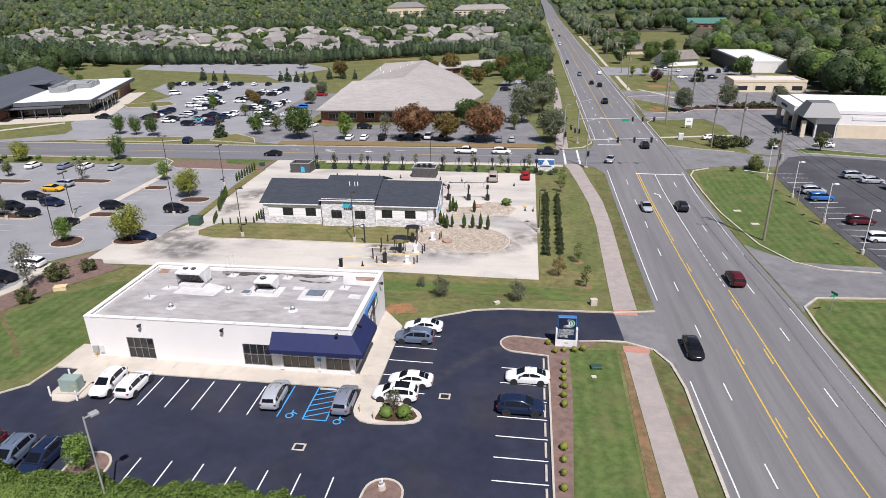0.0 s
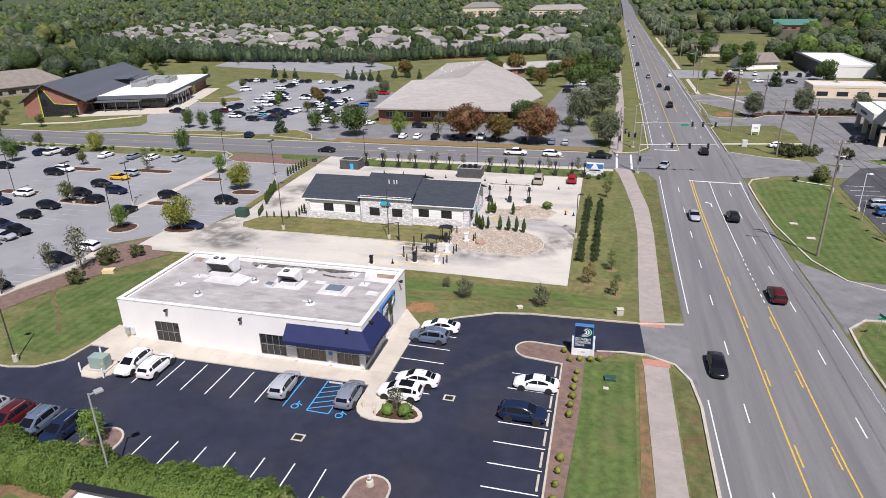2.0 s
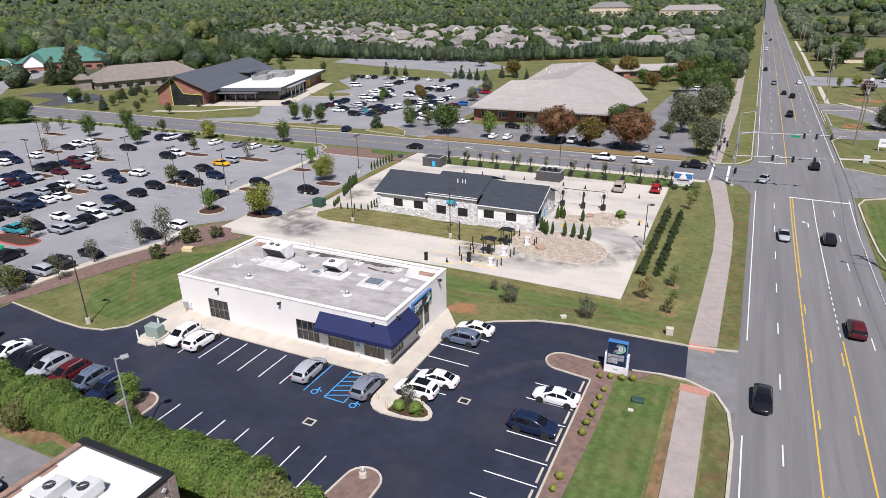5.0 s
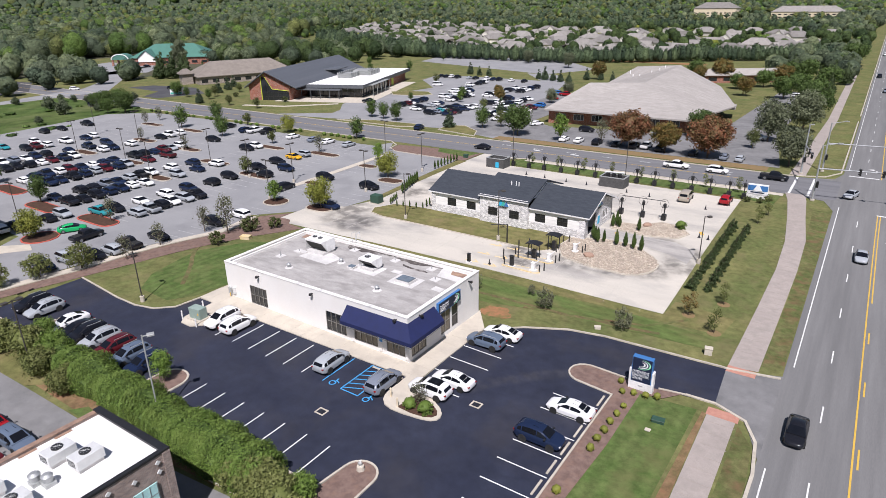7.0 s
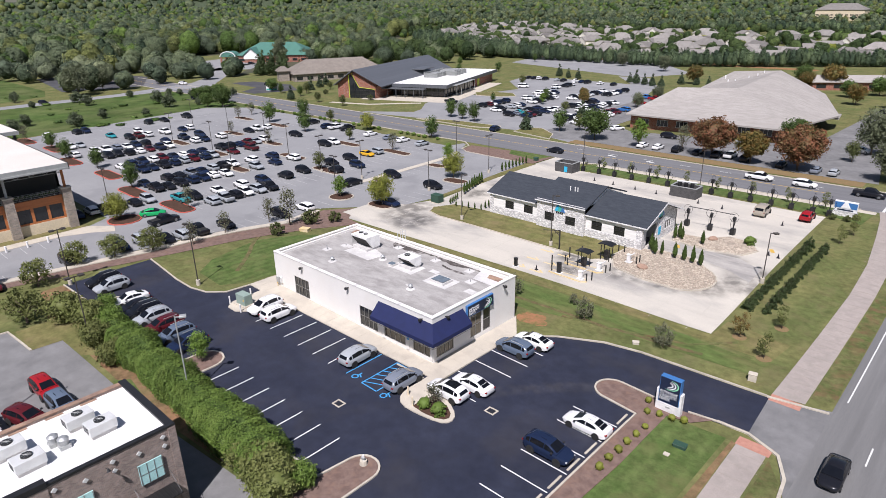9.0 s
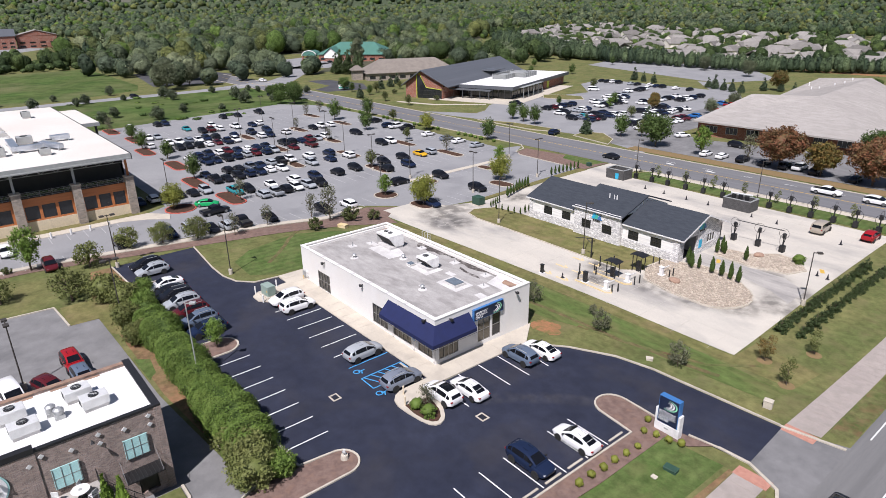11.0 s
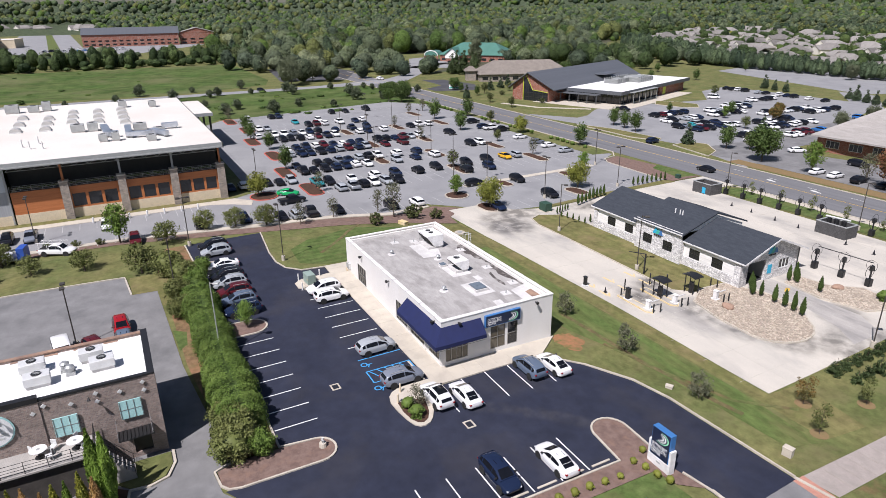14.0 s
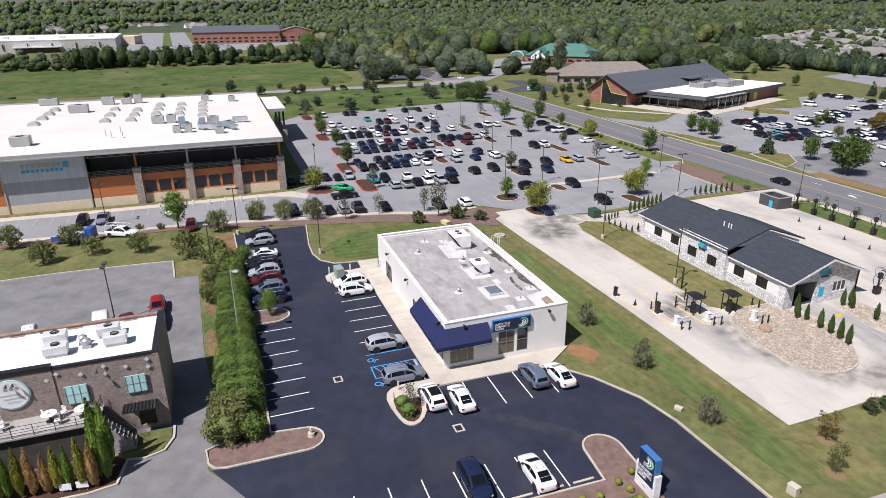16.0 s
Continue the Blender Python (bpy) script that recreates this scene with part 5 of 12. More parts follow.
part("plate", box(bm_new(), -20.55, -20.15, Y0 - 0.15, Y0 - 0.125, 0.6, 1.1), "paint_blue", small)
# wall floodlights
for x, y, z, dx, dy in ((-39.2, Y0, 3.75, 0, -1), (-30.2, Y0, 3.75, 0, -1), (-18.2, Y0, 3.85, 0, -1), (X1, 54.6, 3.85, 1, 0), (X1, 64.4, 3.9, 1, 0), (-33, Y1, 3.9, 0, 1), (-24, Y1, 3.9, 0, 1)):
    fl = thing("wall_light", "small black wall floodlight below the parapet", "wall light", "wall lights", pose(x, y, z, 0, 0, math.degrees(math.atan2(dy, dx)) + 90))
    part("bracket", box(bm_new(), -0.06, 0.06, -0.2, 0.02, -0.05, 0.05), "metal_black", fl)
    part("head", rounded(prism(bm_new(), [(-0.16, -0.5), (0.16, -0.5), (0.12, -0.2), (-0.12, -0.2)], -0.16, 0.12), 0.03, 1), "metal_black", fl)


def rooftop_unit(x, y, z, lx, ly, h, fans, turn=0.0, material="metal_light", chute=False):
    u = thing("rooftop_unit", "grey metal rooftop air-conditioning unit with round fans", "air conditioner", "rooftop units", pose(x, y, z, 0, 0, turn))
    part("curb", box(bm_new(), -lx / 2 + 0.1, lx / 2 - 0.1, -ly / 2 + 0.1, ly / 2 - 0.1, -0.02, 0.3), "membrane_light", u)
    if chute:
        bm = bm_new()
        pr = [(-ly / 2, h - 0.22), (-ly / 2 + 1.0, 0.32), (ly / 2, 0.32), (ly / 2, h), (-ly / 2, h)]
        a = [bm.verts.new((-lx / 2, p, q)) for p, q in pr]
        b = [bm.verts.new((lx / 2, p, q)) for p, q in pr]
        bm.faces.new(a), bm.faces.new(b[::-1])
        for i in range(5):
            bm.faces.new((a[i], a[(i + 1) % 5], b[(i + 1) % 5], b[i]))
        part("housing", bm, material, u)
    else:
        part("housing", rounded(box(bm_new(), -lx / 2, lx / 2, -ly / 2, ly / 2, 0.3, h), 0.03, 1), material, u)
    bm = bm_new()
    for k in range(int((ly - 0.3) / 0.12)):
        box(bm, -lx / 2 - 0.012, -lx / 2 + 0.004, -ly / 2 + 0.15 + 0.12 * k, -ly / 2 + 0.21 + 0.12 * k, 0.45, h - 0.15)
    part("louvre", bm, "metal_grey", u)
    bm = bm_new()
    n = int((lx - 0.3) / 0.14)
    for k in range(n):
        u0 = -lx / 2 + 0.15 + 0.14 * k
        if chute:
            q = [(-ly / 2 + 0.05 + 0.95 * f - 0.03, h - 0.27 - (h - 0.59) * f) for f in (0.0, 0.95)]
            tube(bm, (u0, *q[0]), (u0, *q[1]), 0.055, n=4)
        else:
            box(bm, u0, u0 + 0.07, -ly / 2 - 0.012, -ly / 2 + 0.004, 0.45, h - 0.1)
    part("louvre", bm, "metal_black", u)
    for k in range(fans):
        cx = (k - (fans - 1) / 2) * (0.95 if chute else lx / fans) - (0.35 if chute else 0.0)
        f = part("fan_ring", tube(bm_new(), (cx, 0, h - 0.02), (cx, 0, h + 0.1), min(lx / fans, ly) * (0.2 if chute else 0.30), n=16), "metal_black", u)
        bm = bm_new()
        for q in range(4):
            a = math.pi * q / 4
            r = min(lx / fans, ly) * (0.18 if chute else 0.28)
            tube(bm, (cx - r * math.cos(a), -r * math.sin(a), h + 0.11), (cx + r * math.cos(a), r * math.sin(a), h + 0.11), 0.012, n=4)
        part("fan_guard", bm, "metal_grey", f)
    return u


rooftop_unit(-38.3, 62.3, 3.83, 3.1, 2.3, 1.9, 2, 0, "trim_white", chute=True)
rooftop_unit(-29.0, 61.4, 3.83, 2.2, 1.9, 1.5, 1, 0, "trim_white", chute=True)
hatch = thing("roof_hatch", "low dark-topped roof vent beside an air-conditioning unit", "roof vent")
part("curb", box(bm_new(), -31.6, -30.6, 59.9, 60.8, 3.82, 4.05), "membrane_light", hatch)
part("lid", box(bm_new(), -31.5, -30.7, 60.0, 60.7, 4.05, 4.12), "glass_sky", hatch, "dusty dark glazed lid")
skl = thing("skylight", "square skylight with a blue-grey two-part glazed top", "skylight")
part("curb", box(bm_new(), -24.2, -22.0, 59.9, 61.6, 3.82, 4.12), "membrane_light", skl)
for a, b in ((-24.0, -23.13), (-23.07, -22.2)):
    part("pane", box(bm_new(), a, b, 60.05, 61.45, 4.12, 4.17), "glass_sky", skl)
part("lid_frame", rounded(box(bm_new(), -24.08, -22.12, 59.98, 61.52, 4.10, 4.14), 0.01, 1), "frame_alu", skl)
for x, y in ((-37.9, 56.3), (-24.4, 57.0), (-33.4, 60.9)):
    v = thing("roof_vent", "round mushroom-capped metal roof vent", "roof vent", "roof vents")
    part("skirt", tube(bm_new(), (x, y, 3.82), (x, y, 3.9), 0.55, 0.45, 14), "membrane_light", v)
    part("flue", tube(bm_new(), (x, y, 3.9), (x, y, 4.25), 0.17, 0.17, 12), "galvanised", v)
    part("cap", tube(bm_new(), (x, y, 4.22), (x, y, 4.42), 0.3, 0.16, 14), "galvanised", v)
for x, y, h in ((-41.7, 58.4, 0.9), (-40.8, 60.9, 0.4), (-20.4, 62.9, 0.5), (-34.8, 65.0, 0.4), (-28, 65.0, 0.4), (-22.5, 65.2, 0.5)):
    v = thing("vent_pipe", "thin white vent pipe standing on the roof", "vent pipe", "vent pipes")
    part("pipe", tube(bm_new(), (x, y, 3.8), (x, y, 3.82 + h * 0.7), 0.06, n=8), "galvanised", v)
    part("flange", prism(bm_new(), [(x - 0.55, y - 0.5), (x + 0.5, y - 0.6), (x + 0.6, y + 0.5), (x - 0.5, y + 0.55)], 3.822, 3.85), "membrane_light", v)
ladder = thing("roof_ladder", "pale metal roof ladder with hooped rails over the parapet", "ladder")
for x in (-36.2, -35.6):
    part("rail", tube(bm_new(), (x, 67.1, -1.0), (x, 67.1, 5.6), 0.035, n=6), "metal_light", ladder)
    part("rail", tube(bm_new(), (x, 66.2, 4.3), (x, 66.2, 5.6), 0.035, n=6), "metal_light", ladder)
    part("rail", tube(bm_new(), (x, 66.2, 5.55), (x, 67.1, 5.55), 0.035, n=6), "metal_light", ladder)
for k in range(19):
    part("rung", tube(bm_new(), (-36.2, 67.1, -0.7 + 0.33 * k), (-35.6, 67.1, -0.7 + 0.33 * k), 0.02, n=5), "metal_light", ladder)
meter = thing("gas_meter", "grey gas and electric meters with a yellow pipe on the wall", "utility meter")
part("box", box(bm_new(), -45.2, -44.6, Y0 - 0.25, Y0 - 0.003, 0.1, 0.9), "metal_grey", meter)
part("box", box(bm_new(), -44.4, -44.0, Y0 - 0.22, Y0 - 0.003, 0.2, 1.0), "metal_light", meter)
part("pipe", tube(bm_new(), (-44.8, Y0 - 0.35, -0.5), (-44.8, Y0 - 0.35, 0.25), 0.05, n=6), "paint_yellow", meter, "yellow gas pipe")

# transformer on its pad
tf = thing("transformer", "grey-green pad-mounted electrical transformer cabinet", "transformer", m=pose(-43.35, 46.6, gz(-43.35, 46.6) + 0.17, 0, 0, 4))
part("pad", box(bm_new(), -1.15, 1.15, -1.0, 1.0, -0.2, 0.12), "sidewalk", tf)
part("cabinet", rounded(box(bm_new(), -0.9, 0.9, -0.75, 0.35, 0.12, 1.45), 0.03, 1), "utility_green", tf)
part("door", box(bm_new(), -0.88, -0.02, 0.352, 0.40, 0.18, 1.3), "utility_green", tf)
part("door", box(bm_new(), 0.02, 0.88, 0.352, 0.40, 0.18, 1.3), "utility_green", tf)
part("warning_label", box(bm_new(), 0.55, 0.75, -0.765, -0.752, 0.7, 0.95), "paint_yellow", tf, "faded warning label")
BOLL = ((-44.9, 45.3, "trim_white"), (-41.9, 45.0, "trim_white"), (-45.0, 48.3, "trim_white"), (-14.7, 46.9, "siding_cream"), (-13.2, 46.0, "siding_cream"))
for x, y, mtl in BOLL:
    b = thing("bollard", "%s steel bollard on the pavement edge" % ("white" if mtl == "trim_white" else "cream"), "bollard", "bollards")
    z = gz(x, y)
    part("post", tube(bm_new(), (x, y, z), (x, y, z + 1.1), 0.09, n=10), mtl, b)
    part("cap", tube(bm_new(), (x, y, z + 1.1), (x, y, z + 1.16), 0.09, 0.04, 10), mtl, b)

# roadside sign of the medical building
ms = thing("monument_sign", "tall double-sided dark blue sign with swoosh on white base", "sign", m=pose(4.75, 62.0, gz(4.75, 62) - 0.02, 0, 0, 0))
part("base", rounded(box(bm_new(), -1.2, 1.2, -0.32, 0.32, -0.3, 1.0), 0.02, 1), "trim_white", ms)
for x in (-1.2, 1.0):
    part("post", rounded(box(bm_new(), x, x + 0.2, -0.32, 0.32, 1.0, 2.35), 0.02, 1), "trim_white", ms)
part("cabinet", rounded(box(bm_new(), -0.99, 0.99, -0.3, 0.3, 1.0, 3.75), 0.02, 1), "sign_blue", ms)
for s in (-1, 1):
    part("face", box(bm_new(), -0.93, 0.93, min(s * 0.3, s * 0.325), max(s * 0.3, s * 0.325), 1.06, 3.68), "sign_navy", ms)
for k, tx in enumerate(("OUTPATIENT", "DIAGNOSTIC", "CENTER")):
    words(tx, 0.42, pose(-0.9, -0.335, 2.16 - 0.36 * k, 90, 0, 0), "sign_white", ms, squeeze=0.66)
    words(tx, 0.42, pose(0.9, 0.335, 2.16 - 0.36 * k, 90, 0, 180), "sign_white", ms, squeeze=0.66)
swoosh(ms, 0.02, 3.02, 0.82, -0.328, "x", ("sign_white", "sign_white", "sign_mint"))
part("number_bar", box(bm_new(), -0.22, 0.22, -0.335, -0.318, 0.55, 0.68), "metal_grey", ms)


def lamp_post(x, y, h, turn, double=False, material="pole_bronze", cat="on a dark bronze pole with flat square head"):
    z = gz(x, y)
    p = thing("lamp_post", "car park light " + cat, "lamp post", "car park lights", pose(x, y, z, 0, 0, turn))
    part("footing", tube(bm_new(), (0, 0, -0.3), (0, 0, 0.75), 0.28, n=12), "kerb_concrete", p)
    part("pole", tube(bm_new(), (0, 0, 0.75), (0, 0, h), 0.075, 0.06, 8), material, p)
    for s in ((1, -1) if double else (1,)):
        part("arm", box(bm_new(), min(0, s * 0.5), max(0, s * 0.5), -0.035, 0.035, h - 0.18, h - 0.08), material, p)
        hd = part("head", rounded(box(bm_new(), min(s * 0.4, s * 1.0), max(s * 0.4, s * 1.0), -0.25, 0.25, h - 0.22, h - 0.02), 0.02, 1), material, p)
        part("lens", box(bm_new(), min(s * 0.45, s * 0.95), max(s * 0.45, s * 0.95), -0.2, 0.2, h - 0.235, h - 0.221), "lamp_clear", hd)
    return p


lamp_post(-30.2, 32.5, 8.9, 60, material="metal_grey")
lamp_post(-53.2, 45.4, 8.6, 190)
for x, y, h in ((-66.5, 34, 8), (-81.5, 98, 8.5), (-76.4, 86.8, 8), (-100.5, 52, 8.5), (-93, 95.8, 8.5), (-110, 98.6, 8.5), (-129, 104.2, 8.5), (-149.5, 104.8, 8.5), (-128.8, 88.5, 8.5), (-110.4, 83.2, 8.5), (-150, 88, 8.5), (-170, 104, 8.5), (-62, 118, 8.5), (-63, 100, 8.5), (-79.5, 127, 8.5), (-48.5, 30, 8), (-84, 12, 8), (-39.7, 18.6, 7.6)):
    lamp_post(x, y, h, random.choice((0, 90, 180, 270)), True)
for x, y, h in ((-26.8, 89.6, 8.2), (-45.6, 90.2, 8.2), (1.9, 97.2, 7.2), (-47.5, 133.4, 8.2), (-21.3, 133.4, 8.2)):
    lamp_post(x, y, h, 40)
for x, y in ((48.2, 132.2), (49.6, 121.9), (49.9, 108.3), (49.8, 94.5)):
    lamp_post(x, y, 7.0, 0, material="trim_white", cat="with a white pole and flat lamp head")

# ---- vehicles ----
# stations along the length: x, half width, sill, belt or bonnet height; cab: x, roof height, half width at the roof, belt half width
BODIES = {
    "sedan": dict(W=0.92, st=((-2.40, .55, .46, .72), (-2.34, .76, .34, .88), (-2.05, .87, .24, .98), (-1.4, .915, .21, 1.0), (0.0, .92, .20, .96), (0.9, .915, .21, .93), (1.6, .89, .23, .85), (2.1, .80, .27, .74), (2.32, .66, .33, .64), (2.40, .45, .40, .55)),
                  cab=((-1.95, .99, .66, .78), (-1.5, 1.18, .66, .80), (-0.9, 1.38, .62, .82), (-0.2, 1.45, .60, .83), (0.3, 1.40, .60, .83), (1.25, .93, .70, .80)), belt=.95, wr=.34, wb=(-1.40, 1.45)),
    "suv": dict(W=0.95, st=((-2.36, .62, .62, .92), (-2.30, .82, .46, 1.05), (-2.0, .92, .34, 1.13), (-1.3, .95, .30, 1.13), (0.0, .95, .29, 1.09), (1.0, .945, .30, 1.06), (1.7, .92, .32, 1.0), (2.1, .84, .36, .90), (2.30, .70, .44, .80), (2.38, .48, .54, .70)),
                cab=((-2.28, 1.10, .74, .84), (-2.02, 1.46, .70, .86), (-1.55, 1.66, .66, .87), (-0.7, 1.72, .65, .88), (0.0, 1.69, .65, .88), (0.45, 1.58, .66, .87), (1.32, 1.06, .76, .84)), belt=1.09, wr=.385, wb=(-1.38, 1.42)),
    "van": dict(W=1.0, st=((-2.58, .86, .50, 1.08), (-2.50, .95, .36, 1.18), (-2.2, .99, .30, 1.2), (0.0, 1.0, .28, 1.18), (1.4, .98, .30, 1.14), (2.0, .92, .33, 1.02), (2.4, .78, .40, .88), (2.55, .55, .50, .76)),
                cab=((-2.55, 1.22, .88, .94), (-2.42, 1.78, .86, .95), (-2.1, 1.95, .84, .96), (-0.9, 2.0, .83, .96), (0.3, 1.98, .83, .96), (1.0, 1.86, .82, .95), (1.85, 1.14, .86, .90)), belt=1.17, wr=.37, wb=(-1.55, 1.6)),
    "pickup": dict(W=1.0, st=((-2.92, .88, .62, 1.08), (-2.84, .96, .48, 1.14), (-2.5, .99, .42, 1.16), (-0.8, 1.0, .38, 1.16), (0.7, 1.0, .36, 1.15), (1.6, .98, .38, 1.12), (2.3, .92, .40, 1.05), (2.7, .80, .46, .95), (2.86, .58, .56, .82)),
                   cab=((-1.05, 1.16, .80, .92), (-0.92, 1.68, .76, .92), (-0.5, 1.84, .72, .92), (0.2, 1.86, .72, .92), (0.7, 1.76, .72, .92), (1.42, 1.15, .80, .90)), belt=1.15, wr=.42, wb=(-1.80, 1.80)),
}


def skin(rings, bm):
    n = len(rings[0])
    for a, b in zip(rings[:-1], rings[1:]):
        for k in range(n):
            bm.faces.new((a[k], a[(k + 1) % n], b[(k + 1) % n], b[k]))
    bm.faces.new(rings[0])
    bm.faces.new(rings[-1][::-1])
    return bm


def loft(st):
    bm = bm_new()
    rings = []
    for x, w, lo, hi in st:
        mid = lo + (hi - lo) * 0.55
        half = [(w * 0.80, lo), (w * 0.97, lo + 0.07), (w, mid), (w * 0.975, hi - 0.10), (w * 0.90, hi - 0.02), (w * 0.5, hi + 0.025)]
        rings.append([bm.verts.new((x, -a, b)) for a, b in half] + [bm.verts.new((x, a, b)) for a, b in half[::-1]])
    return skin(rings, bm)


def cab_ring(c, belt):
    x, z, wt, wb = c
    z = max(z, belt + 0.03)
    e = min(0.09, (z - belt) * 0.5)
    half = [(wb, belt - 0.12), (wb, belt), (wt + (wb - wt) * 0.12, z - e), (wt - 0.10, z - 0.012), (wt * 0.4, z + 0.012)]
    return [Vector((x, -a, b)) for a, b in half] + [Vector((x, a, b)) for a, b in half[::-1]]


def pane_on(q, a, b, c, d, off=0.012):
    """A thin slab on the quad q (lower left, lower right, upper right, upper left), between the fractions a..b along and c..d up."""
    def at(u, v):
        return (q[0].lerp(q[1], u)).lerp(q[3].lerp(q[2], u), v)
    n = (q[1] - q[0]).cross(q[3] - q[0]).normalized()
    bm = bm_new()
    p = [at(a, c), at(b, c), at(b, d), at(a, d)]
    lo, hi = [bm.verts.new(x - n * 0.01) for x in p], [bm.verts.new(x + n * off) for x in p]
    bm.faces.new(hi), bm.faces.new(lo[::-1])
    for i in range(4):
        bm.faces.new((lo[i], lo[(i + 1) % 4], hi[(i + 1) % 4], hi[i]))
    return bm


CAR_MESH = {}
SIDE = {"sedan": {1: (0.3, 1.0), 2: (0.0, 0.93), 3: (0.03, 1.0)}, "suv": {1: (0.12, 0.9), 2: (0.08, 1.0), 3: (0.0, 0.92), 4: (0.03, 1.0)}}


def car_meshes(kind):
    if kind in CAR_MESH:
        return CAR_MESH[kind]
    b = BODIES[kind]
    bm = loft(b["st"])
    rings = [cab_ring(c, b["belt"]) for c in b["cab"]]
    skin([[bm.verts.new(p) for p in r] for r in rings], bm)
    if kind == "pickup":
        bed = bm_new()
        box(bed, -2.7, -1.1, -0.80, 0.80, 1.155, 1.19)
        bed_me = mesh_of("bed", bed, "rubber")
    else:
        bed_me = None
    bmesh.ops.recalc_face_normals(bm, faces=bm.faces[:])
    body = bpy.data.meshes.new("body")
    bm.to_mesh(body)
    bm.free()
    for p in body.polygons:
        p.use_smooth = True
    body.set_sharp_from_angle(angle=radians(38))
    last = len(rings) - 1
    wins = [("windscreen", pane_on([rings[last][3], rings[last][6], rings[last - 1][6], rings[last - 1][3]], 0.02, 0.98, 0.08, 0.97, 0.03))]
    wins.append(("rear_window", pane_on([rings[0][6], rings[0][3], rings[1][3], rings[1][6]], 0.05, 0.95, 0.12, 0.95, 0.03)))
    if kind == "sedan":
        wins.append(("rear_window", pane_on([rings[1][6], rings[1][3], rings[2][3], rings[2][6]], 0.05, 0.95, 0.0, 0.9, 0.03)))
    for i in range(1, last):
        for lo_, hi_, s_ in ((1, 2, 1), (8, 7, -1)):
            q = [rings[i][lo_], rings[i + 1][lo_], rings[i + 1][hi_], rings[i][hi_]]
            u0, u1 = SIDE.get(kind, {}).get(i, (0.04, 0.96)) if i < last - 1 else (0.0, 0.62)
            if s_ < 0:
                q, u0, u1 = [q[1], q[0], q[3], q[2]], 1 - u1, 1 - u0
            wins.append(("side_window", pane_on(q, u0, u1, 0.08, 0.90 if i < last - 1 else 0.80)))
    if kind in ("suv", "sedan"):
        k = last - 3
        wins.append(("sunroof", pane_on([rings[k][3], rings[k + 1][3], rings[k + 1][6], rings[k][6]], 0.1, 0.95, 0.2, 0.8, 0.022)))
    wins = [(n, mesh_of(n, w, "glass_car")) for n, w in wins]
    band = bm_new()
    hull = []
    for q, ring in enumerate(rings):
        e = 0.03 if 0 < q < last else 0.0
        lo_y, up = ring[1], ring[2]
        a, b2 = lo_y.lerp(up, 0.06), lo_y.lerp(up, 0.90)
        hull.append([(a.x, a.y - 0.014, a.z), (b2.x, b2.y - 0.014, b2.z), (b2.x, -b2.y + 0.014, b2.z), (a.x, -a.y + 0.014, a.z)])
    grid = [[band.verts.new(q) for q in r_] for r_ in hull]
    for r0, r1 in zip(grid[:-1], grid[1:]):
        band.faces.new((r0[0], r0[1], r1[1], r1[0]))
        band.faces.new((r0[3], r1[3], r1[2], r0[2]))
    for e0, e1, g0, g1 in ((rings[0], rings[1], grid[0], grid[1]), (rings[last], rings[last - 1], grid[-1], grid[-2])):
        q = [e0[3], e0[6], e1[6], e1[3]]
        nv = (q[1] - q[0]).cross(q[3] - q[0]).normalized()
        nv = nv * (1 if nv.z > 0 else -1) * 0.03
        c0, c1 = (q[0] + q[1]) / 2, (q[2] + q[3]) / 2
        w4 = [band.verts.new(k_.lerp(m_, f_) + nv) for k_, m_, f_ in ((q[0], c0, -0.06), (q[1], c0, -0.06), (q[2].lerp(q[1], 0.06), c1, 0.02), (q[3].lerp(q[0], 0.06), c1, 0.02))]
        band.faces.new(w4)
        band.faces.new((g0[0], g1[1], w4[3], w4[0]))
        band.faces.new((g0[3], w4[1], w4[2], g1[2]))
    joined = mesh_of("window_band", band, "glass_car")
    r = b["wr"]
    tb = bm_new()
    tube(tb, (0, -0.11, 0), (0, 0.11, 0), r, n=18)
    bmesh.ops.bevel(tb, geom=[e for e in tb.edges if len(e.link_faces) == 2 and any(len(f.verts) > 4 for f in e.link_faces)], offset=0.035, segments=1, affect="EDGES")
    tyre = mesh_of("tyre", tb, "rubber")
    rb = bm_new()
    tube(rb, (0, -0.118, 0), (0, 0.118, 0), r * 0.30, n=10)
    for k in range(5):
        a = 2 * math.pi * k / 5
        for s in (-1, 1):
            p = Vector((math.cos(a), 0, math.sin(a)))
            q = Vector((-math.sin(a), 0, math.cos(a))) * 0.045
            pts = [p * r * 0.2 - q + Vector((0, s * 0.116, 0)), p * r * 0.68 - q * 1.5 + Vector((0, s * 0.116, 0)), p * r * 0.68 + q * 1.5 + Vector((0, s * 0.116, 0)), p * r * 0.2 + q + Vector((0, s * 0.116, 0))]
            rb.faces.new([rb.verts.new(x) for x in pts])
    for s in (-1, 1):
        ro, ri = [], []
        for k in range(14):
            a = 2 * math.pi * k / 14
            ro.append(rb.verts.new((r * 0.72 * math.cos(a), s * 0.1155, r * 0.72 * math.sin(a))))
            ri.append(rb.verts.new((r * 0.60 * math.cos(a), s * 0.1155, r * 0.60 * math.sin(a))))
        for k in range(14):
            rb.faces.new((ro[k], ro[(k + 1) % 14], ri[(k + 1) % 14], ri[k]))
    rim = mesh_of("rim", rb, "rim_alloy")
    x1, w1, lo1, hi1 = b["st"][-2]
    x0, w0, lo0, hi0 = b["st"][1]
    zl = lo1 + (hi1 - lo1) * 0.72
    hb = rounded(box(bm_new(), x1 - 0.28, x1 + 0.03, w1 - 0.22, w1 + 0.035, zl - 0.06, zl + 0.07), 0.02, 1)
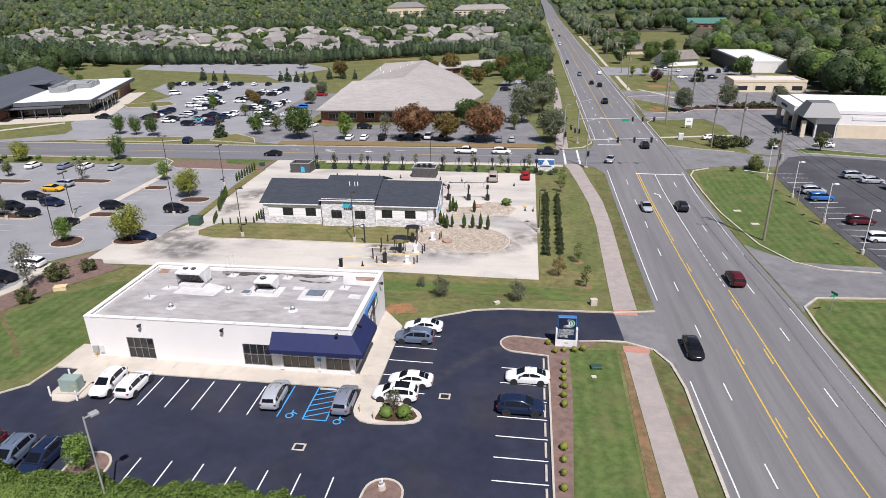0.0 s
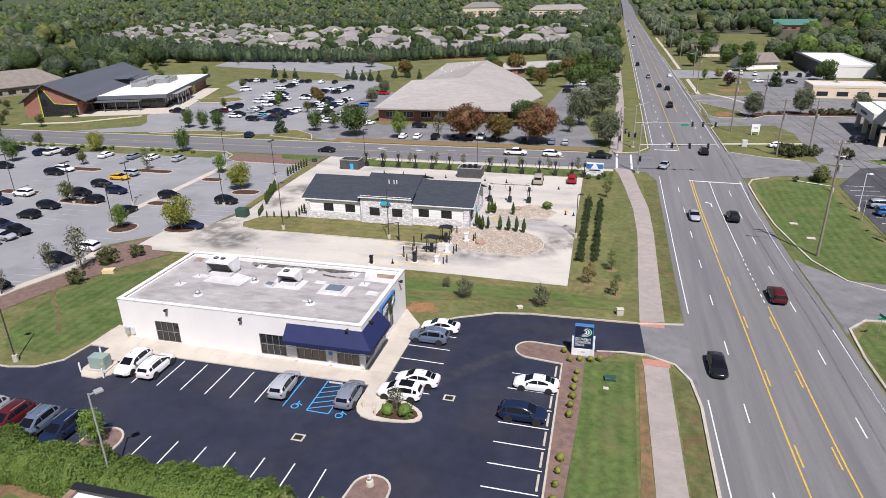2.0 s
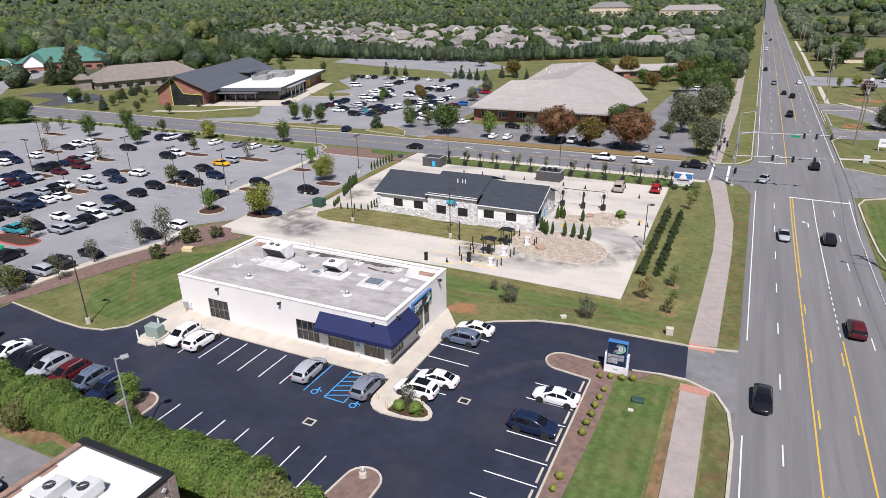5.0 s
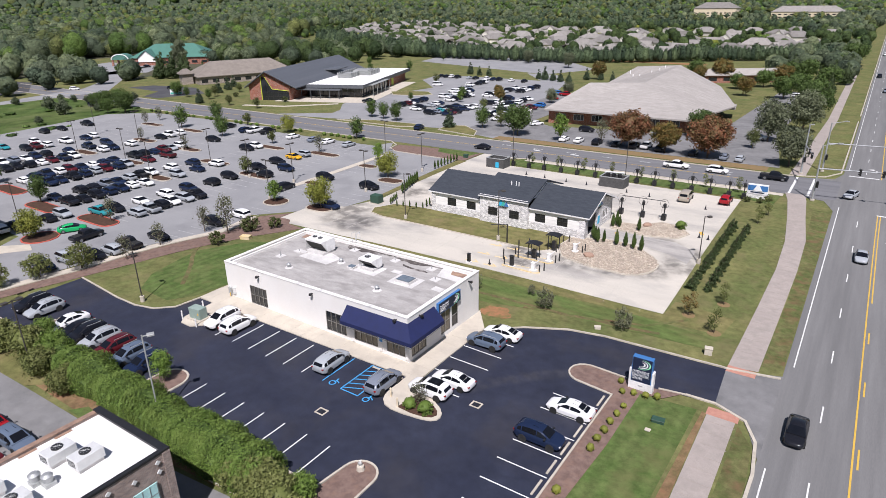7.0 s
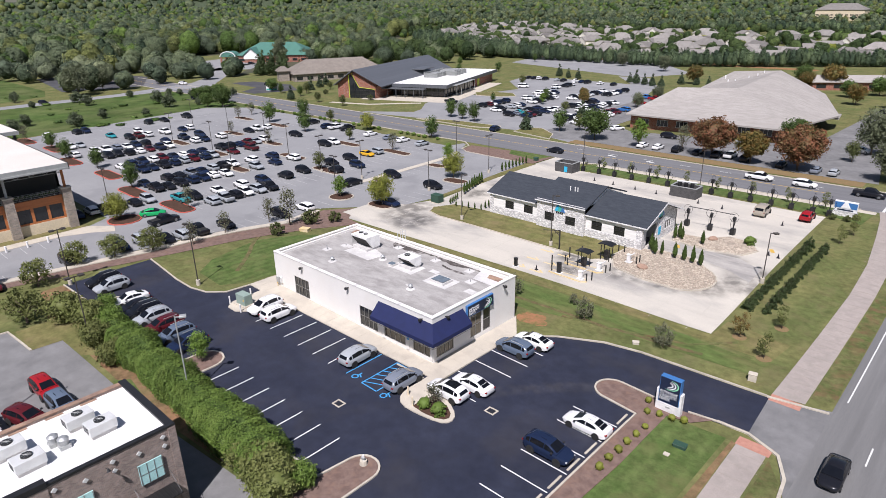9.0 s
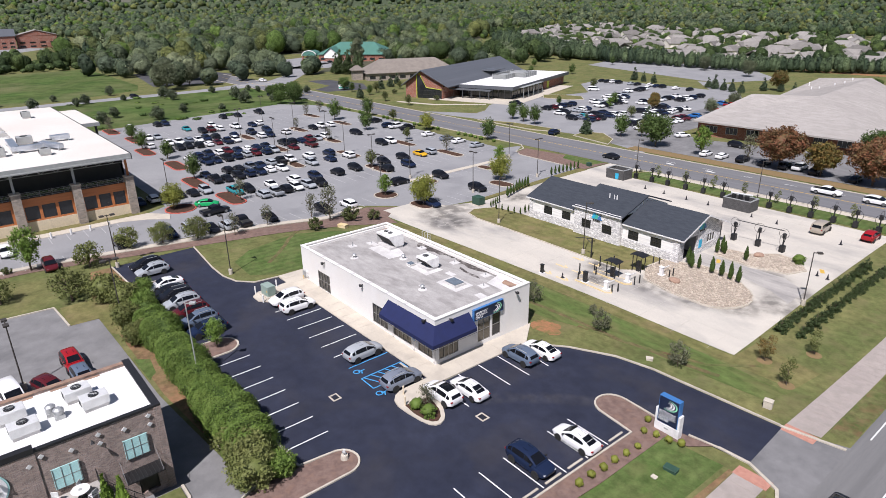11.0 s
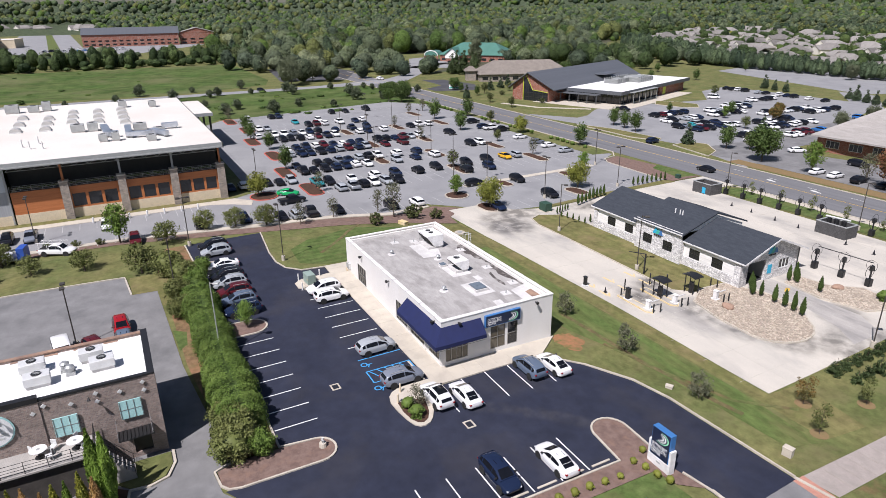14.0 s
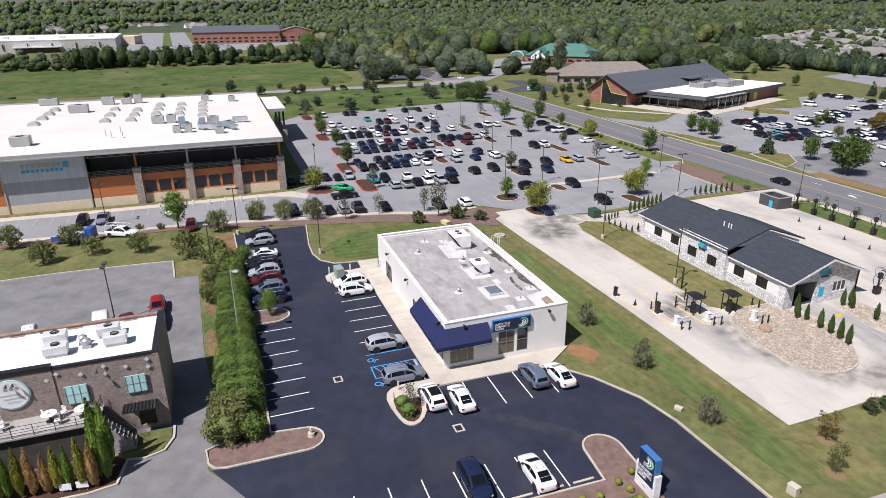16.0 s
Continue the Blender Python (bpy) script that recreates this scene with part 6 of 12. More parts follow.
    head = mesh_of("headlight", hb, "lamp_clear")
    zr = lo0 + (hi0 - lo0) * 0.80
    tb = rounded(box(bm_new(), x0 - 0.10, x0 + 0.14, w0 - 0.20, w0 + 0.012, zr - 0.05, zr + 0.07), 0.02, 1)
    tail = mesh_of("tail_light", tb, "lamp_red")
    gb = rounded(box(bm_new(), b["st"][-1][0] - 0.06, b["st"][-1][0] + 0.015, -0.38, 0.38, b["st"][-1][2] - 0.02, b["st"][-1][3] - 0.05), 0.015, 1)
    grille = mesh_of("grille", gb, "metal_black")
    mb = rounded(box(bm_new(), b["cab"][-1][0] - 0.50, b["cab"][-1][0] - 0.32, b["W"] - 0.06, b["W"] + 0.16, b["belt"] + 0.02, b["belt"] + 0.16), 0.03, 1)
    mirror = mesh_of("mirror", mb, "metal_black")
    arch = tube(bm_new(), (0, -0.03, r), (0, 0.03, r), r * 1.12, n=18)
    arch = mesh_of("wheel_arch", arch, "rubber")
    CAR_MESH[kind] = (body, wins, joined, tyre, rim, head, tail, grille, mirror, arch, bed_me)
    return CAR_MESH[kind]


CAR_KIND = {"sedan": "sedan", "suv": "sport utility car", "van": "van", "pickup": "pickup truck"}
PROTO = {}
PAINTED = {}


def painted(me, paint):
    key = (me.name, paint)
    if key not in PAINTED:
        c = me.copy()
        c.materials.clear()
        c.materials.append(MATS["car_" + paint])
        PAINTED[key] = c
    return PAINTED[key]


def car(kind, paint, x, y, turn, where="parked in a marked stall", near=False, group="", z=None, rails=False, top=""):
    key = (kind, paint, near, where, rails, top)
    m = pose(x, y, gz(x, y) + 0.05 if z is None else z, 0, 0, turn) @ Matrix.Diagonal((0.93, 0.95, 0.97, 1))
    if key in PROTO:
        return copy_thing(PROTO[key], m @ Matrix.Diagonal((1 / 0.93, 1 / 0.95, 1 / 0.97, 1)))
    body, wins, joined, tyre, rim, head, tail, grille, mirror, arch, bed = car_meshes(kind)
    name = {"sedan": "sedan", "suv": "suv", "van": "van", "pickup": "pickup_truck"}[kind]
    c = thing(name, "%s %s %s" % (paint, CAR_KIND[kind], where), "truck" if kind == "pickup" else "car", "cars " + where, m)
    b = BODIES[kind]
    part("body", painted(body, paint), "", c)
    if near:
        for xw in b["wb"]:
            for sy in (-1, 1):
                part("wheel_arch", arch, "", c, m=pose(xw, sy * b["W"], 0))
    if near:
        for n, w in wins:
            part(n, w, "", c)
    else:
        part("window_band", joined, "", c)
    for xw in b["wb"]:
        for s in (-1, 1):
            wm = pose(xw, s * (b["W"] - 0.10), b["wr"])
            t = part("tyre", tyre, "", c, m=wm)
            if near:
                part("rim", rim, "", t)
            else:
                t.data = wheel_mesh(kind)
                t.name = "wheel"
    lamps = ((head, "headlight"), (tail, "tail_light")) if near else ()
    for me_, n in lamps:
        part(n, me_, "", c)
        part(n, me_, "", c, m=Matrix.Diagonal((1, -1, 1, 1)))
    if near:
        part("grille", grille, "", c)
        part("mirror", mirror, "", c)
        part("mirror", mirror, "", c, m=Matrix.Diagonal((1, -1, 1, 1)))
    if bed:
        part("cargo_bed", bed, "", c)
    if rails:
        for s in (-1, 1):
            part("roof_rail", rounded(box(bm_new(), -1.6, 0.1, s * 0.60 - 0.018, s * 0.60 + 0.018, 1.67, 1.735), 0.01, 1), "metal_grey", c)
    if top:
        # a glass roof panel that follows the curve of the cab
        x0, x1 = -1.5, -0.02
        cab, half = b["cab"], 0.54
        bm = bm_new()
        rows_ = []
        for q in range(9):
            x = x0 + (x1 - x0) * q / 8
            i = max(k for k in range(len(cab) - 1) if cab[k][0] <= x)
            f = (x - cab[i][0]) / (cab[i + 1][0] - cab[i][0])
            z = cab[i][1] + f * (cab[i + 1][1] - cab[i][1])
            rows_.append([bm.verts.new((x, u, z + 0.042 - 0.022 * (u / 0.54) ** 2)) for u in (-half, -half / 2, 0, half / 2, half)])
        for p, q in zip(rows_[:-1], rows_[1:]):
            for k in range(4):
                bm.faces.new((p[k], q[k], q[k + 1], p[k + 1]))
        bmesh.ops.solidify(bm, geom=bm.faces[:], thickness=0.02)
        part("roof_panel", bm, "glass_dark", c, "dark glass roof panel")
    PROTO[key] = c
    return c


WHEELS = {}


def wheel_mesh(kind):
    if kind not in WHEELS:
        r = BODIES[kind]["wr"]
        bm = tube(bm_new(), (0, -0.11, 0), (0, 0.11, 0), r, n=12)
        me = mesh_of("wheel", bm, "rubber")
        me.materials.append(MATS["rim_alloy"])
        hub = bm_new()
        hub.from_mesh(me)
        for s in (-1, 1):
            tube(hub, (0, s * 0.105, 0), (0, s * 0.118, 0), r * 0.62, n=10)
        k = 0
        for f in hub.faces:
            if max(abs(v.co.y) for v in f.verts) > 0.1105:
                f.material_index = 1
        hub.to_mesh(me)
        hub.free()
        WHEELS[kind] = me
    return WHEELS[kind]


# beside the medical building
for k, p, x, y, a, r in (("suv", "white", -40.1, 47.3, 272, False), ("suv", "white", -37.5, 47.5, 90, True), ("suv", "silver", -23.2, 47.8, 92, False), ("suv", "grey", -16.4, 47.9, 90, True),
                         ("suv", "white", -11.9, 49.5, 181, "black"), ("sedan", "white", -10.9, 52.1, 180, False), ("suv", "slate", -12.0, 60.4, 180, True), ("sedan", "white", -11.4, 63.1, 181, False),
                         ("sedan", "white", 0.6, 54.3, 180, False), ("suv", "navy", 0.0, 49.1, 0, False)):
    car(k, p, x, y, a, near=True, rails=r is True, top=r if isinstance(r, str) else "")
for k, p, x in (("suv", "navy", -38.9), ("suv", "slate", -41.7), ("suv", "maroon", -44.6), ("suv", "silver", -47.5), ("suv", "black", -50.0), ("sedan", "black", -51.9), ("sedan", "white", -54.5), ("suv", "silver", -60.2), ("suv", "black", -63.0)):
    car(k, p, x, 36.7 if x > -53 else 37.0, 268 + random.uniform(-2, 4), near=True, rails=(k == "suv"))
# beside the brick building
for k, p, x, y, a in (("suv", "red", -41.1, 23.3, 3), ("suv", "slate", -37.2, 23.5, 3), ("suv", "maroon", -37.3, 20.6, 20), ("van", "white", -37.9, 17.4, 8), ("suv", "white", -38, 10, 10)):
    car(k, p, x, y, a, "beside the brick building", near=True)
# car wash yard
car("van", "tan", -7.2, 125.8, 92, "at a vacuum bay", near=True)
car("suv", "red", -0.6, 127.8, 91, "at a vacuum bay", near=True)
# waiting at the junction and on the road
for k, p, x, y, a in (("pickup", "white", -15.2, 149.4, 0), ("suv", "white", -6.6, 149.4, 0), ("pickup", "black", 4.4, 149.6, 0), ("sedan", "black", -62, 144.3, 180)):
    car(k, p, x, y, a, "on the side street")
for k, p, x, y, a in (("suv", "black", 27.7, 113.5, 90), ("sedan", "silver", 21.3, 112.2, 270), ("suv", "maroon", 28.0, 81.5, 90), ("sedan", "black", 18.4, 62.5, 270), ("sedan", "silver", 18.2, 143.6, 255), ("suv", "black", 28.0, 158, 90),
                      ("pickup", "black", 25.0, 224, 90), ("suv", "black", 26.9, 264, 90), ("sedan", "black", 24.4, 272, 90), ("suv", "grey", 21.4, 300, 270), ("sedan", "white", 30.6, 305, 90), ("suv", "black", 18.2, 350, 270), ("sedan", "black", 21.4, 560, 270), ("sedan", "maroon", 18, 640, 270), ("van", "white", 18.5, 470, 270)):
    car(k, p, x, y, a, "driving on the main road", z=gz(x, y) + 0.035)

# big car park: one row a line: x, first y, step, and a letter a stall (k black, n navy, w white, s silver, g grey, m maroon, t teal, y yellow, r red, b blue, . empty)
CODE = {"k": "black", "n": "navy", "w": "white", "s": "silver", "g": "grey", "m": "maroon", "t": "teal", "y": "yellow", "r": "red", "b": "blue", "e": "green"}
PARKED = ((-73.0, 50.2, 2.62, "ksk.k...k.w.."), (-95.7, 63.9, 2.62, "tk.w.w.n.k.k"), (-90.0, 67.0, 2.62, "sskwsk"), (-107.3, 64.0, 2.62, "kkknnww..s.n.w"), (-113.2, 64.1, 2.62, "n.kkgnskw.w.n"), (-125.6, 66.0, 2.62, "snnknsmns.m.m."), (-132.3, 66.8, 2.6, "wnnwmnwnn.kknmsw"),
          (-146.2, 66.6, 2.6, "kkkkwmnw..wn.w"), (-154.0, 63.7, 2.65, "w.wwgwnk.n.n.n"), (-166.0, 67.0, 2.62, "ws....kmw.w.nw"), (-173.0, 80.3, 2.62, "t..w"), (-187.0, 67.6, 2.7, "w..kn......k.k..k"), (-96.4, 101.2, 2.85, "k.k.ys"), (-90.2, 97.8, 3.1, "k.n"), (-113.8, 112.8, 3.0, "kw"), (-147.8, 110.2, 3.1, "kww"),
          (-101.5, 46.5, 2.6, "nwnkks"))
for x, y0, step, row in PARKED:
    for k, ch in enumerate(row):
        if ch != ".":
            kind = random.choice(("suv", "suv", "sedan", "sedan", "suv", "pickup")) if ch != "e" else "sedan"
            car(kind, CODE[ch], x + random.uniform(-0.5, 0.5), y0 + step * k + random.uniform(-0.15, 0.15), random.choice((0, 180)) + random.uniform(-2, 2), "parked in the large car park")
for k, p, x, y, a in (("pickup", "black", -84.8, 55.3, 95), ("sedan", "green", -91.5, 56.2, 60), ("suv", "black", -79, 93.4, 90), ("suv", "black", -63.5, 101.7, 0), ("suv", "black", -77.0, 103.0, 0), ("sedan", "navy", -62.0, 88.4, 0), ("suv", "black", -131, 115.4, 10), ("suv", "navy", -133.6, 128.8, 90), ("sedan", "grey", -106.6, 129.6, 90),
                      ("sedan", "white", -101.3, 129.6, 90), ("pickup", "white", -130.8, 129.9, 90), ("pickup", "black", -126.5, 130.8, 90), ("sedan", "white", -114.7, 129.6, 90), ("suv", "black", -143.3, 130.7, 90), ("sedan", "silver", -94, 129.6, 90),
                      ("suv", "black", -76.5, 37, 0), ("suv", "silver", -75.5, 47.5, 0), ("suv", "black", -86.4, 7.8, 0), ("pickup", "grey", -86.2, 11.2, 0), ("suv", "white", -87, 22.6, 0), ("suv", "maroon", -73.4, 26.6, 0), ("suv", "navy", -75.6, 44.2, 0)):
    car(k, p, x, y, a, "in the large car park")

for k, p_, x, y in LATE:
    car(k, p_, x, y, random.choice((80, 260)), "before the white store")

# ---- roofs ----
def gable(bm, x0, x1, y0, y1, ze, zr, axis="x", thick=0.22, hip=0.0, ridge=None):
    """A pitched roof slab over a rectangle: ridge along axis, ends hipped by hip metres."""
    c = ridge if ridge is not None else ((y0 + y1) / 2 if axis == "x" else (x0 + x1) / 2)
    if axis == "x":
        up = [(x0 + hip, c, zr), (x1 - hip, c, zr)]
        base = [(x0, y0, ze), (x1, y0, ze), (x1, y1, ze), (x0, y1, ze)]
        idx = ((0, 1, 5, 4), (2, 3, 4, 5), (1, 2, 5), (3, 0, 4))
    else:
        up = [(c, y0 + hip, zr), (c, y1 - hip, zr)]
        base = [(x0, y0, ze), (x1, y0, ze), (x1, y1, ze), (x0, y1, ze)]
        idx = ((1, 2, 5, 4), (3, 0, 4, 5), (0, 1, 4), (2, 3, 5))
    pts = base + up
    lo, hi = [bm.verts.new((x, y, z - thick)) for x, y, z in pts], [bm.verts.new(p) for p in pts]
    for f in idx:
        if len(f) == 4 or hip > 0:
            bm.faces.new([hi[i] for i in f])
            bm.faces.new([lo[i] for i in f[::-1]])
    if hip > 0:
        rim = ((0, 1), (1, 2), (2, 3), (3, 0))
    else:
        rim = ((0, 1), (1, 5), (5, 2), (2, 3), (3, 4), (4, 0)) if axis == "x" else ((1, 2), (2, 5), (5, 3), (3, 0), (0, 4), (4, 1))
    for a, b in rim:
        bm.faces.new((lo[a], lo[b], hi[b], hi[a]))
    return bm


def gable_end(bm, along, u0, u1, w0, w1, z0, ze, zr, c=None):
    """The pentagon wall under a gable."""
    c = (u0 + u1) / 2 if c is None else c
    pr = [(u0, z0), (u1, z0), (u1, ze), (c, zr), (u0, ze)]
    a = [bm.verts.new((u, w0, z) if along == "x" else (w0, u, z)) for u, z in pr]
    b = [bm.verts.new((u, w1, z) if along == "x" else (w1, u, z)) for u, z in pr]
    bm.faces.new(a), bm.faces.new(b[::-1])
    for i in range(5):
        bm.faces.new((a[i], a[(i + 1) % 5], b[(i + 1) % 5], b[i]))
    return bm


# ---- car wash ----
GW = -0.85
wash = thing("car_wash", "white and grey stone car wash with dark shingle gable roofs", "building")
WX0, WX1, WX2, WX3, WY0, WY1 = -44.2, -33.9, -24.9, -15.3, 96.6, 108.6
wins = [(-41.0, -39.2), (-37.0, -35.2), (-32.3, -30.5), (-28.3, -26.5), (-23.9, -22.1), (-20.0, -18.2)]
part("wall", wall_x(bm_new(), WX0, WX1, WY0, WY0 + 0.3, GW + 1.0, 2.5, [(a, b, 0.35, 1.75) for a, b in wins[:2]]), "siding_white", wash, "white lap-sided wall")
part("wall", wall_x(bm_new(), WX2, WX3 - 0.9, WY0, WY0 + 0.3, GW + 1.0, 2.5, [(a, b, 0.35, 1.75) for a, b in wins[4:]]), "siding_white", wash, "white lap-sided wall")
part("wall", wall_x(bm_new(), WX1, WX2, WY0 - 0.7, WY0 - 0.4, -2.0, 3.7, [(a, b, 0.3, 1.75) for a, b in wins[2:4]]), "stone_veneer", wash, "pale grey ledgestone wall")
part("stone_base", box(bm_new(), WX0, WX1, WY0 - 0.12, WY0 + 0.3, -2.0, GW + 1.0), "stone_veneer", wash)
part("stone_base", box(bm_new(), WX2, WX3 - 0.9, WY0 - 0.12, WY0 + 0.3, -2.0, GW + 1.0), "stone_veneer", wash)
part("stone_pier", box(bm_new(), WX3 - 0.9, WX3 + 0.08, WY0 - 0.15, WY0 + 0.9, -2.0, 2.4), "stone_veneer", wash)
part("stone_pier", box(bm_new(), WX0 - 0.1, WX0 + 0.7, WY0 - 0.15, WY0 - 0.125, -2.0, 2.4), "stone_veneer", wash)
for x in (WX1, WX2 - 0.4):
    part("wall", box(bm_new(), x, x + 0.4, WY0 - 0.4, WY0 + 4.0, -2.0, 3.7), "stone_veneer", wash)
part("wall", box(bm_new(), WX0, WX3, WY1 - 0.3, WY1, -2.0, 2.5), "siding_white", wash)
part("wall", gable_end(bm_new(), "y", WY0 + 0.3, WY1 - 0.3, WX0, WX0 + 0.3, -2.0, 2.6, 4.9), "siding_white", wash)
# east gable with the bay's opening
bm = wall_y(bm_new(), WY0 + 0.9, WY1, WX3 - 0.3, WX3, -2.0, 2.5, [(98.0, 101.6, -2.0, 2.05), (102.1, 102.9, -0.2, 1.1), (104.4, 106.6, 0.1, 1.5)])
part("wall", bm, "stone_veneer", wash, "pale grey ledgestone gable wall")
bm = bm_new()
a = [bm.verts.new((WX3 - 0.3, y, z)) for y, z in ((WY0, 2.5), (WY1, 2.5), (102.6, 4.95))]
b = [bm.verts.new((WX3, y, z)) for y, z in ((WY0, 2.5), (WY1, 2.5), (102.6, 4.95))]
bm.faces.new(a), bm.faces.new(b[::-1])
for i in range(3):
    bm.faces.new((a[i], a[(i + 1) % 3], b[(i + 1) % 3], b[i]))
part("gable", bm, "stone_veneer", wash)
glazing(wash, "y", 104.4, 106.6, WX3 - 0.1, 0.1, 1.5, 3, 1, "trim_white", "glass_dark")
part("notice", box(bm_new(), WX3 + 0.003, WX3 + 0.05, 102.1, 102.9, -0.2, 1.1), "sign_cyan", wash, "blue tariff board beside the bay")
part("bay_lining", box(bm_new(), WX0 + 0.5, WX3 - 0.4, 101.9, 102.0, -0.9, 2.4), "metal_grey", wash)
part("bay_floor", box(bm_new(), WX0 + 0.4, WX3 - 0.35, WY0 + 0.4, WY1 - 0.4, -1.6, -1.0), "asphalt_dark", wash)
for a, b in wins:
    y = WY0 + 0.08 if not (WX1 < a < WX2) else WY0 - 0.62
    glazing(wash, "x", a, b, y, 0.35, 1.75, 2, 2, "frame_dark", "glass_dark", bar=0.06)
part("roof", gable(bm_new(), WX0 - 0.7, WX1 + 0.1, WY0 - 0.34, WY1 + 0.6, 2.6, 5.1, "x"), "shingle_dark", wash, "charcoal shingle roof")
part("roof", gable(bm_new(), WX2 - 0.1, WX3 + 0.8, WY0 - 0.34, WY1 + 0.6, 2.6, 5.1, "x"), "shingle_dark", wash, "charcoal shingle roof")
part("roof", gable(bm_new(), WX1 - 0.25, WX2 + 0.25, WY0 - 0.98, WY1 + 0.8, 3.55, 5.9, "x"), "shingle_dark", wash, "charcoal shingle roof")
for x in (WX1 + 0.0, WX2 - 0.3):
    part("wall", gable_end(bm_new(), "y", WY0 - 0.5, WY1, x, x + 0.3, 2.4, 3.3, 5.6), "siding_white", wash)
for x0, x1, y, z in ((WX0 - 0.7, WX1, WY0 - 0.34, 2.45), (WX2, WX3 + 0.8, WY0 - 0.34, 2.45), (WX1 - 0.25, WX2 + 0.25, WY0 - 0.98, 3.47)):
    part("gutter", box(bm_new(), x0, x1, y - 0.1, y - 0.004, z - 0.06, z + 0.1), "trim_white", wash)
for s, y1 in ((1, WY0 - 0.34), (-1, WY1 + 0.6)):
    bm = bm_new()
    p = [(WX3 + 0.805, y1, 2.33), (WX3 + 0.805, 102.73, 4.85), (WX3 + 0.805, 102.73, 5.1), (WX3 + 0.805, y1, 2.6)]
    a, b = [bm.verts.new(q) for q in p], [bm.verts.new((q[0] + 0.05, q[1], q[2])) for q in p]
    bm.faces.new(a), bm.faces.new(b[::-1])
    for i in range(4):
        bm.faces.new((a[i], a[(i + 1) % 4], b[(i + 1) % 4], b[i]))
    part("bargeboard", bm, "trim_white", wash)
for x in (-27.9, -27.0, -26.5):
    part("vent_pipe", tube(bm_new(), (x - 2, 99.6, 4.4), (x - 2, 99.6, 5.6), 0.09, n=8), "trim_white", wash)
for along, u, w, z in (("x", -29.4, WY0 - 0.72, 2.75), ("y", 102.6, WX3 + 0.02, 3.3)):
    em = thing("mountain_emblem", "blue and green three-peaked emblem fixed to the wall", "sign", "emblems")
    for k, mtl in enumerate(("sign_cyan", "sign_teal", "sign_blue")):
        pr = [(-1.0 + 0.55 * k, -0.5), (-0.1 + 0.55 * k, -0.5), (0.0 + 0.45 * k - 0.3, 0.75 - 0.25 * k), (-0.5 + 0.5 * k, 0.6 - 0.2 * k)]
        bm = bm_new()
        d = 0.06 + 0.02 * k
        q = [((u + p, w, z + r), (u + p, w - d, z + r)) if along == "x" else ((w, u + p, z + r), (w + d, u + p, z + r)) for p, r in pr]
        a, b = [bm.verts.new(t[0]) for t in q], [bm.verts.new(t[1]) for t in q]
        bm.faces.new(a), bm.faces.new(b[::-1])
        for i in range(4):
            bm.faces.new((a[i], a[(i + 1) % 4], b[(i + 1) % 4], b[i]))
        part("peak", bm, mtl, em)
    for k in range(4):
        uu = u - 0.7 + 0.36 * k
        part("letter_bar", box(bm_new(), uu, uu + 0.26, w - 0.06, w - 0.003, z - 0.85, z - 0.62) if along == "x" else box(bm_new(), w + 0.003, w + 0.06, uu, uu + 0.26, z - 0.85, z - 0.62), "metal_black", em)

# enclosures on the vacuum side
for x0, x1, y0, y1, h, lab in ((-51.6, -47.2, 128.4, 131.6, 2.2, "charcoal block bin enclosure with a blue door sign"), (-24.2, -19.2, 126.2, 129.4, 2.1, "charcoal block enclosure holding vacuum machinery")):
    e = thing("block_enclosure", lab, "enclosure")
    z = gz(x0, y0) - 0.1
    for a in ((x0, x1, y0, y0 + 0.2), (x0, x1, y1 - 0.2, y1), (x0, x0 + 0.2, y0 + 0.2, y1 - 0.2), (x1 - 0.2, x1, y0 + 0.2, y1 - 0.2)):
        part("wall", box(bm_new(), *a, z, z + h), "block_charcoal", e)
    bm = bm_new()
    for a in ((x0 - 0.04, x1 + 0.04, y0 - 0.04, y0 + 0.24), (x0 - 0.04, x1 + 0.04, y1 - 0.24, y1 + 0.04), (x0 - 0.04, x0 + 0.24, y0 + 0.24, y1 - 0.24), (x1 - 0.24, x1 + 0.04, y0 + 0.24, y1 - 0.24)):
        box(bm, *a, z + h, z + h + 0.1)
    part("coping", bm, "metal_grey", e)
    if x0 < -40:
        part("door_sign", box(bm_new(), x0 + 2.4, x0 + 3.2, y0 - 0.06, y0 - 0.01, z + 0.3, z + 1.5), "sign_cyan", e, "blue and white door sign")
    else:
        for k in range(3):
            part("vacuum_motor", tube(bm_new(), (x0 + 1.2 + 1.2 * k, y0 + 1.5, z), (x0 + 1.2 + 1.2 * k, y0 + 1.5, z + 2.7), 0.42, 0.36, 12), "metal_black", e)
        part("duct", tube(bm_new(), (x0 + 0.7, y0 + 1.2, z + 2.9), (x1 - 0.6, y0 + 1.8, z + 2.9), 0.16, n=8), "metal_light", e)


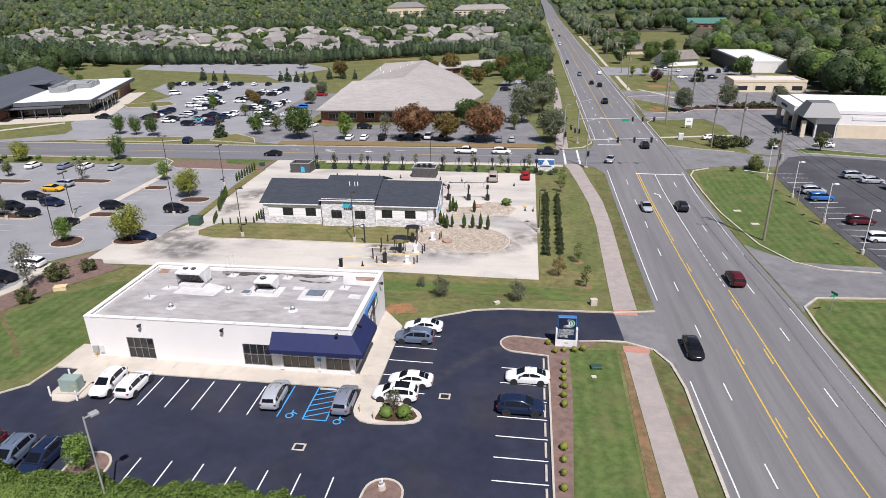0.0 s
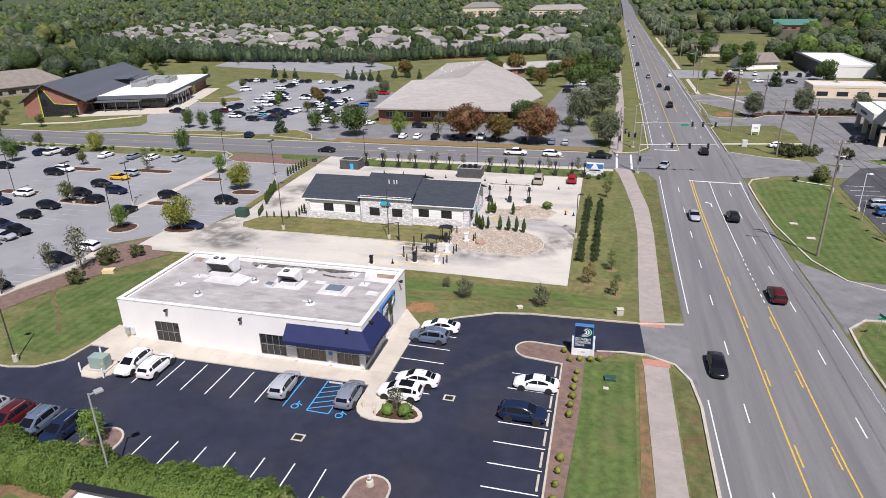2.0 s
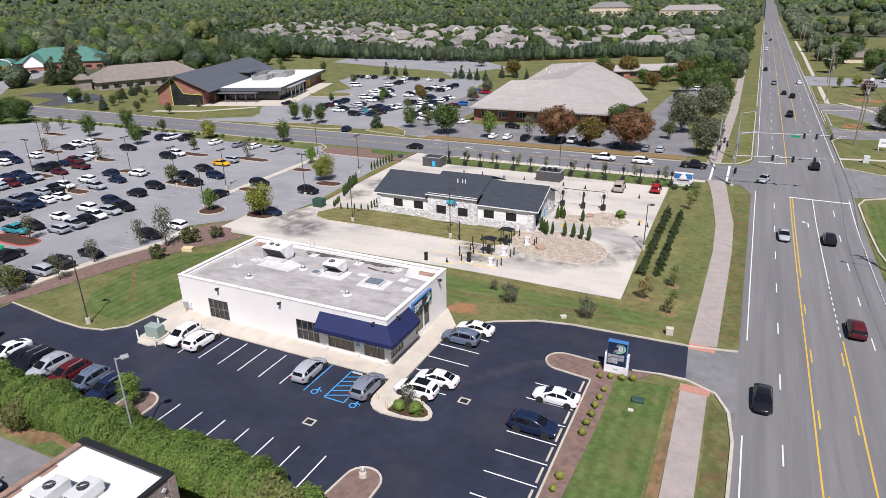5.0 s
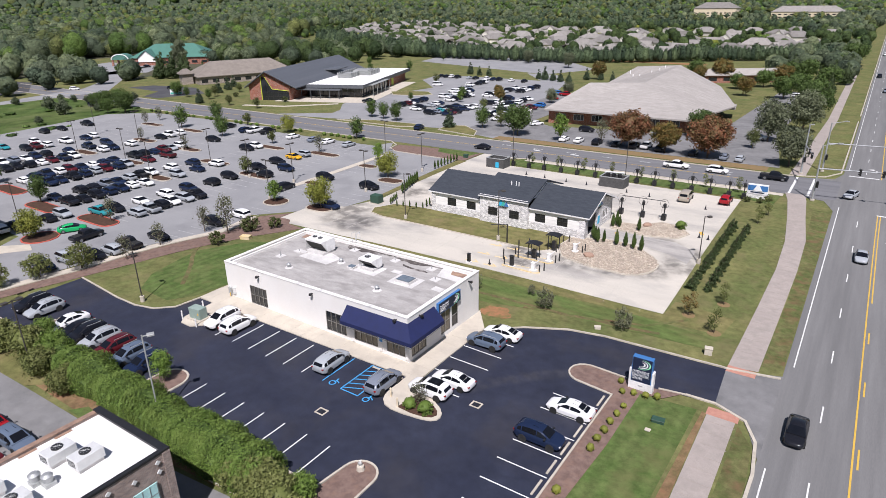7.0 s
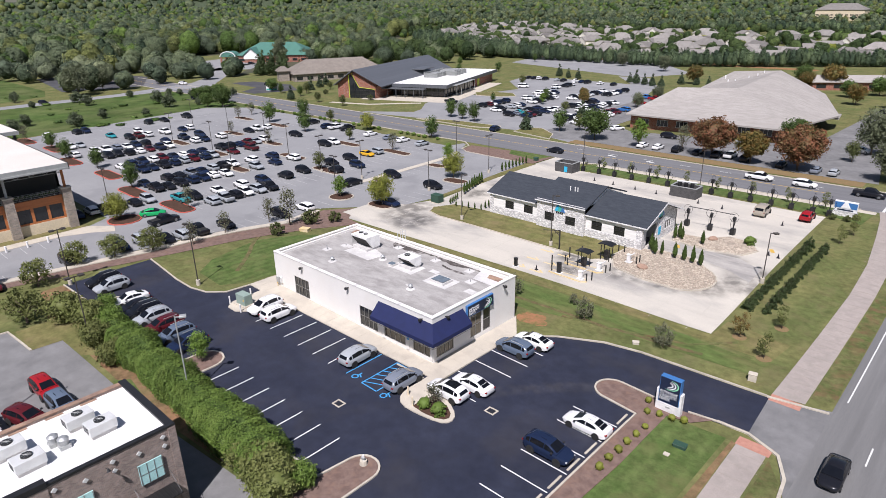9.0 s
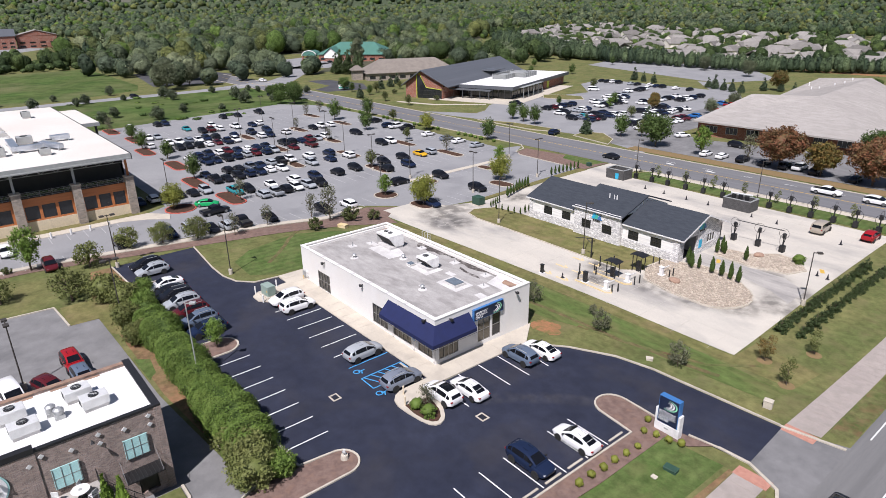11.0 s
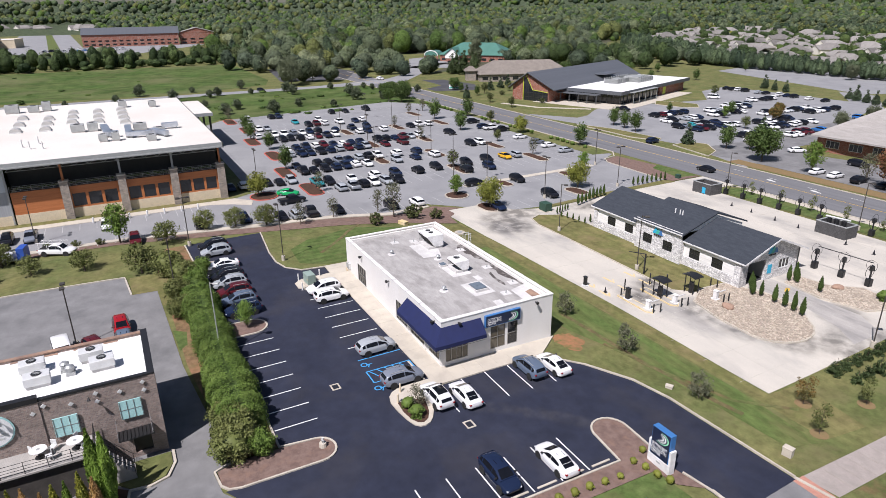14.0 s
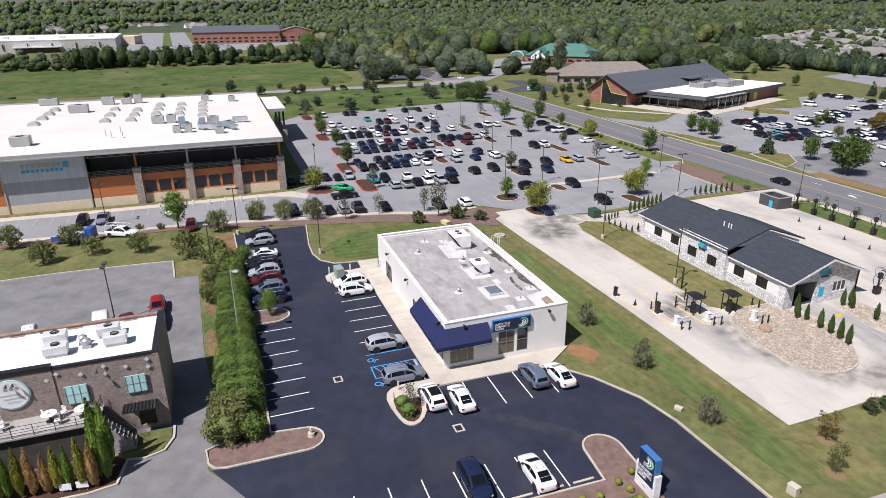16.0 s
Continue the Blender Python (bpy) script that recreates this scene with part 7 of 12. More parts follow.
def vacuum_post(x, y, turn, loop=True):
    v = thing("vacuum_station", "black vacuum post with hose loop and bin", "vacuum station", "vacuum stations", pose(x, y, gz(x, y) + 0.05, 0, 0, turn))
    part("post", rounded(box(bm_new(), -0.09, 0.09, -0.09, 0.09, 0, 3.0), 0.02, 1), "metal_black", v)
    part("bin", rounded(box(bm_new(), -0.38, 0.38, -0.35, 0.35, 0, 1.05), 0.06, 2), "metal_black", v)
    part("cap", rounded(box(bm_new(), -0.28, 0.28, -0.2, 0.2, 2.2, 2.9), 0.05, 1), "metal_black", v)
    for s in (-1, 1):
        bm = bm_new()
        pr = [Vector((s * (0.1 + 0.75 * math.sin(math.pi * q / 10)), 0.15, 3.0 - 2.3 * q / 10 + 0.25 * math.sin(math.pi * q / 10))) for q in range(11)]
        pipe(bm, pr, 0.035, 6)
        part("hose", bm, "rubber", v)
    if loop:
        bm = bm_new()
        c = [Vector((0.0, 0.1 + 0.75 * math.cos(2 * math.pi * q / 16), 2.9 + 0.75 * math.sin(2 * math.pi * q / 16))) for q in range(16)]
        pipe(bm, c, 0.025, 5, True)
        part("hoop", bm, "metal_black", v)
    return v


base_v = vacuum_post(-46.8, 132.4, 0)
for x in (-42.9, -39.2, -35.2, -31.4, -27.4, -18.6, -15.0, -11.4, -7.8, -4.4, -1.0, 1.6):
    copy_thing(base_v, pose(x, 132.4, gz(x, 132.4) + 0.05, 0, 0, random.uniform(-8, 8)))
for x, y in ((-14.6, 111.6), (-10.9, 111.9), (-7.4, 112.2)):
    copy_thing(base_v, pose(x, y, gz(x, y) + 0.05, 0, 0, 90 + random.uniform(-8, 8)))
rail = thing("vacuum_rail", "thin overhead vacuum pipe joining three posts", "pipe")
part("pipe", tube(bm_new(), (-14.6, 111.6, 2.3), (-7.4, 112.2, 2.2), 0.06, n=6), "metal_black", rail)

# pay lanes: canopies, kiosks, gates, bollards
def pay_canopy(x, y):
    z = gz(x, y) + 0.2
    c = thing("pay_canopy", "black steel pay-station canopy with an arched roof", "canopy", "pay canopies", pose(x, y, z) @ Matrix.Diagonal((0.8, 0.8, 0.86, 1)))
    for sx in (-0.85, 0.85):
        for sy in (-0.6, 0.6):
            part("post", box(bm_new(), sx - 0.06, sx + 0.06, sy - 0.06, sy + 0.06, -0.25, 2.25 + (0.25 if sx < 0 else 0.0)), "metal_black", c)
    bm = bm_new()
    crest = [(-1.35 + 0.27 * k, 2.5 + 0.3 * math.sin(math.pi * (0.12 + 0.075 * k))) for k in range(11)]
    pr = crest + [(u, q + 0.1) for u, q in crest[::-1]]
    a, b = [bm.verts.new((p, -1.0, q)) for p, q in pr], [bm.verts.new((p, 1.0, q)) for p, q in pr]
    bm.faces.new(a), bm.faces.new(b[::-1])
    for i in range(len(pr)):
        bm.faces.new((a[i], a[(i + 1) % len(pr)], b[(i + 1) % len(pr)], b[i]))
    part("roof", bm, "metal_black", c, "black arched canopy roof")
    part("kiosk", rounded(box(bm_new(), -0.3, 0.3, -0.3, 0.3, -0.2, 1.6), 0.04, 1), "metal_black", c)
    part("brace", box(bm_new(), -0.85, 0.85, -0.62, -0.56, 0.7, 0.8), "metal_black", c)


pay_canopy(-18.7, 85.8)
pay_canopy(-17.6, 90.3)
for x, y, h, w, mtl, lab in ((-20.1, 81.6, 1.55, 0.55, "metal_black", "black pay kiosk on an island"), (-26.0, 79.5, 1.3, 0.45, "metal_black", "black menu board on a white base"), (-16.9, 82.0, 1.15, 0.55, "trim_white", "white gate motor box with a short arm"), (-16.4, 86.1, 1.15, 0.55, "trim_white", "white gate motor box with a short arm"), (-14.6, 91.4, 1.2, 0.55, "trim_white", "white gate motor box with a short arm")):
    z = gz(x, y) + 0.06
    k = thing("lane_kiosk", lab, "kiosk", m=pose(x, y, z))
    part("plinth", box(bm_new(), -w * 0.8, w * 0.8, -w * 0.7, w * 0.7, 0, 0.18), "trim_white", k)
    part("cabinet", rounded(box(bm_new(), -w / 2, w / 2, -w * 0.4, w * 0.4, 0.18, h), 0.03, 1), mtl, k)
    part("hood", rounded(box(bm_new(), -w * 0.6, w * 0.6, -w * 0.5, w * 0.5, h, h + 0.12), 0.03, 1), mtl, k)
    if mtl == "trim_white":
        part("gate_arm", box(bm_new(), -0.05, 0.05, w * 0.4, w * 0.4 + 1.6, h - 0.3, h - 0.2), "trim_white", k)
bz = thing("safety_post", "black safety post on an island", "bollard", "safety posts", pose(-21.3, 81.6, gz(-21.3, 81.6) + 0.05))
part("post", tube(bm_new(), (0, 0, 0), (0, 0, 1.15), 0.09, n=10), "metal_black", bz)
part("cap", tube(bm_new(), (0, 0, 1.15), (0, 0, 1.2), 0.09, 0.04, 10), "metal_black", bz)
for x, y in ((-15.9, 81.9), (-15.6, 82.8), (-15.4, 86.2), (-15.2, 87.1), (-13.5, 91.6), (-13.4, 92.4), (-21.6, 85.6), (-20.8, 84.9), (-21.5, 90.0), (-17.6, 94.0), (-16.8, 94.3)):
    copy_thing(bz, pose(x, y, gz(x, y) + 0.05))
for x, y, h in ((-22.2, 83.0, 1.8), (-21.9, 87.2, 1.8)):
    w = thing("height_bar_post", "tall black lane marker post", "post", "lane marker posts", pose(x, y, gz(x, y) + 0.05))
    part("post", rounded(box(bm_new(), -0.09, 0.09, -0.06, 0.06, 0, h), 0.03, 1), "metal_black", w)
    part("foot", box(bm_new(), -0.25, 0.25, -0.2, 0.2, 0, 0.12), "kerb_concrete", w)
hb = thing("height_bar", "black steel gantry with an arm over the lane", "gantry", m=pose(-25.0, 89.2, gz(-25, 89.2) + 0.05))
part("post", box(bm_new(), -0.08, 0.08, -0.08, 0.08, 0, 3.1), "metal_black", hb)
part("arm", tube(bm_new(), (0, 0, 3.05), (-2.6, -0.6, 2.7), 0.06, n=6), "metal_black", hb)
part("brace", tube(bm_new(), (0, 0, 2.2), (-0.9, -0.2, 2.9), 0.04, n=6), "metal_black", hb)
cone = thing("traffic_cone", "small dark traffic cone on the concrete", "cone", "traffic cones", pose(-23.2, 80.6, gz(-23.2, 80.6) + 0.05))
part("base", rounded(box(bm_new(), -0.22, 0.22, -0.22, 0.22, 0, 0.05), 0.01, 1), "cone_black", cone)
part("cone", tube(bm_new(), (0, 0, 0.05), (0, 0, 0.75), 0.16, 0.035, 12), "cone_black", cone)
for x, y in ((-0.4, 107.2), (1.0, 107.0), (-36, 126), (-31, 125.6), (-26.5, 125.4), (-18, 124.6), (-13.5, 124.2), (-40.5, 126.4), (-2.8, 122)):
    copy_thing(cone, pose(x, y, gz(x, y) + 0.05))
cs = thing("roadside_sign", "white and blue roadside sign with a peaked emblem", "sign", m=pose(3.6, 134.2, gz(3.6, 134.2)))
part("base", box(bm_new(), -1.9, 1.9, -0.3, 0.3, -0.2, 0.9), "stone_veneer", cs)
part("panel", rounded(box(bm_new(), -1.75, 1.75, -0.22, 0.22, 0.9, 2.7), 0.03, 1), "sign_white", cs)
part("band", box(bm_new(), -1.7, 1.7, -0.26, -0.225, 1.5, 2.5), "sign_blue", cs)
part("letter_bar", box(bm_new(), -1.2, 1.2, -0.26, -0.225, 1.08, 1.3), "sign_navy", cs)
bm = bm_new()
a = [bm.verts.new((p, -0.3, q)) for p, q in ((-0.8, 1.5), (0.8, 1.5), (0.0, 2.95))]
b = [bm.verts.new((p, -0.23, q)) for p, q in ((-0.8, 1.5), (0.8, 1.5), (0.0, 2.95))]
bm.faces.new(a), bm.faces.new(b[::-1])
for i in range(3):
    bm.faces.new((a[i], a[(i + 1) % 3], b[(i + 1) % 3], b[i]))
part("emblem", bm, "sign_white", cs)
ub = thing("utility_cabinet", "dark green utility cabinet on a pad", "utility cabinet", m=pose(-56.2, 95.2, gz(-56.2, 95.2)))
part("pad", box(bm_new(), -1.3, 1.3, -1.0, 1.0, -0.2, 0.12), "kerb_concrete", ub)
part("cabinet", rounded(box(bm_new(), -1.0, 1.0, -0.75, 0.75, 0.12, 1.6), 0.04, 1), "utility_dark_green", ub)
mh = thing("manhole", "round concrete manhole collar in the grass", "manhole", m=pose(-52.8, 75.0, gz(-52.8, 75)))
part("collar", tube(bm_new(), (0, 0, -0.2), (0, 0, 0.3), 0.9, n=16), "kerb_concrete", mh)
part("cover", tube(bm_new(), (0, 0, 0.3), (0, 0, 0.34), 0.45, n=14), "metal_grey", mh)

# ---- brick building ----
pub = thing("brick_building", "brown brick two-level building with flat white roof and teal shutters", "building")
BX0, BX1, BY0, BY1, BT = -25.4, -16.9, -22.0, 25.8, 6.6
BG = -0.7
doors_b = [(23.3, 24.7, BG, 1.6)]
part("wall", wall_y(bm_new(), BY0, BY1, BX1 - 0.35, BX1, -1.6, 6.42, doors_b), "brick_brown", pub)
part("wall", box(bm_new(), BX0 + 0.35, BX1 - 0.35, BY1 - 0.35, BY1, -1.6, 6.42), "brick_brown", pub)
part("wall", box(bm_new(), BX0, BX0 + 0.35, BY0, BY1, -1.6, 6.42), "brick_brown", pub)
part("wall", box(bm_new(), BX0 + 0.35, BX1 - 0.35, BY0, BY0 + 0.35, -1.6, 6.42), "brick_brown", pub)
part("roof", box(bm_new(), BX0 + 0.35, BX1 - 0.35, BY0 + 0.35, BY1 - 0.35, 5.9, 6.2), "membrane_white", pub, "bright white membrane roof")
bm = bm_new()
for a in ((BX0 - 0.06, BX1 + 0.06, BY1 - 0.5, BY1 + 0.06), (BX1 - 0.3, BX1 + 0.06, 17.5, BY1 - 0.5)):
    box(bm, *a, 6.42, BT)
box(bm, BX1 - 0.42, BX1 + 0.14, BY0, 17.5, 6.42, 6.85)
part("coping", bm, "metal_black", pub, "black metal coping")
bm = bm_new()
box(bm, BX0 - 0.04, BX0 + 0.4, BY0, BY1 - 0.5, 6.42, 6.5)
for k in range(9):
    box(bm, BX0 + 0.36, BX0 + 0.62, 3.0 + 2.4 * k, 4.2 + 2.4 * k, 6.201, 6.23)
part("edge_flashing", bm, "membrane_rust", pub, "rust-stained metal flashing along the rear roof edge")
part("wall", box(bm_new(), BX1, BX1 + 0.09, BY0, 17.5, -1.6, 6.42), "brick_brown", pub)
part("stepped_brick", box(bm_new(), BX1 - 0.003, BX1 + 0.10, BY1 - 0.5, BY1 + 0.04, -1.6, 6.42), "brick_brown", pub)
for y, z in ((12.4, 5.5), (17.0, 5.5), (17.8, 5.95), (19.6, 5.55), (21.4, 5.95), (21.4, 5.2), (23.1, 5.58), (24.85, 5.95), (24.85, 5.2)):
    part("tie_plate", rounded(box(bm_new(), -0.035, 0.035, -0.15, 0.15, -0.15, 0.15), 0.02, 1), "metal_light", pub, "pale diamond-shaped tie plate", pose(BX1 + 0.1, y, z, 45, 0, 0))
for y0, y1, z0, z1 in ((18.1, 19.85, 2.9, 4.62), (22.8, 24.5, 2.95, 4.64), (8.0, 9.8, 2.9, 4.62)):
    sh = part("shutter", box(bm_new(), BX1 + 0.09, BX1 + 0.17, y0, y1, z0, z1), "teal_shutter", pub, "pale teal shutter panel")
    for k in range(4):
        part("rib", box(bm_new(), BX1 + 0.17, BX1 + 0.20, y0 + 0.05 + k * (y1 - y0 - 0.1) / 3 - 0.02, y0 + 0.05 + k * (y1 - y0 - 0.1) / 3 + 0.02, z0, z1), "frame_alu", sh)
    part("rib", box(bm_new(), BX1 + 0.17, BX1 + 0.19, y0, y1, (z0 + z1) / 2 - 0.02, (z0 + z1) / 2 + 0.02), "frame_alu", sh)
rs = thing("round_sign", "round off-white painted sign with a teal rim", "sign")
part("rim", tube(bm_new(), (BX1 + 0.1, 14.3, 4.78), (BX1 + 0.2, 14.3, 4.78), 1.38, n=40), "teal_shutter", rs)
part("face", tube(bm_new(), (BX1 + 0.2, 14.3, 4.78), (BX1 + 0.23, 14.3, 4.78), 1.27, n=40), "sign_white", rs)
for k, (y0, y1, z) in enumerate(((13.5, 14.9, 4.8), (13.7, 15.2, 4.45), (13.9, 14.9, 4.1))):
    part("letter_bar", box(bm_new(), BX1 + 0.23, BX1 + 0.245, y0, y1, z - 0.09, z + 0.09), "metal_light", rs)
for k in range(3):
    part("emblem", tube(bm_new(), (BX1 + 0.23, 14.0 + 0.4 * k, 5.35), (BX1 + 0.245, 14.0 + 0.4 * k, 5.35), 0.16, n=10), "metal_grey", rs)
for y in (14.2, 14.7, 20.9):
    sp = thing("wall_spotlight", "small black gooseneck spotlight on the brick", "wall light", "spotlights")
    part("arm", tube(bm_new(), (BX1 + 0.08, y, 5.75), (BX1 + 0.6, y, 5.95), 0.03, n=6), "metal_black", sp)
    part("shade", tube(bm_new(), (BX1 + 0.55, y, 5.95), (BX1 + 0.7, y, 5.75), 0.06, 0.15, 10), "metal_black", sp)
aw = part("door_awning", box(bm_new(), BX1 + 0.003, BX1 + 1.5, 22.3, 25.0, 1.72, 1.8), "metal_black", pub, "black slatted steel awning")
for k in range(10):
    part("slat", box(bm_new(), BX1 + 0.05, BX1 + 1.5, 22.3 + 0.29 * k, 22.38 + 0.29 * k, 1.8, 1.88), "metal_black", aw)
for y in (22.3, 24.9):
    part("stay", tube(bm_new(), (BX1, y, 2.9), (BX1 + 1.45, y, 1.84), 0.02, n=5), "metal_black", pub)
part("door", box(bm_new(), BX1 - 0.3, BX1 - 0.22, 23.3, 24.7, BG, 1.6), "frame_dark", pub, "dark double door in shadow")
for x, y, t in ((-22.4, 16.9, 3), (-19.9, 17.4, 3), (-22.3, 21.3, 3), (-20.3, 22.1, 3)):
    rooftop_unit(x, y, 6.2, 1.2, 1.9, 1.05, 1, t, "metal_light")
for x, y in ((-21.3, 19.3), (-20.5, 19.7)):
    ex = thing("exhaust_fan", "grey metal kitchen exhaust fan on the roof", "roof vent", "exhaust fans")
    part("base", box(bm_new(), x - 0.35, x + 0.35, y - 0.35, y + 0.35, 6.2, 6.5), "metal_grey", ex)
    part("drum", tube(bm_new(), (x, y, 6.5), (x, y, 6.95), 0.3, 0.38, 14), "galvanised", ex)
    part("cap", tube(bm_new(), (x, y, 6.95), (x, y, 7.1), 0.38, 0.2, 14), "galvanised", ex)
# terrace with tables
ter = thing("terrace", "raised dark terrace with a black steel railing", "terrace", m=pose(0, 0, 1.75))
part("deck", box(bm_new(), BX1 + 0.1, -13.9, 2.0, 20.8, 0.4, 0.55), "concrete_stained", ter, "weathered grey concrete terrace floor")
# the shadow below the railing is put into this wall's dark colour
part("deck_wall", box(bm_new(), BX1 + 0.1, -14.2, 2.0, 20.6, -3.6, 0.4), "deck_shade", ter, "wall under the terrace, coloured dark for the shade there")
bm = bm_new()
for k in range(13):
    y = 2.0 + 18.7 * k / 12
    tube(bm, (-14.0, y, 0.55), (-14.0, y, 1.6), 0.03, n=5)
for x in (-16.6, -15.3, -14.0):
    tube(bm, (x, 20.7, 0.55), (x, 20.7, 1.6), 0.03, n=5)
part("railing_posts", bm, "metal_black", ter)
for z in (0.75, 1.0, 1.25, 1.58):
    part("rail", tube(bm_new(), (-14.0, 2.0, z), (-14.0, 20.7, z), 0.02, n=5), "metal_black", ter)
    part("rail", tube(bm_new(), (-14.0, 20.7, z), (-16.8, 20.7, z), 0.02, n=5), "metal_black", ter)
for k in range(9):
    part("step", box(bm_new(), -15.1, -14.0, 20.8 + 0.26 * k, 21.06 + 0.26 * k, -3.4, 0.38 - 0.31 * k), "concrete_stained", ter)
for x in (-15.15, -13.95):
    for dz in (0.5, 1.05):
        part("rail", tube(bm_new(), (x, 20.8, 0.5 + dz), (x, 23.2, -2.3 + dz), 0.025, n=5), "metal_black", ter)
    for k in range(5):
        part("railing_post", tube(bm_new(), (x, 20.8 + 0.58 * k, 0.4 - 0.7 * k), (x, 20.8 + 0.58 * k, 1.55 - 0.7 * k), 0.025, n=5), "metal_black", ter)
tb = thing("terrace_table", "round white terrace table on a dark pedestal", "table", "terrace tables", pose(-15.5, 19.4, 2.3))
part("top", tube(bm_new(), (0, 0, 0.72), (0, 0, 0.77), 0.62, n=24), "table_white", tb)
part("hole_ring", tube(bm_new(), (0, 0, 0.77), (0, 0, 0.785), 0.14, n=12), "metal_grey", tb)
part("pedestal", tube(bm_new(), (0, 0, 0.03), (0, 0, 0.72), 0.06, n=10), "metal_black", tb)
part("foot", tube(bm_new(), (0, 0, 0), (0, 0, 0.04), 0.35, n=14), "metal_black", tb)
for x, y in ((-15.6, 16.9), (-15.5, 9.5)):
    copy_thing(tb, pose(x, y, 2.3))
ch = thing("terrace_chair", "pale metal terrace chair", "chair", "terrace chairs", pose(-15.4, 13.4, 2.3, 0, 0, 30))
part("seat", rounded(box(bm_new(), -0.24, 0.24, -0.24, 0.24, 0.42, 0.46), 0.01, 1), "metal_light", ch)
part("backrest", rounded(box(bm_new(), -0.24, 0.24, 0.2, 0.24, 0.5, 0.92), 0.01, 1), "metal_light", ch)
for sx in (-0.21, 0.21):
    for sy in (-0.21, 0.21):
        part("leg", tube(bm_new(), (sx, sy, 0), (sx, sy, 0.9 if sy > 0 else 0.42), 0.018, n=5), "metal_light", ch)
for x, y, a in ((-16.1, 13.2, 120), (-15.2, 12.2, 200), (-16.0, 17.8, 60), (-14.9, 17.6, 10), (-16.2, 19.6, 140), (-15.9, 11.4, 80), (-16.2, 16.5, 220), (-14.8, 20.0, 300)):
    copy_thing(ch, pose(x, y, 2.3, 0, 0, a))
sheet("lawn", [(-16.2, 25.9), (-14.6, 25.9), (-13.2, 25.2), (-12.8, 24.0), (-12.9, 22.6), (-14.4, 21.2), (-16.2, 21.6)], 0.14, "grass", "small kerbed patch of grass beside the terrace", "grass", thick=0.2)
strip("kerb", [(-16.3, 26.1), (-14.6, 26.1), (-13.0, 25.4), (-12.5, 24.0), (-12.7, 22.5), (-9.8, 22.0), (-9.4, 20), (-9.6, 10)], 0.22, -0.1, 0.2, **KERB)
sheet("planting_bed", [(-13.9, 21.0), (-12.8, 22.4), (-9.9, 21.9), (-9.5, 20), (-9.7, 2), (-13.9, 2)], 0.14, "mulch_dark", "dark mulched bed along the terrace", "planting bed", thick=0.2)
for x, y in ((-10.0, 18.4), (-9.9, 19.6)):
    sg = thing("yard_sign", "small white yard sign on two stakes", "sign", "yard signs", pose(x, y, gz(x, y) + 0.1, 0, 0, 80))
    part("panel", box(bm_new(), -0.45, 0.45, -0.02, 0.02, 0.35, 0.95), "sign_white", sg)
    for s in (-0.3, 0.3):
        part("stake", tube(bm_new(), (s, 0, 0), (s, 0, 0.4), 0.015, n=5), "metal_grey", sg)

# ---- large restaurant hall west of the car park ----
hall = thing("restaurant_hall", "large hall with cream flat roof, orange wood panels and stone piers", "building")
HX0, HX1, HY0, HY1 = -170.0, -97.0, -62.0, 44.8
part("roof", box(bm_new(), HX0 - 1, HX1 + 2.0, HY0 - 1, HY1 + 0.3, 9.3, 9.9), "membrane_cream", hall, "cream membrane roof with dirty patches")
part("fascia", box(bm_new(), HX1 + 2.0, HX1 + 2.15, HY0 - 1, HY1 + 0.3, 9.25, 9.98), "metal_grey", hall)
part("gutter", rounded(box(bm_new(), HX1 + 2.152, HX1 + 2.4, HY0 - 1, HY1 + 0.3, 9.0, 9.3), 0.05, 2), "metal_grey", hall, "grey metal gutter along the eaves")
part("fascia", box(bm_new(), HX0 - 1, HX1 + 2.15, HY1 + 0.302, HY1 + 0.45, 8.9, 9.98), "frame_dark", hall)
part("soffit", box(bm_new(), HX1 - 3.0, HX1 + 1.95, HY0, HY1 + 0.28, 9.1, 9.29), "metal_grey", hall)
part("roof", box(bm_new(), -173, -146, HY1 + 0.5, 51.2, 7.8, 8.3), "membrane_cream", hall)
part("fascia", box(bm_new(), -145.998, -145.8, HY1 + 0.5, 51.2, 7.5, 8.35), "metal_grey", hall)
for x in (-172, -160, -147.4):
    part("canopy_post", box(bm_new(), x, x + 0.5, 50.2, 50.7, -2, 7.8), "frame_dark", hall)
    part("canopy_pier", box(bm_new(), x - 0.4, x + 0.9, 49.8, 51.1, -2, 2.2), "stone_tan", hall, "tan ledgestone pier")
part("wall", box(bm_new(), HX0, HX1 - 4.0, HY1 - 0.4, HY1, -2, 9.3), "siding_grey", hall)
part("wall", box(bm_new(), HX0, HX0 + 0.4, HY0, HY1 - 0.4, -2, 9.3), "siding_grey", hall)
part("wall", box(bm_new(), HX1 - 4.4, HX1 - 4.0, 8.2, HY1, -2, 9.3), "frame_dark", hall, "dark recessed terrace wall")
part("terrace_floor", box(bm_new(), HX1 - 4.0, HX1 - 0.3, 8.6, HY1, 4.0, 4.3), "sidewalk", hall)
# grey and silver metal bay
part("wall", box(bm_new(), HX1 - 0.4, HX1 + 0.05, HY0, 8.2, -2, 0.2), "siding_cream", hall)
part("wall", box(bm_new(), HX1 - 0.4, HX1 + 0.02, -6.0, 8.2, 0.2, 4.6), "siding_grey", hall, "grey ribbed metal wall")
part("wall", box(bm_new(), HX1 - 0.4, HX1 + 0.03, -6.0, 8.2, 4.6, 8.9), "siding_silver", hall, "silver corrugated metal wall")
part("wall", box(bm_new(), HX1 - 0.4, HX1 + 0.02, HY0, -6.0, 0.2, 8.9), "wood_orange", hall)
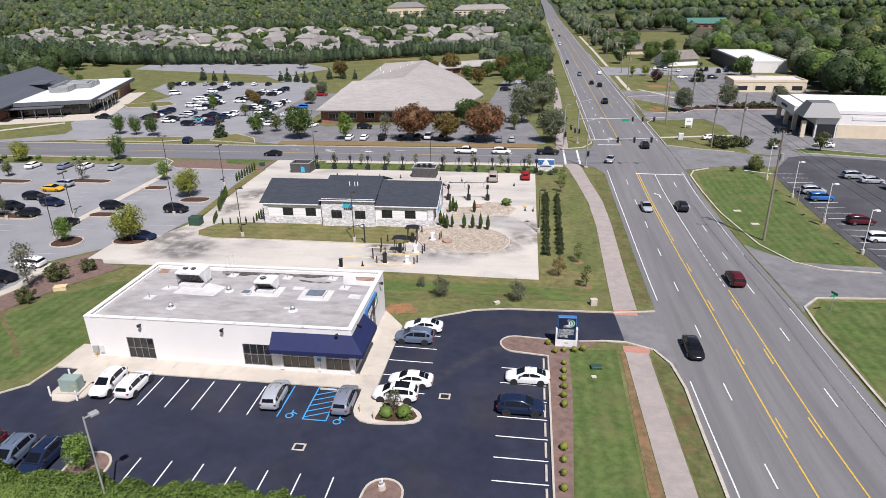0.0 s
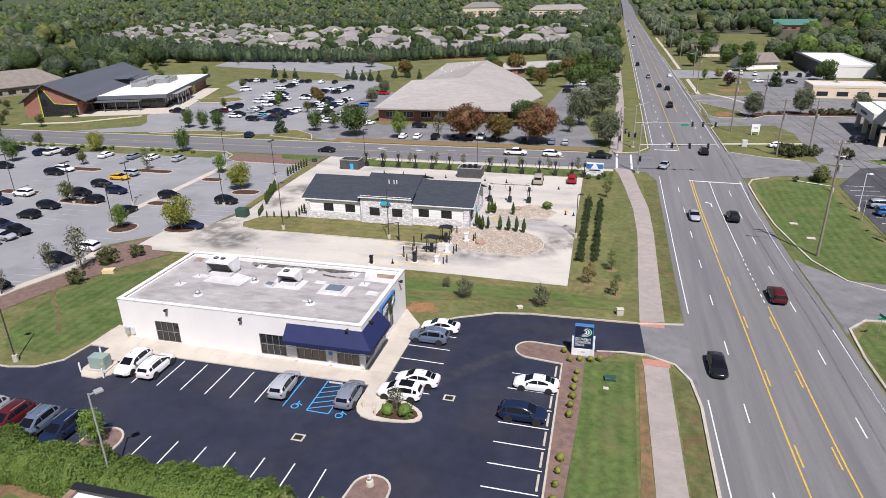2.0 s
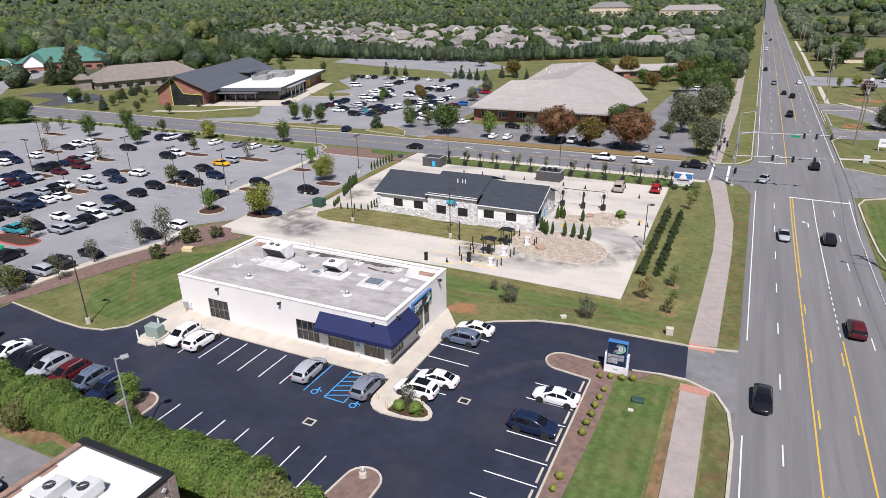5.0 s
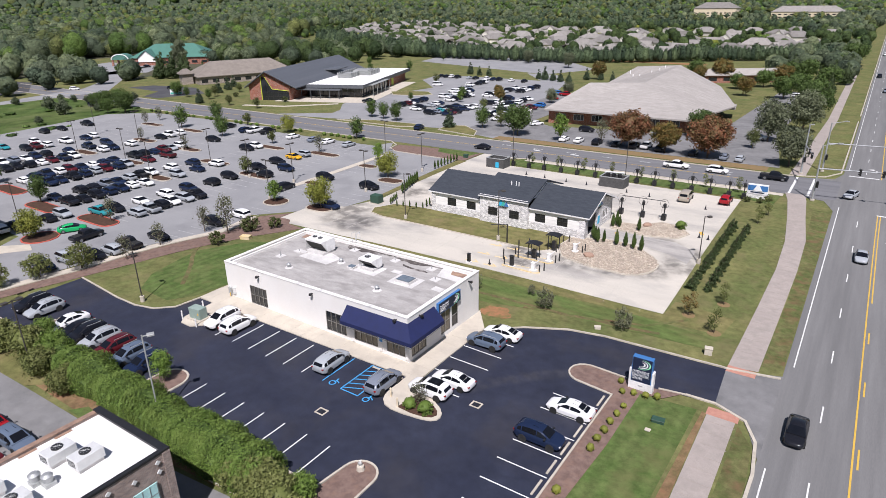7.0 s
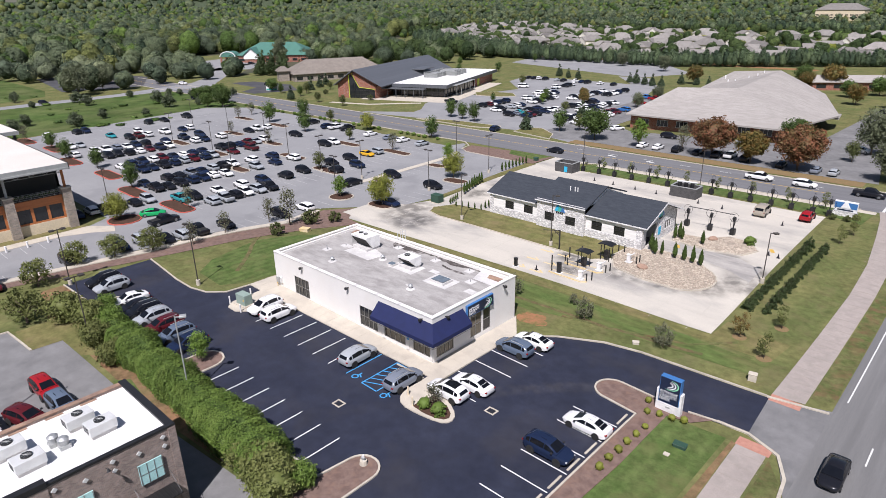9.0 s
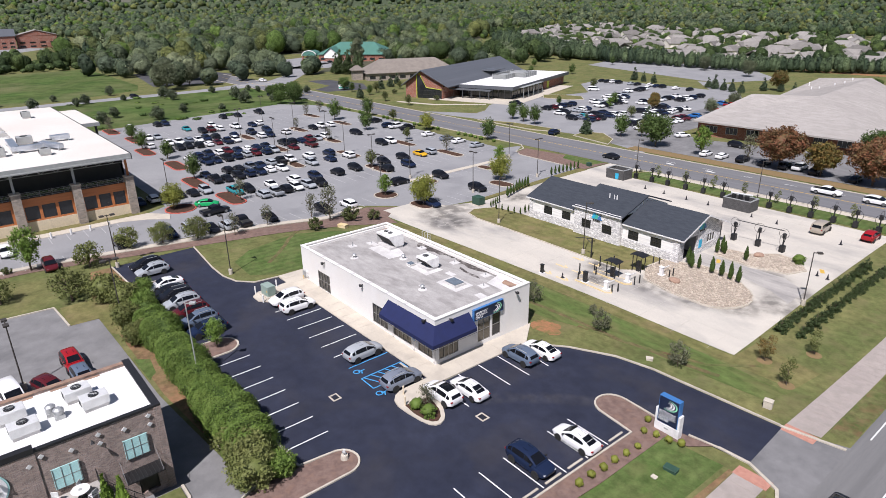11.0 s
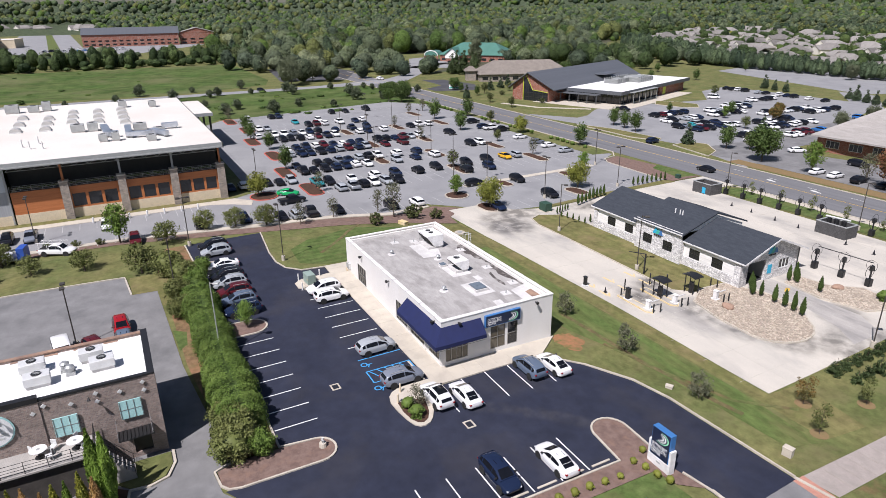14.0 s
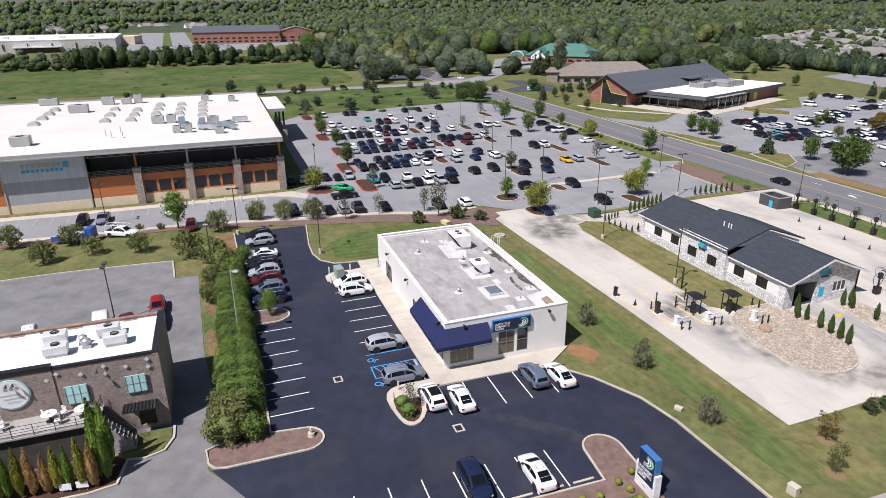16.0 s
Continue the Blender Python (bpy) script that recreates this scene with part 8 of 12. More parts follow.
part("downpipe", box(bm_new(), HX1 + 0.06, HX1 + 0.2, 7.9, 8.15, -1.5, 8.9), "metal_grey", hall)
part("downpipe", box(bm_new(), HX1 + 0.06, HX1 + 0.2, -6.2, -5.95, -1.5, 8.9), "metal_grey", hall)
def leaf_strip(y0, y1, x, z, seed):
    """Small leaves strewn along a planter."""
    rng = np.random.default_rng(seed)
    n = int((y1 - y0) * 60)
    p = np.stack([x + rng.normal(size=n) * 0.16, rng.uniform(y0, y1, n), z + rng.uniform(-0.12, 0.22, n)], 1)
    v = (p[:, None] + rng.normal(size=(n, 3, 3)) * 0.10).reshape(-1, 3)
    return v, np.arange(n * 3).reshape(-1, 3)


PIERS = (16.9, 26.4, 35.6, 44.4)
prev = 8.4
for k, y in enumerate(PIERS):
    wn_ = [] if k == 0 else [(prev + 0.9 + j * (y - prev - 1.5) / 3, prev + 0.9 + (j + 0.82) * (y - prev - 1.5) / 3, 0.5, 2.9) for j in range(3)]
    part("wall", wall_y(bm_new(), prev, y, HX1 - 0.4, HX1, 0.2, 4.3, wn_), "wood_orange", hall, "orange-brown timber-clad wall")
    part("wall", box(bm_new(), HX1 - 0.4, HX1 + 0.05, prev, y, -2, 0.2), "siding_cream", hall, "pale stone plinth")
    for a, b, c, d in wn_:
        glazing(hall, "y", a, b, HX1 - 0.15, c, d, 1, 1, "frame_dark", "glass_dark")
    part("pier", box(bm_new(), HX1 - 0.6, HX1 + 0.9, y - 0.7, y + 0.7, -2, 5.4), "stone_tan", hall, "tan ledgestone pier")
    part("pier_cap", box(bm_new(), HX1 - 0.7, HX1 + 1.0, y - 0.8, y + 0.8, 5.4, 5.6), "sidewalk", hall)
    part("post", box(bm_new(), HX1 + 0.0, HX1 + 0.35, y - 0.18, y + 0.18, 5.6, 9.1), "wood_orange" if k in (0, 3) else "metal_grey", hall)
    bm = bm_new()
    for z in (4.5, 4.8, 5.1, 5.4):
        tube(bm, (HX1 - 0.1, prev, z), (HX1 - 0.1, y, z), 0.025, n=4)
    for j in range(5):
        yy = prev + (y - prev) * j / 5
        tube(bm, (HX1 - 0.1, yy, 4.3), (HX1 - 0.1, yy, 5.45), 0.03, n=4)
    part("railing", bm, "metal_grey", hall)
    part("planter", box(bm_new(), HX1 - 0.75, HX1 - 0.25, prev + 0.9, y - 0.9, 4.3, 4.7), "metal_black", hall)
    part("planting", raw_mesh("planting", *leaf_strip(prev + 1.0, y - 1.0, HX1 - 0.5, 4.85, k), "leaf_green"), "", hall, "low green planting along the railing")
    bm = bm_new()
    for j in range(4):
        a, b = prev + (y - prev) * j / 4, prev + (y - prev) * (j + 1) / 4
        tube(bm, (HX1 - 0.6, a, 8.0), (HX1 - 0.6, (a + b) / 2, 8.9), 0.05, n=4)
        tube(bm, (HX1 - 0.6, (a + b) / 2, 8.9), (HX1 - 0.6, b, 8.0), 0.05, n=4)
    tube(bm, (HX1 - 0.6, prev, 8.0), (HX1 - 0.6, y, 8.0), 0.06, n=4)
    part("truss", bm, "metal_grey", hall)
    prev = y
wl = thing("hall_sign", "grey and cyan raised lettering shapes on the metal wall", "sign")
for k in range(8):
    part("letter_bar", box(bm_new(), HX1 + 0.04, HX1 + 0.16, -2.6 + 0.85 * k, -2.0 + 0.85 * k, 7.1, 7.8), "metal_grey", wl)
for k in range(9):
    part("letter_bar", box(bm_new(), HX1 + 0.04, HX1 + 0.16, -2.6 + 0.8 * k, -2.1 + 0.8 * k, 6.2, 6.75), "sign_cyan", wl)
part("emblem", box(bm_new(), HX1 + 0.04, HX1 + 0.16, 4.4, 5.3, 6.9, 7.9), "sign_cyan", wl)
for x, y, lx, ly, h in ((-148.2, -0.3, 2.6, 4.4, 2.0), (-166.2, -10.5, 2.2, 4.6, 1.8), (-161.2, 4.9, 2.4, 3.0, 2.1), (-160.4, 9.6, 2.2, 2.4, 1.7), (-161.5, 12.5, 2.2, 2.0, 2.4), (-157.6, 30.2, 2.2, 2.0, 1.8), (-154.5, 37.3, 2.2, 1.8, 1.6), (-105.2, -3.6, 2.4, 3.4, 1.9), (-122.6, 20.0, 2.2, 2.6, 1.7), (-122.4, 22.9, 2.2, 2.0, 1.9), (-118.2, 32.0, 2.2, 2.6, 1.6), (-104.3, 33.2, 1.8, 1.8, 1.3), (-108.3, 24.6, 1.8, 1.6, 1.5), (-108.1, 26.9, 1.6, 1.4, 1.7), (-113.0, 35.4, 1.8, 2.2, 1.2)):
    rooftop_unit(x, y, 9.9, lx, ly, h, 1, 0, "metal_grey")
# kitchen ducts of bright sheet metal
for pts, w in (([(-122.8, 25.0), (-112.2, 25.6), (-112.2, 27.6)], 1.5), ([(-119.4, 29.6), (-109.6, 29.4), (-109.6, 33.8)], 1.3), ([(-117.1, 36.2), (-117.1, 39.6)], 1.4), ([(-112.0, 33.8), (-106.8, 36.4)], 1.0)):
    dk = thing("roof_duct", "bright galvanised kitchen duct on the cream roof", "duct", "roof ducts")
    for (xa, ya), (xb, yb) in zip(pts[:-1], pts[1:]):
        d = Vector((xb - xa, yb - ya, 0))
        m = pose((xa + xb) / 2, (ya + yb) / 2, 10.3, 0, 0, math.degrees(math.atan2(d.y, d.x)))
        part("duct", rounded(box(bm_new(), -d.length / 2, d.length / 2, -w / 2, w / 2, 0, 0.9), 0.08, 2), "duct_steel", dk, "", m)
        for u in (-d.length / 2 + 0.4, d.length / 2 - 0.4):
            part("leg", box(bm_new(), u - 0.08, u + 0.08, -w / 2, w / 2, -0.4, 0.0), "galvanised", dk, "", m)
for x, y in ((-110.0, 10.6), (-107.4, 12.0), (-112.4, 13.2), (-106.6, 14.2)):
    v = thing("vent_pipe", "thin pale vent pipe standing on the roof", "vent pipe", "vent pipes")
    part("pipe", tube(bm_new(), (x, y, 9.9), (x, y, 11.4), 0.14, n=8), "trim_white", v)
    part("flange", tube(bm_new(), (x, y, 9.9), (x, y, 10.05), 0.4, 0.3, 10), "membrane_light", v)


def skylight(x, y):
    k = thing("roof_skylight", "low arched translucent skylight on the cream roof", "skylight", "roof skylights", pose(x, y, 9.9))
    part("curb", box(bm_new(), -1.3, 1.3, -1.15, 1.15, -0.02, 0.25), "metal_light", k)
    bm = bm_new()
    ring = [(-1.1 * math.cos(math.pi * q / 8), 0.25 + 0.75 * math.sin(math.pi * q / 8)) for q in range(9)]
    a, b = [bm.verts.new((-1.2, u, v)) for u, v in ring], [bm.verts.new((1.2, u, v)) for u, v in ring]
    bm.faces.new(a), bm.faces.new(b[::-1])
    for q in range(8):
        bm.faces.new((a[q], a[q + 1], b[q + 1], b[q]))
    part("dome", bm, "dome_grey", k)
    return k


SKY = [(x, y) for y, xs in ((-6.8, (-130.3, -138.8, -146.2, -153.2)), (8.0, (-129.0, -138.0, -148.0)), (13.6, (-128.4, -136.6, -144.5)), (18.6, (-136.3, -144.3, -151.9)), (24.1, (-134.0, -142.0, -150.7)), (29.5, (-130.0, -137.6, -144.9, -151.8))) for x in xs]
first_sky = skylight(*SKY[0])
for x, y in SKY[1:]:
    copy_thing(first_sky, pose(x, y, 9.9))

# ---- library ----
lib = thing("library", "red brick library with dark metal roof and flat white wing", "building", m=pose(-184.6, 173.0, -1.4, 0, 0, 20))
part("wall", gable_end(bm_new(), "x", 0.4, 17.6, 0.3, 0.8, -1, 5.4, 10.6, 8.3), "brick_red", lib)
part("wall", box(bm_new(), 0.4, 0.9, 0.8, 70, -1, 6.2), "brick_red", lib)
part("wall", box(bm_new(), 17.1, 17.6, 0.8, 70, -1, 4.6), "brick_red", lib)
part("wall", gable_end(bm_new(), "x", 0.4, 17.6, 70, 70.5, -1, 5.4, 10.6, 8.3), "brick_red", lib)
bm = bm_new()
a = [bm.verts.new((x, 0.18, z)) for x, z in ((6.0, -0.2), (17.2, -0.2), (17.2, 3.0), (8.2, 8.4), (6.0, 8.8))]
b = [bm.verts.new((x, 0.28, z)) for x, z in ((6.0, -0.2), (17.2, -0.2), (17.2, 3.0), (8.2, 8.4), (6.0, 8.8))]
bm.faces.new(a), bm.faces.new(b[::-1])
for i in range(5):
    bm.faces.new((a[i], a[(i + 1) % 5], b[(i + 1) % 5], b[i]))
part("glass_wall", bm, "glass_dark", lib, "tall dark glass wall")
for x in (5.9, 8.2, 10.5, 12.8, 15.0, 17.2):
    part("mullion", box(bm_new(), x, x + 0.12, 0.1, 0.2, -0.2, 8.3 - max(0, x - 8) * 0.56), "frame_dark", lib)
for z in (1.4, 3.0):
    part("mullion", box(bm_new(), 6.0, 17.2, 0.1, 0.2, z, z + 0.12), "frame_dark", lib)
part("trim", box(bm_new(), 5.6, 5.9, 0.05, 0.28, -0.5, 9.0), "sign_lime", lib, "bright yellow-green trim")
bm = bm_new()
a = [bm.verts.new((x, 0.05, z)) for x, z in ((10.4, 4.3), (17.5, 3.7), (17.5, 5.0), (6.9, 10.2))]
b = [bm.verts.new((x, 0.28, z)) for x, z in ((10.4, 4.3), (17.5, 3.7), (17.5, 5.0), (6.9, 10.2))]
bm.faces.new(a), bm.faces.new(b[::-1])
for i in range(4):
    bm.faces.new((a[i], a[(i + 1) % 4], b[(i + 1) % 4], b[i]))
part("brick_band", bm, "brick_red", lib)
for (xa, za), (xb, zb) in (((6.75, 10.1), (10.3, 4.2)), ((10.3, 4.2), (17.4, 3.62)), ((5.8, -0.35), (17.4, -0.35))):
    part("trim", tube(bm_new(), (xa, 0.03, za), (xb, 0.03, zb), 0.12, n=4), "sign_lime", lib, "bright yellow-green trim")
part("roof", gable(bm_new(), -0.8, 21.0, -1.2, 72, 5.0, 11.0, "y", 0.35, ridge=8.3), "metal_roof_dark", lib, "dark grey standing-seam metal roof")
part("glass_wall", box(bm_new(), 19.5, 42.5, 11.5, 68.0, -1, 3.8), "glass_dark", lib, "dark glazed front under the flat roof")
for k in range(9):
    part("mullion", box(bm_new(), 20.5 + 2.7 * k, 20.65 + 2.7 * k, 11.35, 11.49, -0.3, 3.8), "metal_roof_dark", lib)
for k in range(9):
    part("mullion", box(bm_new(), 42.51, 42.65, 13.5 + 3.2 * k, 13.65 + 3.2 * k, -0.3, 3.8), "metal_roof_dark", lib)
part("wall", box(bm_new(), 42.51, 43.0, 44.0, 68.0, -1, 4.0), "brick_red", lib)
part("door", box(bm_new(), 43.01, 43.12, 47.0, 49.6, -0.4, 3.2), "sign_lime", lib, "bright yellow-green panel beside the side entrance")
part("flat_roof", box(bm_new(), 18.4, 44.5, 8.0, 70.0, 4.5, 5.1), "membrane_white", lib, "flat white membrane roof")
part("fascia", box(bm_new(), 18.4, 44.6, 7.78, 7.99, 3.9, 5.2), "metal_roof_dark", lib)
part("fascia", box(bm_new(), 44.51, 44.7, 7.78, 70.0, 3.9, 5.2), "metal_roof_dark", lib)
part("canopy", box(bm_new(), 8.5, 36.0, 5.2, 7.75, 3.3, 3.7), "metal_roof_dark", lib, "dark flat canopy along the glazed front")
for k in range(7):
    part("column", tube(bm_new(), (12 + 3.9 * k, 5.6, -0.4), (12 + 3.9 * k, 5.6, 3.3), 0.13, n=8), "metal_roof_dark", lib)
for k in range(5):
    part("column", tube(bm_new(), (46.4, 14 + 5 * k, -0.4), (46.4, 14 + 5 * k, 4.4), 0.09, n=8), "metal_grey", lib)
part("pergola", box(bm_new(), 44.8, 46.6, 13.5, 34.5, 4.4, 4.5), "metal_grey", lib, "slim pale steel pergola")
for k, a in enumerate(((25.0, 25.2, 30, 52), (25.2, 36, 52, 52.2), (35.8, 36, 40, 52), (25.2, 31, 30, 30.2), (30.8, 31, 30.2, 40), (31, 35.8, 39.8, 40))):
    ps = part("plant_screen", box(bm_new(), *a, 5.1, 6.9), "louvre_grey", lib, "pale louvred plant screen")
    if a[3] - a[2] > 5:
        for q in range(int((a[3] - a[2]) / 2)):
            part("post", box(bm_new(), a[0] - 0.08, a[1] + 0.08, a[2] + 2 * q, a[2] + 2 * q + 0.2, 5.1, 7.3), "metal_grey", ps)
part("plant_unit", box(bm_new(), 26.5, 30, 33, 38, 5.1, 6.8), "metal_grey", lib)
part("plant_unit", box(bm_new(), 27, 34, 43, 49, 5.1, 7.0), "metal_grey", lib)
part("roof_step", box(bm_new(), 15.2, 21.6, 38, 50, 7.4, 7.75), "metal_roof_dark", lib, "raised dark roof hood")
part("paving", box(bm_new(), 12.0, 50.5, -2.0, 11.3, -0.6, 0.13), "sidewalk", lib, "pale concrete forecourt under the canopy")
part("paving", box(bm_new(), 42.7, 50.5, 11.3, 60.0, -0.6, 0.13), "sidewalk", lib, "pale concrete walk beside the wing")
sheet("drive", [(-150, 156), (-140, 156), (-118, 160), (-95, 160.5), (-85, 162), (-70, 158), (-60, 155), (-62, 166), (-70, 175), (-72, 215), (-84, 232), (-92, 260), (-98, 276), (-165, 276), (-160, 255), (-150, 245), (-140, 235), (-145, 205), (-148, 192), (-144, 182), (-136, 172), (-134, 166)], 0.03, "asphalt_old", "pale asphalt car park and drive of the library", "parking lot")
strip("footpath", [(-176, 163), (-160, 168), (-146, 182)], 2.0, -0.05, 0.06, "sidewalk", label="pale concrete path across the library lawn", category="footpath")
sheet("car_park", [(-215, 330), (-118, 300), (-104, 330), (-140, 372), (-225, 372)], 0.03, "asphalt_old", "empty pale asphalt overflow car park", "parking lot")
sheet("drive", [(-128, 300), (-112, 300), (-88, 262), (-98, 262)], 0.034, "asphalt_old", "pale asphalt link between car parks", "road")
sheet("bare_soil", [(-300, 366), (-230, 372), (-140, 376), (-60, 372), (-60, 380), (-150, 386), (-300, 378)], 0.03, "clay", "strip of bare reddish soil before the tree belt", "soil")
for pts in ([(-124, 157.5), (-112, 162), (-94, 163.4), (-92, 160.5), (-100, 157.5)], [(-86, 159.5), (-72, 156.8), (-75, 163), (-82, 168), (-87, 166)], [(-148, 216), (-142, 209.5), (-132, 212), (-128, 217), (-134, 223), (-142, 221)]):
    sheet("traffic_island", pts, 0.18, "grass_dry", "grassy kerbed island by the library drive", "traffic island", thick=0.2)
    strip("kerb", pts, 0.25, -0.05, 0.2, closed=True, **KERB)
for x, y0, step, row in ((-121.5, 188.5, 2.7, "kmwnkn"), (-103, 179.5, 2.7, "kgtsk.n"), (-97, 180.5, 2.7, "nmk.nww"), (-88, 200, 2.7, "wwknwwk.w"), (-106, 222, 2.7, "wk.wwskn.w"), (-119, 212, 2.7, "ws.wwkwn"), (-78, 180, 2.7, "w.ks..wwmm.b"), (-128, 246, 2.7, "w.kkw")):
    for k, chx in enumerate(row):
        if chx != ".":
            car(random.choice(("suv", "sedan", "suv")), CODE[chx], x + random.uniform(-0.4, 0.4), y0 + step * k, random.choice((0, 180)) + random.uniform(-2, 2), "in the library car park")
for k, chx in enumerate("kkwk.sk.wnk.w.k"):
    if chx != ".":
        car(random.choice(("suv", "sedan")), CODE[chx], -158 + 3.2 * k, 268 + random.uniform(-0.3, 0.3), 90, "in the library car park")
car("pickup", "black", -137, 189, 10, "in the library car park")
for x, y0, row in ((-112, 184, "wk.swn"), (-95, 206, "kww.kn"), (-112.5, 206, "wks.kw"), (-84, 184, "kwnsk"), (-124, 226, "wwk.s"), (-100, 238, "kwwn.k")):
    for k, chx in enumerate(row):
        if chx != ".":
            car(random.choice(("suv", "sedan")), CODE[chx], x, y0 + 2.8 * k, random.choice((0, 180)), "in the library car park")
car("van", "white", -141, 240, 30, "in the library car park")
car("suv", "navy", -91, 157, 100, "in the library car park")

# ---- medical office with the broad hip roof ----
med = thing("office_building", "low brick office with a very broad grey-tan hip roof", "building", m=pose(-63.5, 181.0, -1.4, 0, 0, 8))
part("wall", box(bm_new(), 1.2, 40.5, 4.2, 50, -1, 4.0), "brick_red", med)
for k in range(7):
    glazing(med, "x", 3.5 + 5.4 * k, 6.6 + 5.4 * k, 4.15, 1.2, 3.0, 3, 1, "trim_white", "glass_dark", depth=0.1)
bm = bm_new()
# eaves from the south-west corner round, then the low front ridge and the main ridge
ROOF = ((-63.7, 183.5, 2.9), (-21.7, 186.0, 2.7), (-15.9, 215.8, 2.8), (-27.0, 243.0, 2.9), (-58.0, 262.0, 3.5), (-64.0, 236.5, 4.4), (-57.3, 203.0, 8.8), (-42.0, 209.5, 8.9), (-56.3, 246.5, 9.8), (-39.2, 239.3, 11.6), (-24.8, 236.5, 5.6))
for dz in (0.0, -0.4):
    q = [bm.verts.new((x, y, z + dz)) for x, y, z in ROOF]
    for f in ((0, 1, 7), (1, 9, 7), (0, 7, 6), (0, 6, 5), (5, 6, 7), (5, 7, 9, 8), (5, 8, 4), (1, 2, 9), (2, 10, 9), (2, 3, 10), (3, 9, 10), (3, 4, 8, 9)):
        bm.faces.new([q[i] for i in f])
n_eave = len(ROOF)
bm.verts.ensure_lookup_table()
for i in range(6):
    j = (i + 1) % 6
    bm.faces.new((bm.verts[i], bm.verts[j], bm.verts[n_eave + j], bm.verts[n_eave + i]))
bmesh.ops.triangulate(bm, faces=bm.faces[:])
part("roof", bm, "shingle_tan", med, "grey-tan shingle hip roof", med.matrix_basis.inverted())
part("wall", box(bm_new(), 40.6, 46, 16, 40, -1, 4.0), "brick_red", med)
part("entrance_canopy", box(bm_new(), 43, 52, 28, 36, 3.0, 3.5), "shingle_tan", med)
for x, y, z in ((-55, 238, 6.6), (-52, 236, 7.0), (-48.5, 238, 8.2), (-46, 238.5, 9.0), (-44.5, 240, 9.9), (-57, 241, 7.6)):
    part("vent_pipe", tube(bm_new(), (x, y, z - 1.2), (x, y, z + 1.3), 0.2, n=6), "trim_white", med, "", med.matrix_basis.inverted())
sheet("car_park", [(-80, 158.5), (-70, 159), (-66, 160.5), (4, 160.5), (2, 175), (-2, 200), (2, 280), (-12, 290), (-16, 190), (-60, 180), (-68, 186), (-70, 245), (-86, 245), (-84, 200), (-80, 178)], 0.036, "asphalt_grey", "grey asphalt car park of the brick office", "parking lot")
sheet("planting_bed", [(-66, 156.2), (2, 156.2), (2, 160.3), (-66, 160.3)], 0.05, "straw", "strip of pine straw and dead grass along the street", "planting bed")
for k, p, x, y, a in (("sedan", "white", -48, 163.4, 90), ("sedan", "white", -44, 163.6, 90), ("sedan", "black", -34, 164, 90), ("suv", "black", -29.4, 164, 90), ("pickup", "white", -26.8, 165.4, 90), ("suv", "black", -23, 164, 90), ("sedan", "grey", -8, 163, 90), ("sedan", "silver", -4.6, 163, 90), ("sedan", "white", -64, 179.6, 60),
                      ("suv", "black", -47.5, 177.6, 0), ("suv", "white", -5, 189, 0), ("suv", "black", -5, 246, 0), ("suv", "white", -5, 272, 0), ("suv", "black", -10, 252, 0), ("suv", "black", -39, 163.6, 90), ("sedan", "black", -15, 163.4, 90), ("sedan", "red", -81, 228, 0), ("pickup", "red", -80, 238, 0), ("suv", "blue", -84, 240, 0)):
    car(k, p, x, y, a, "beside the brick office")

# ---- other buildings ----
def hall_box(name, label, x, y, turn, w, d, h, wall, roof_m, pitched=0.0, hip=0.0, axis="x", windows=0, wy=0.5):
    b = thing(name, label, "building", m=pose(x, y, -1.4, 0, 0, turn))
    part("wall", box(bm_new(), -w / 2, w / 2, -d / 2, d / 2, -1, h), wall, b)
    if pitched:
        part("roof", gable(bm_new(), -w / 2 - 0.8, w / 2 + 0.8, -d / 2 - 0.8, d / 2 + 0.8, h - 0.15, h + pitched, axis, 0.25, hip=hip), roof_m, b)
        if not hip:
            for s in (-1, 1):
                if axis == "x":
                    part("gable", gable_end(bm_new(), "y", -d / 2, d / 2, s * w / 2 - 0.2, s * w / 2 + 0.01, h - 0.6, h - 0.3, h + pitched - 0.5), wall, b)
                else:
                    part("gable", gable_end(bm_new(), "x", -w / 2, w / 2, s * d / 2 - 0.2, s * d / 2 + 0.01, h - 0.6, h - 0.3, h + pitched - 0.5), wall, b)
    else:
        part("roof", box(bm_new(), -w / 2 + 0.3, w / 2 - 0.3, -d / 2 + 0.3, d / 2 - 0.3, h, h + 0.06), roof_m, b)
        bm = bm_new()
        for a in ((-w / 2 - 0.1, w / 2 + 0.1, -d / 2 - 0.1, -d / 2 + 0.3), (-w / 2 - 0.1, w / 2 + 0.1, d / 2 - 0.3, d / 2 + 0.1), (-w / 2 - 0.1, -w / 2 + 0.3, -d / 2 + 0.3, d / 2 - 0.3), (w / 2 - 0.3, w / 2 + 0.1, -d / 2 + 0.3, d / 2 - 0.3)):
            box(bm, *a, h - 0.3, h + 0.5)
        part("parapet", bm, wall, b)
    for k in range(windows):
        u = -w / 2 + w * (k + 0.5) / windows
        for z in ([wy] if h < 6 else [wy, wy + 3.4]):
            part("window", box(bm_new(), u - w / windows * 0.28, u + w / windows * 0.28, -d / 2 - 0.06, -d / 2 + 0.05, z, z + 1.5), "glass_dark", b)
    return b


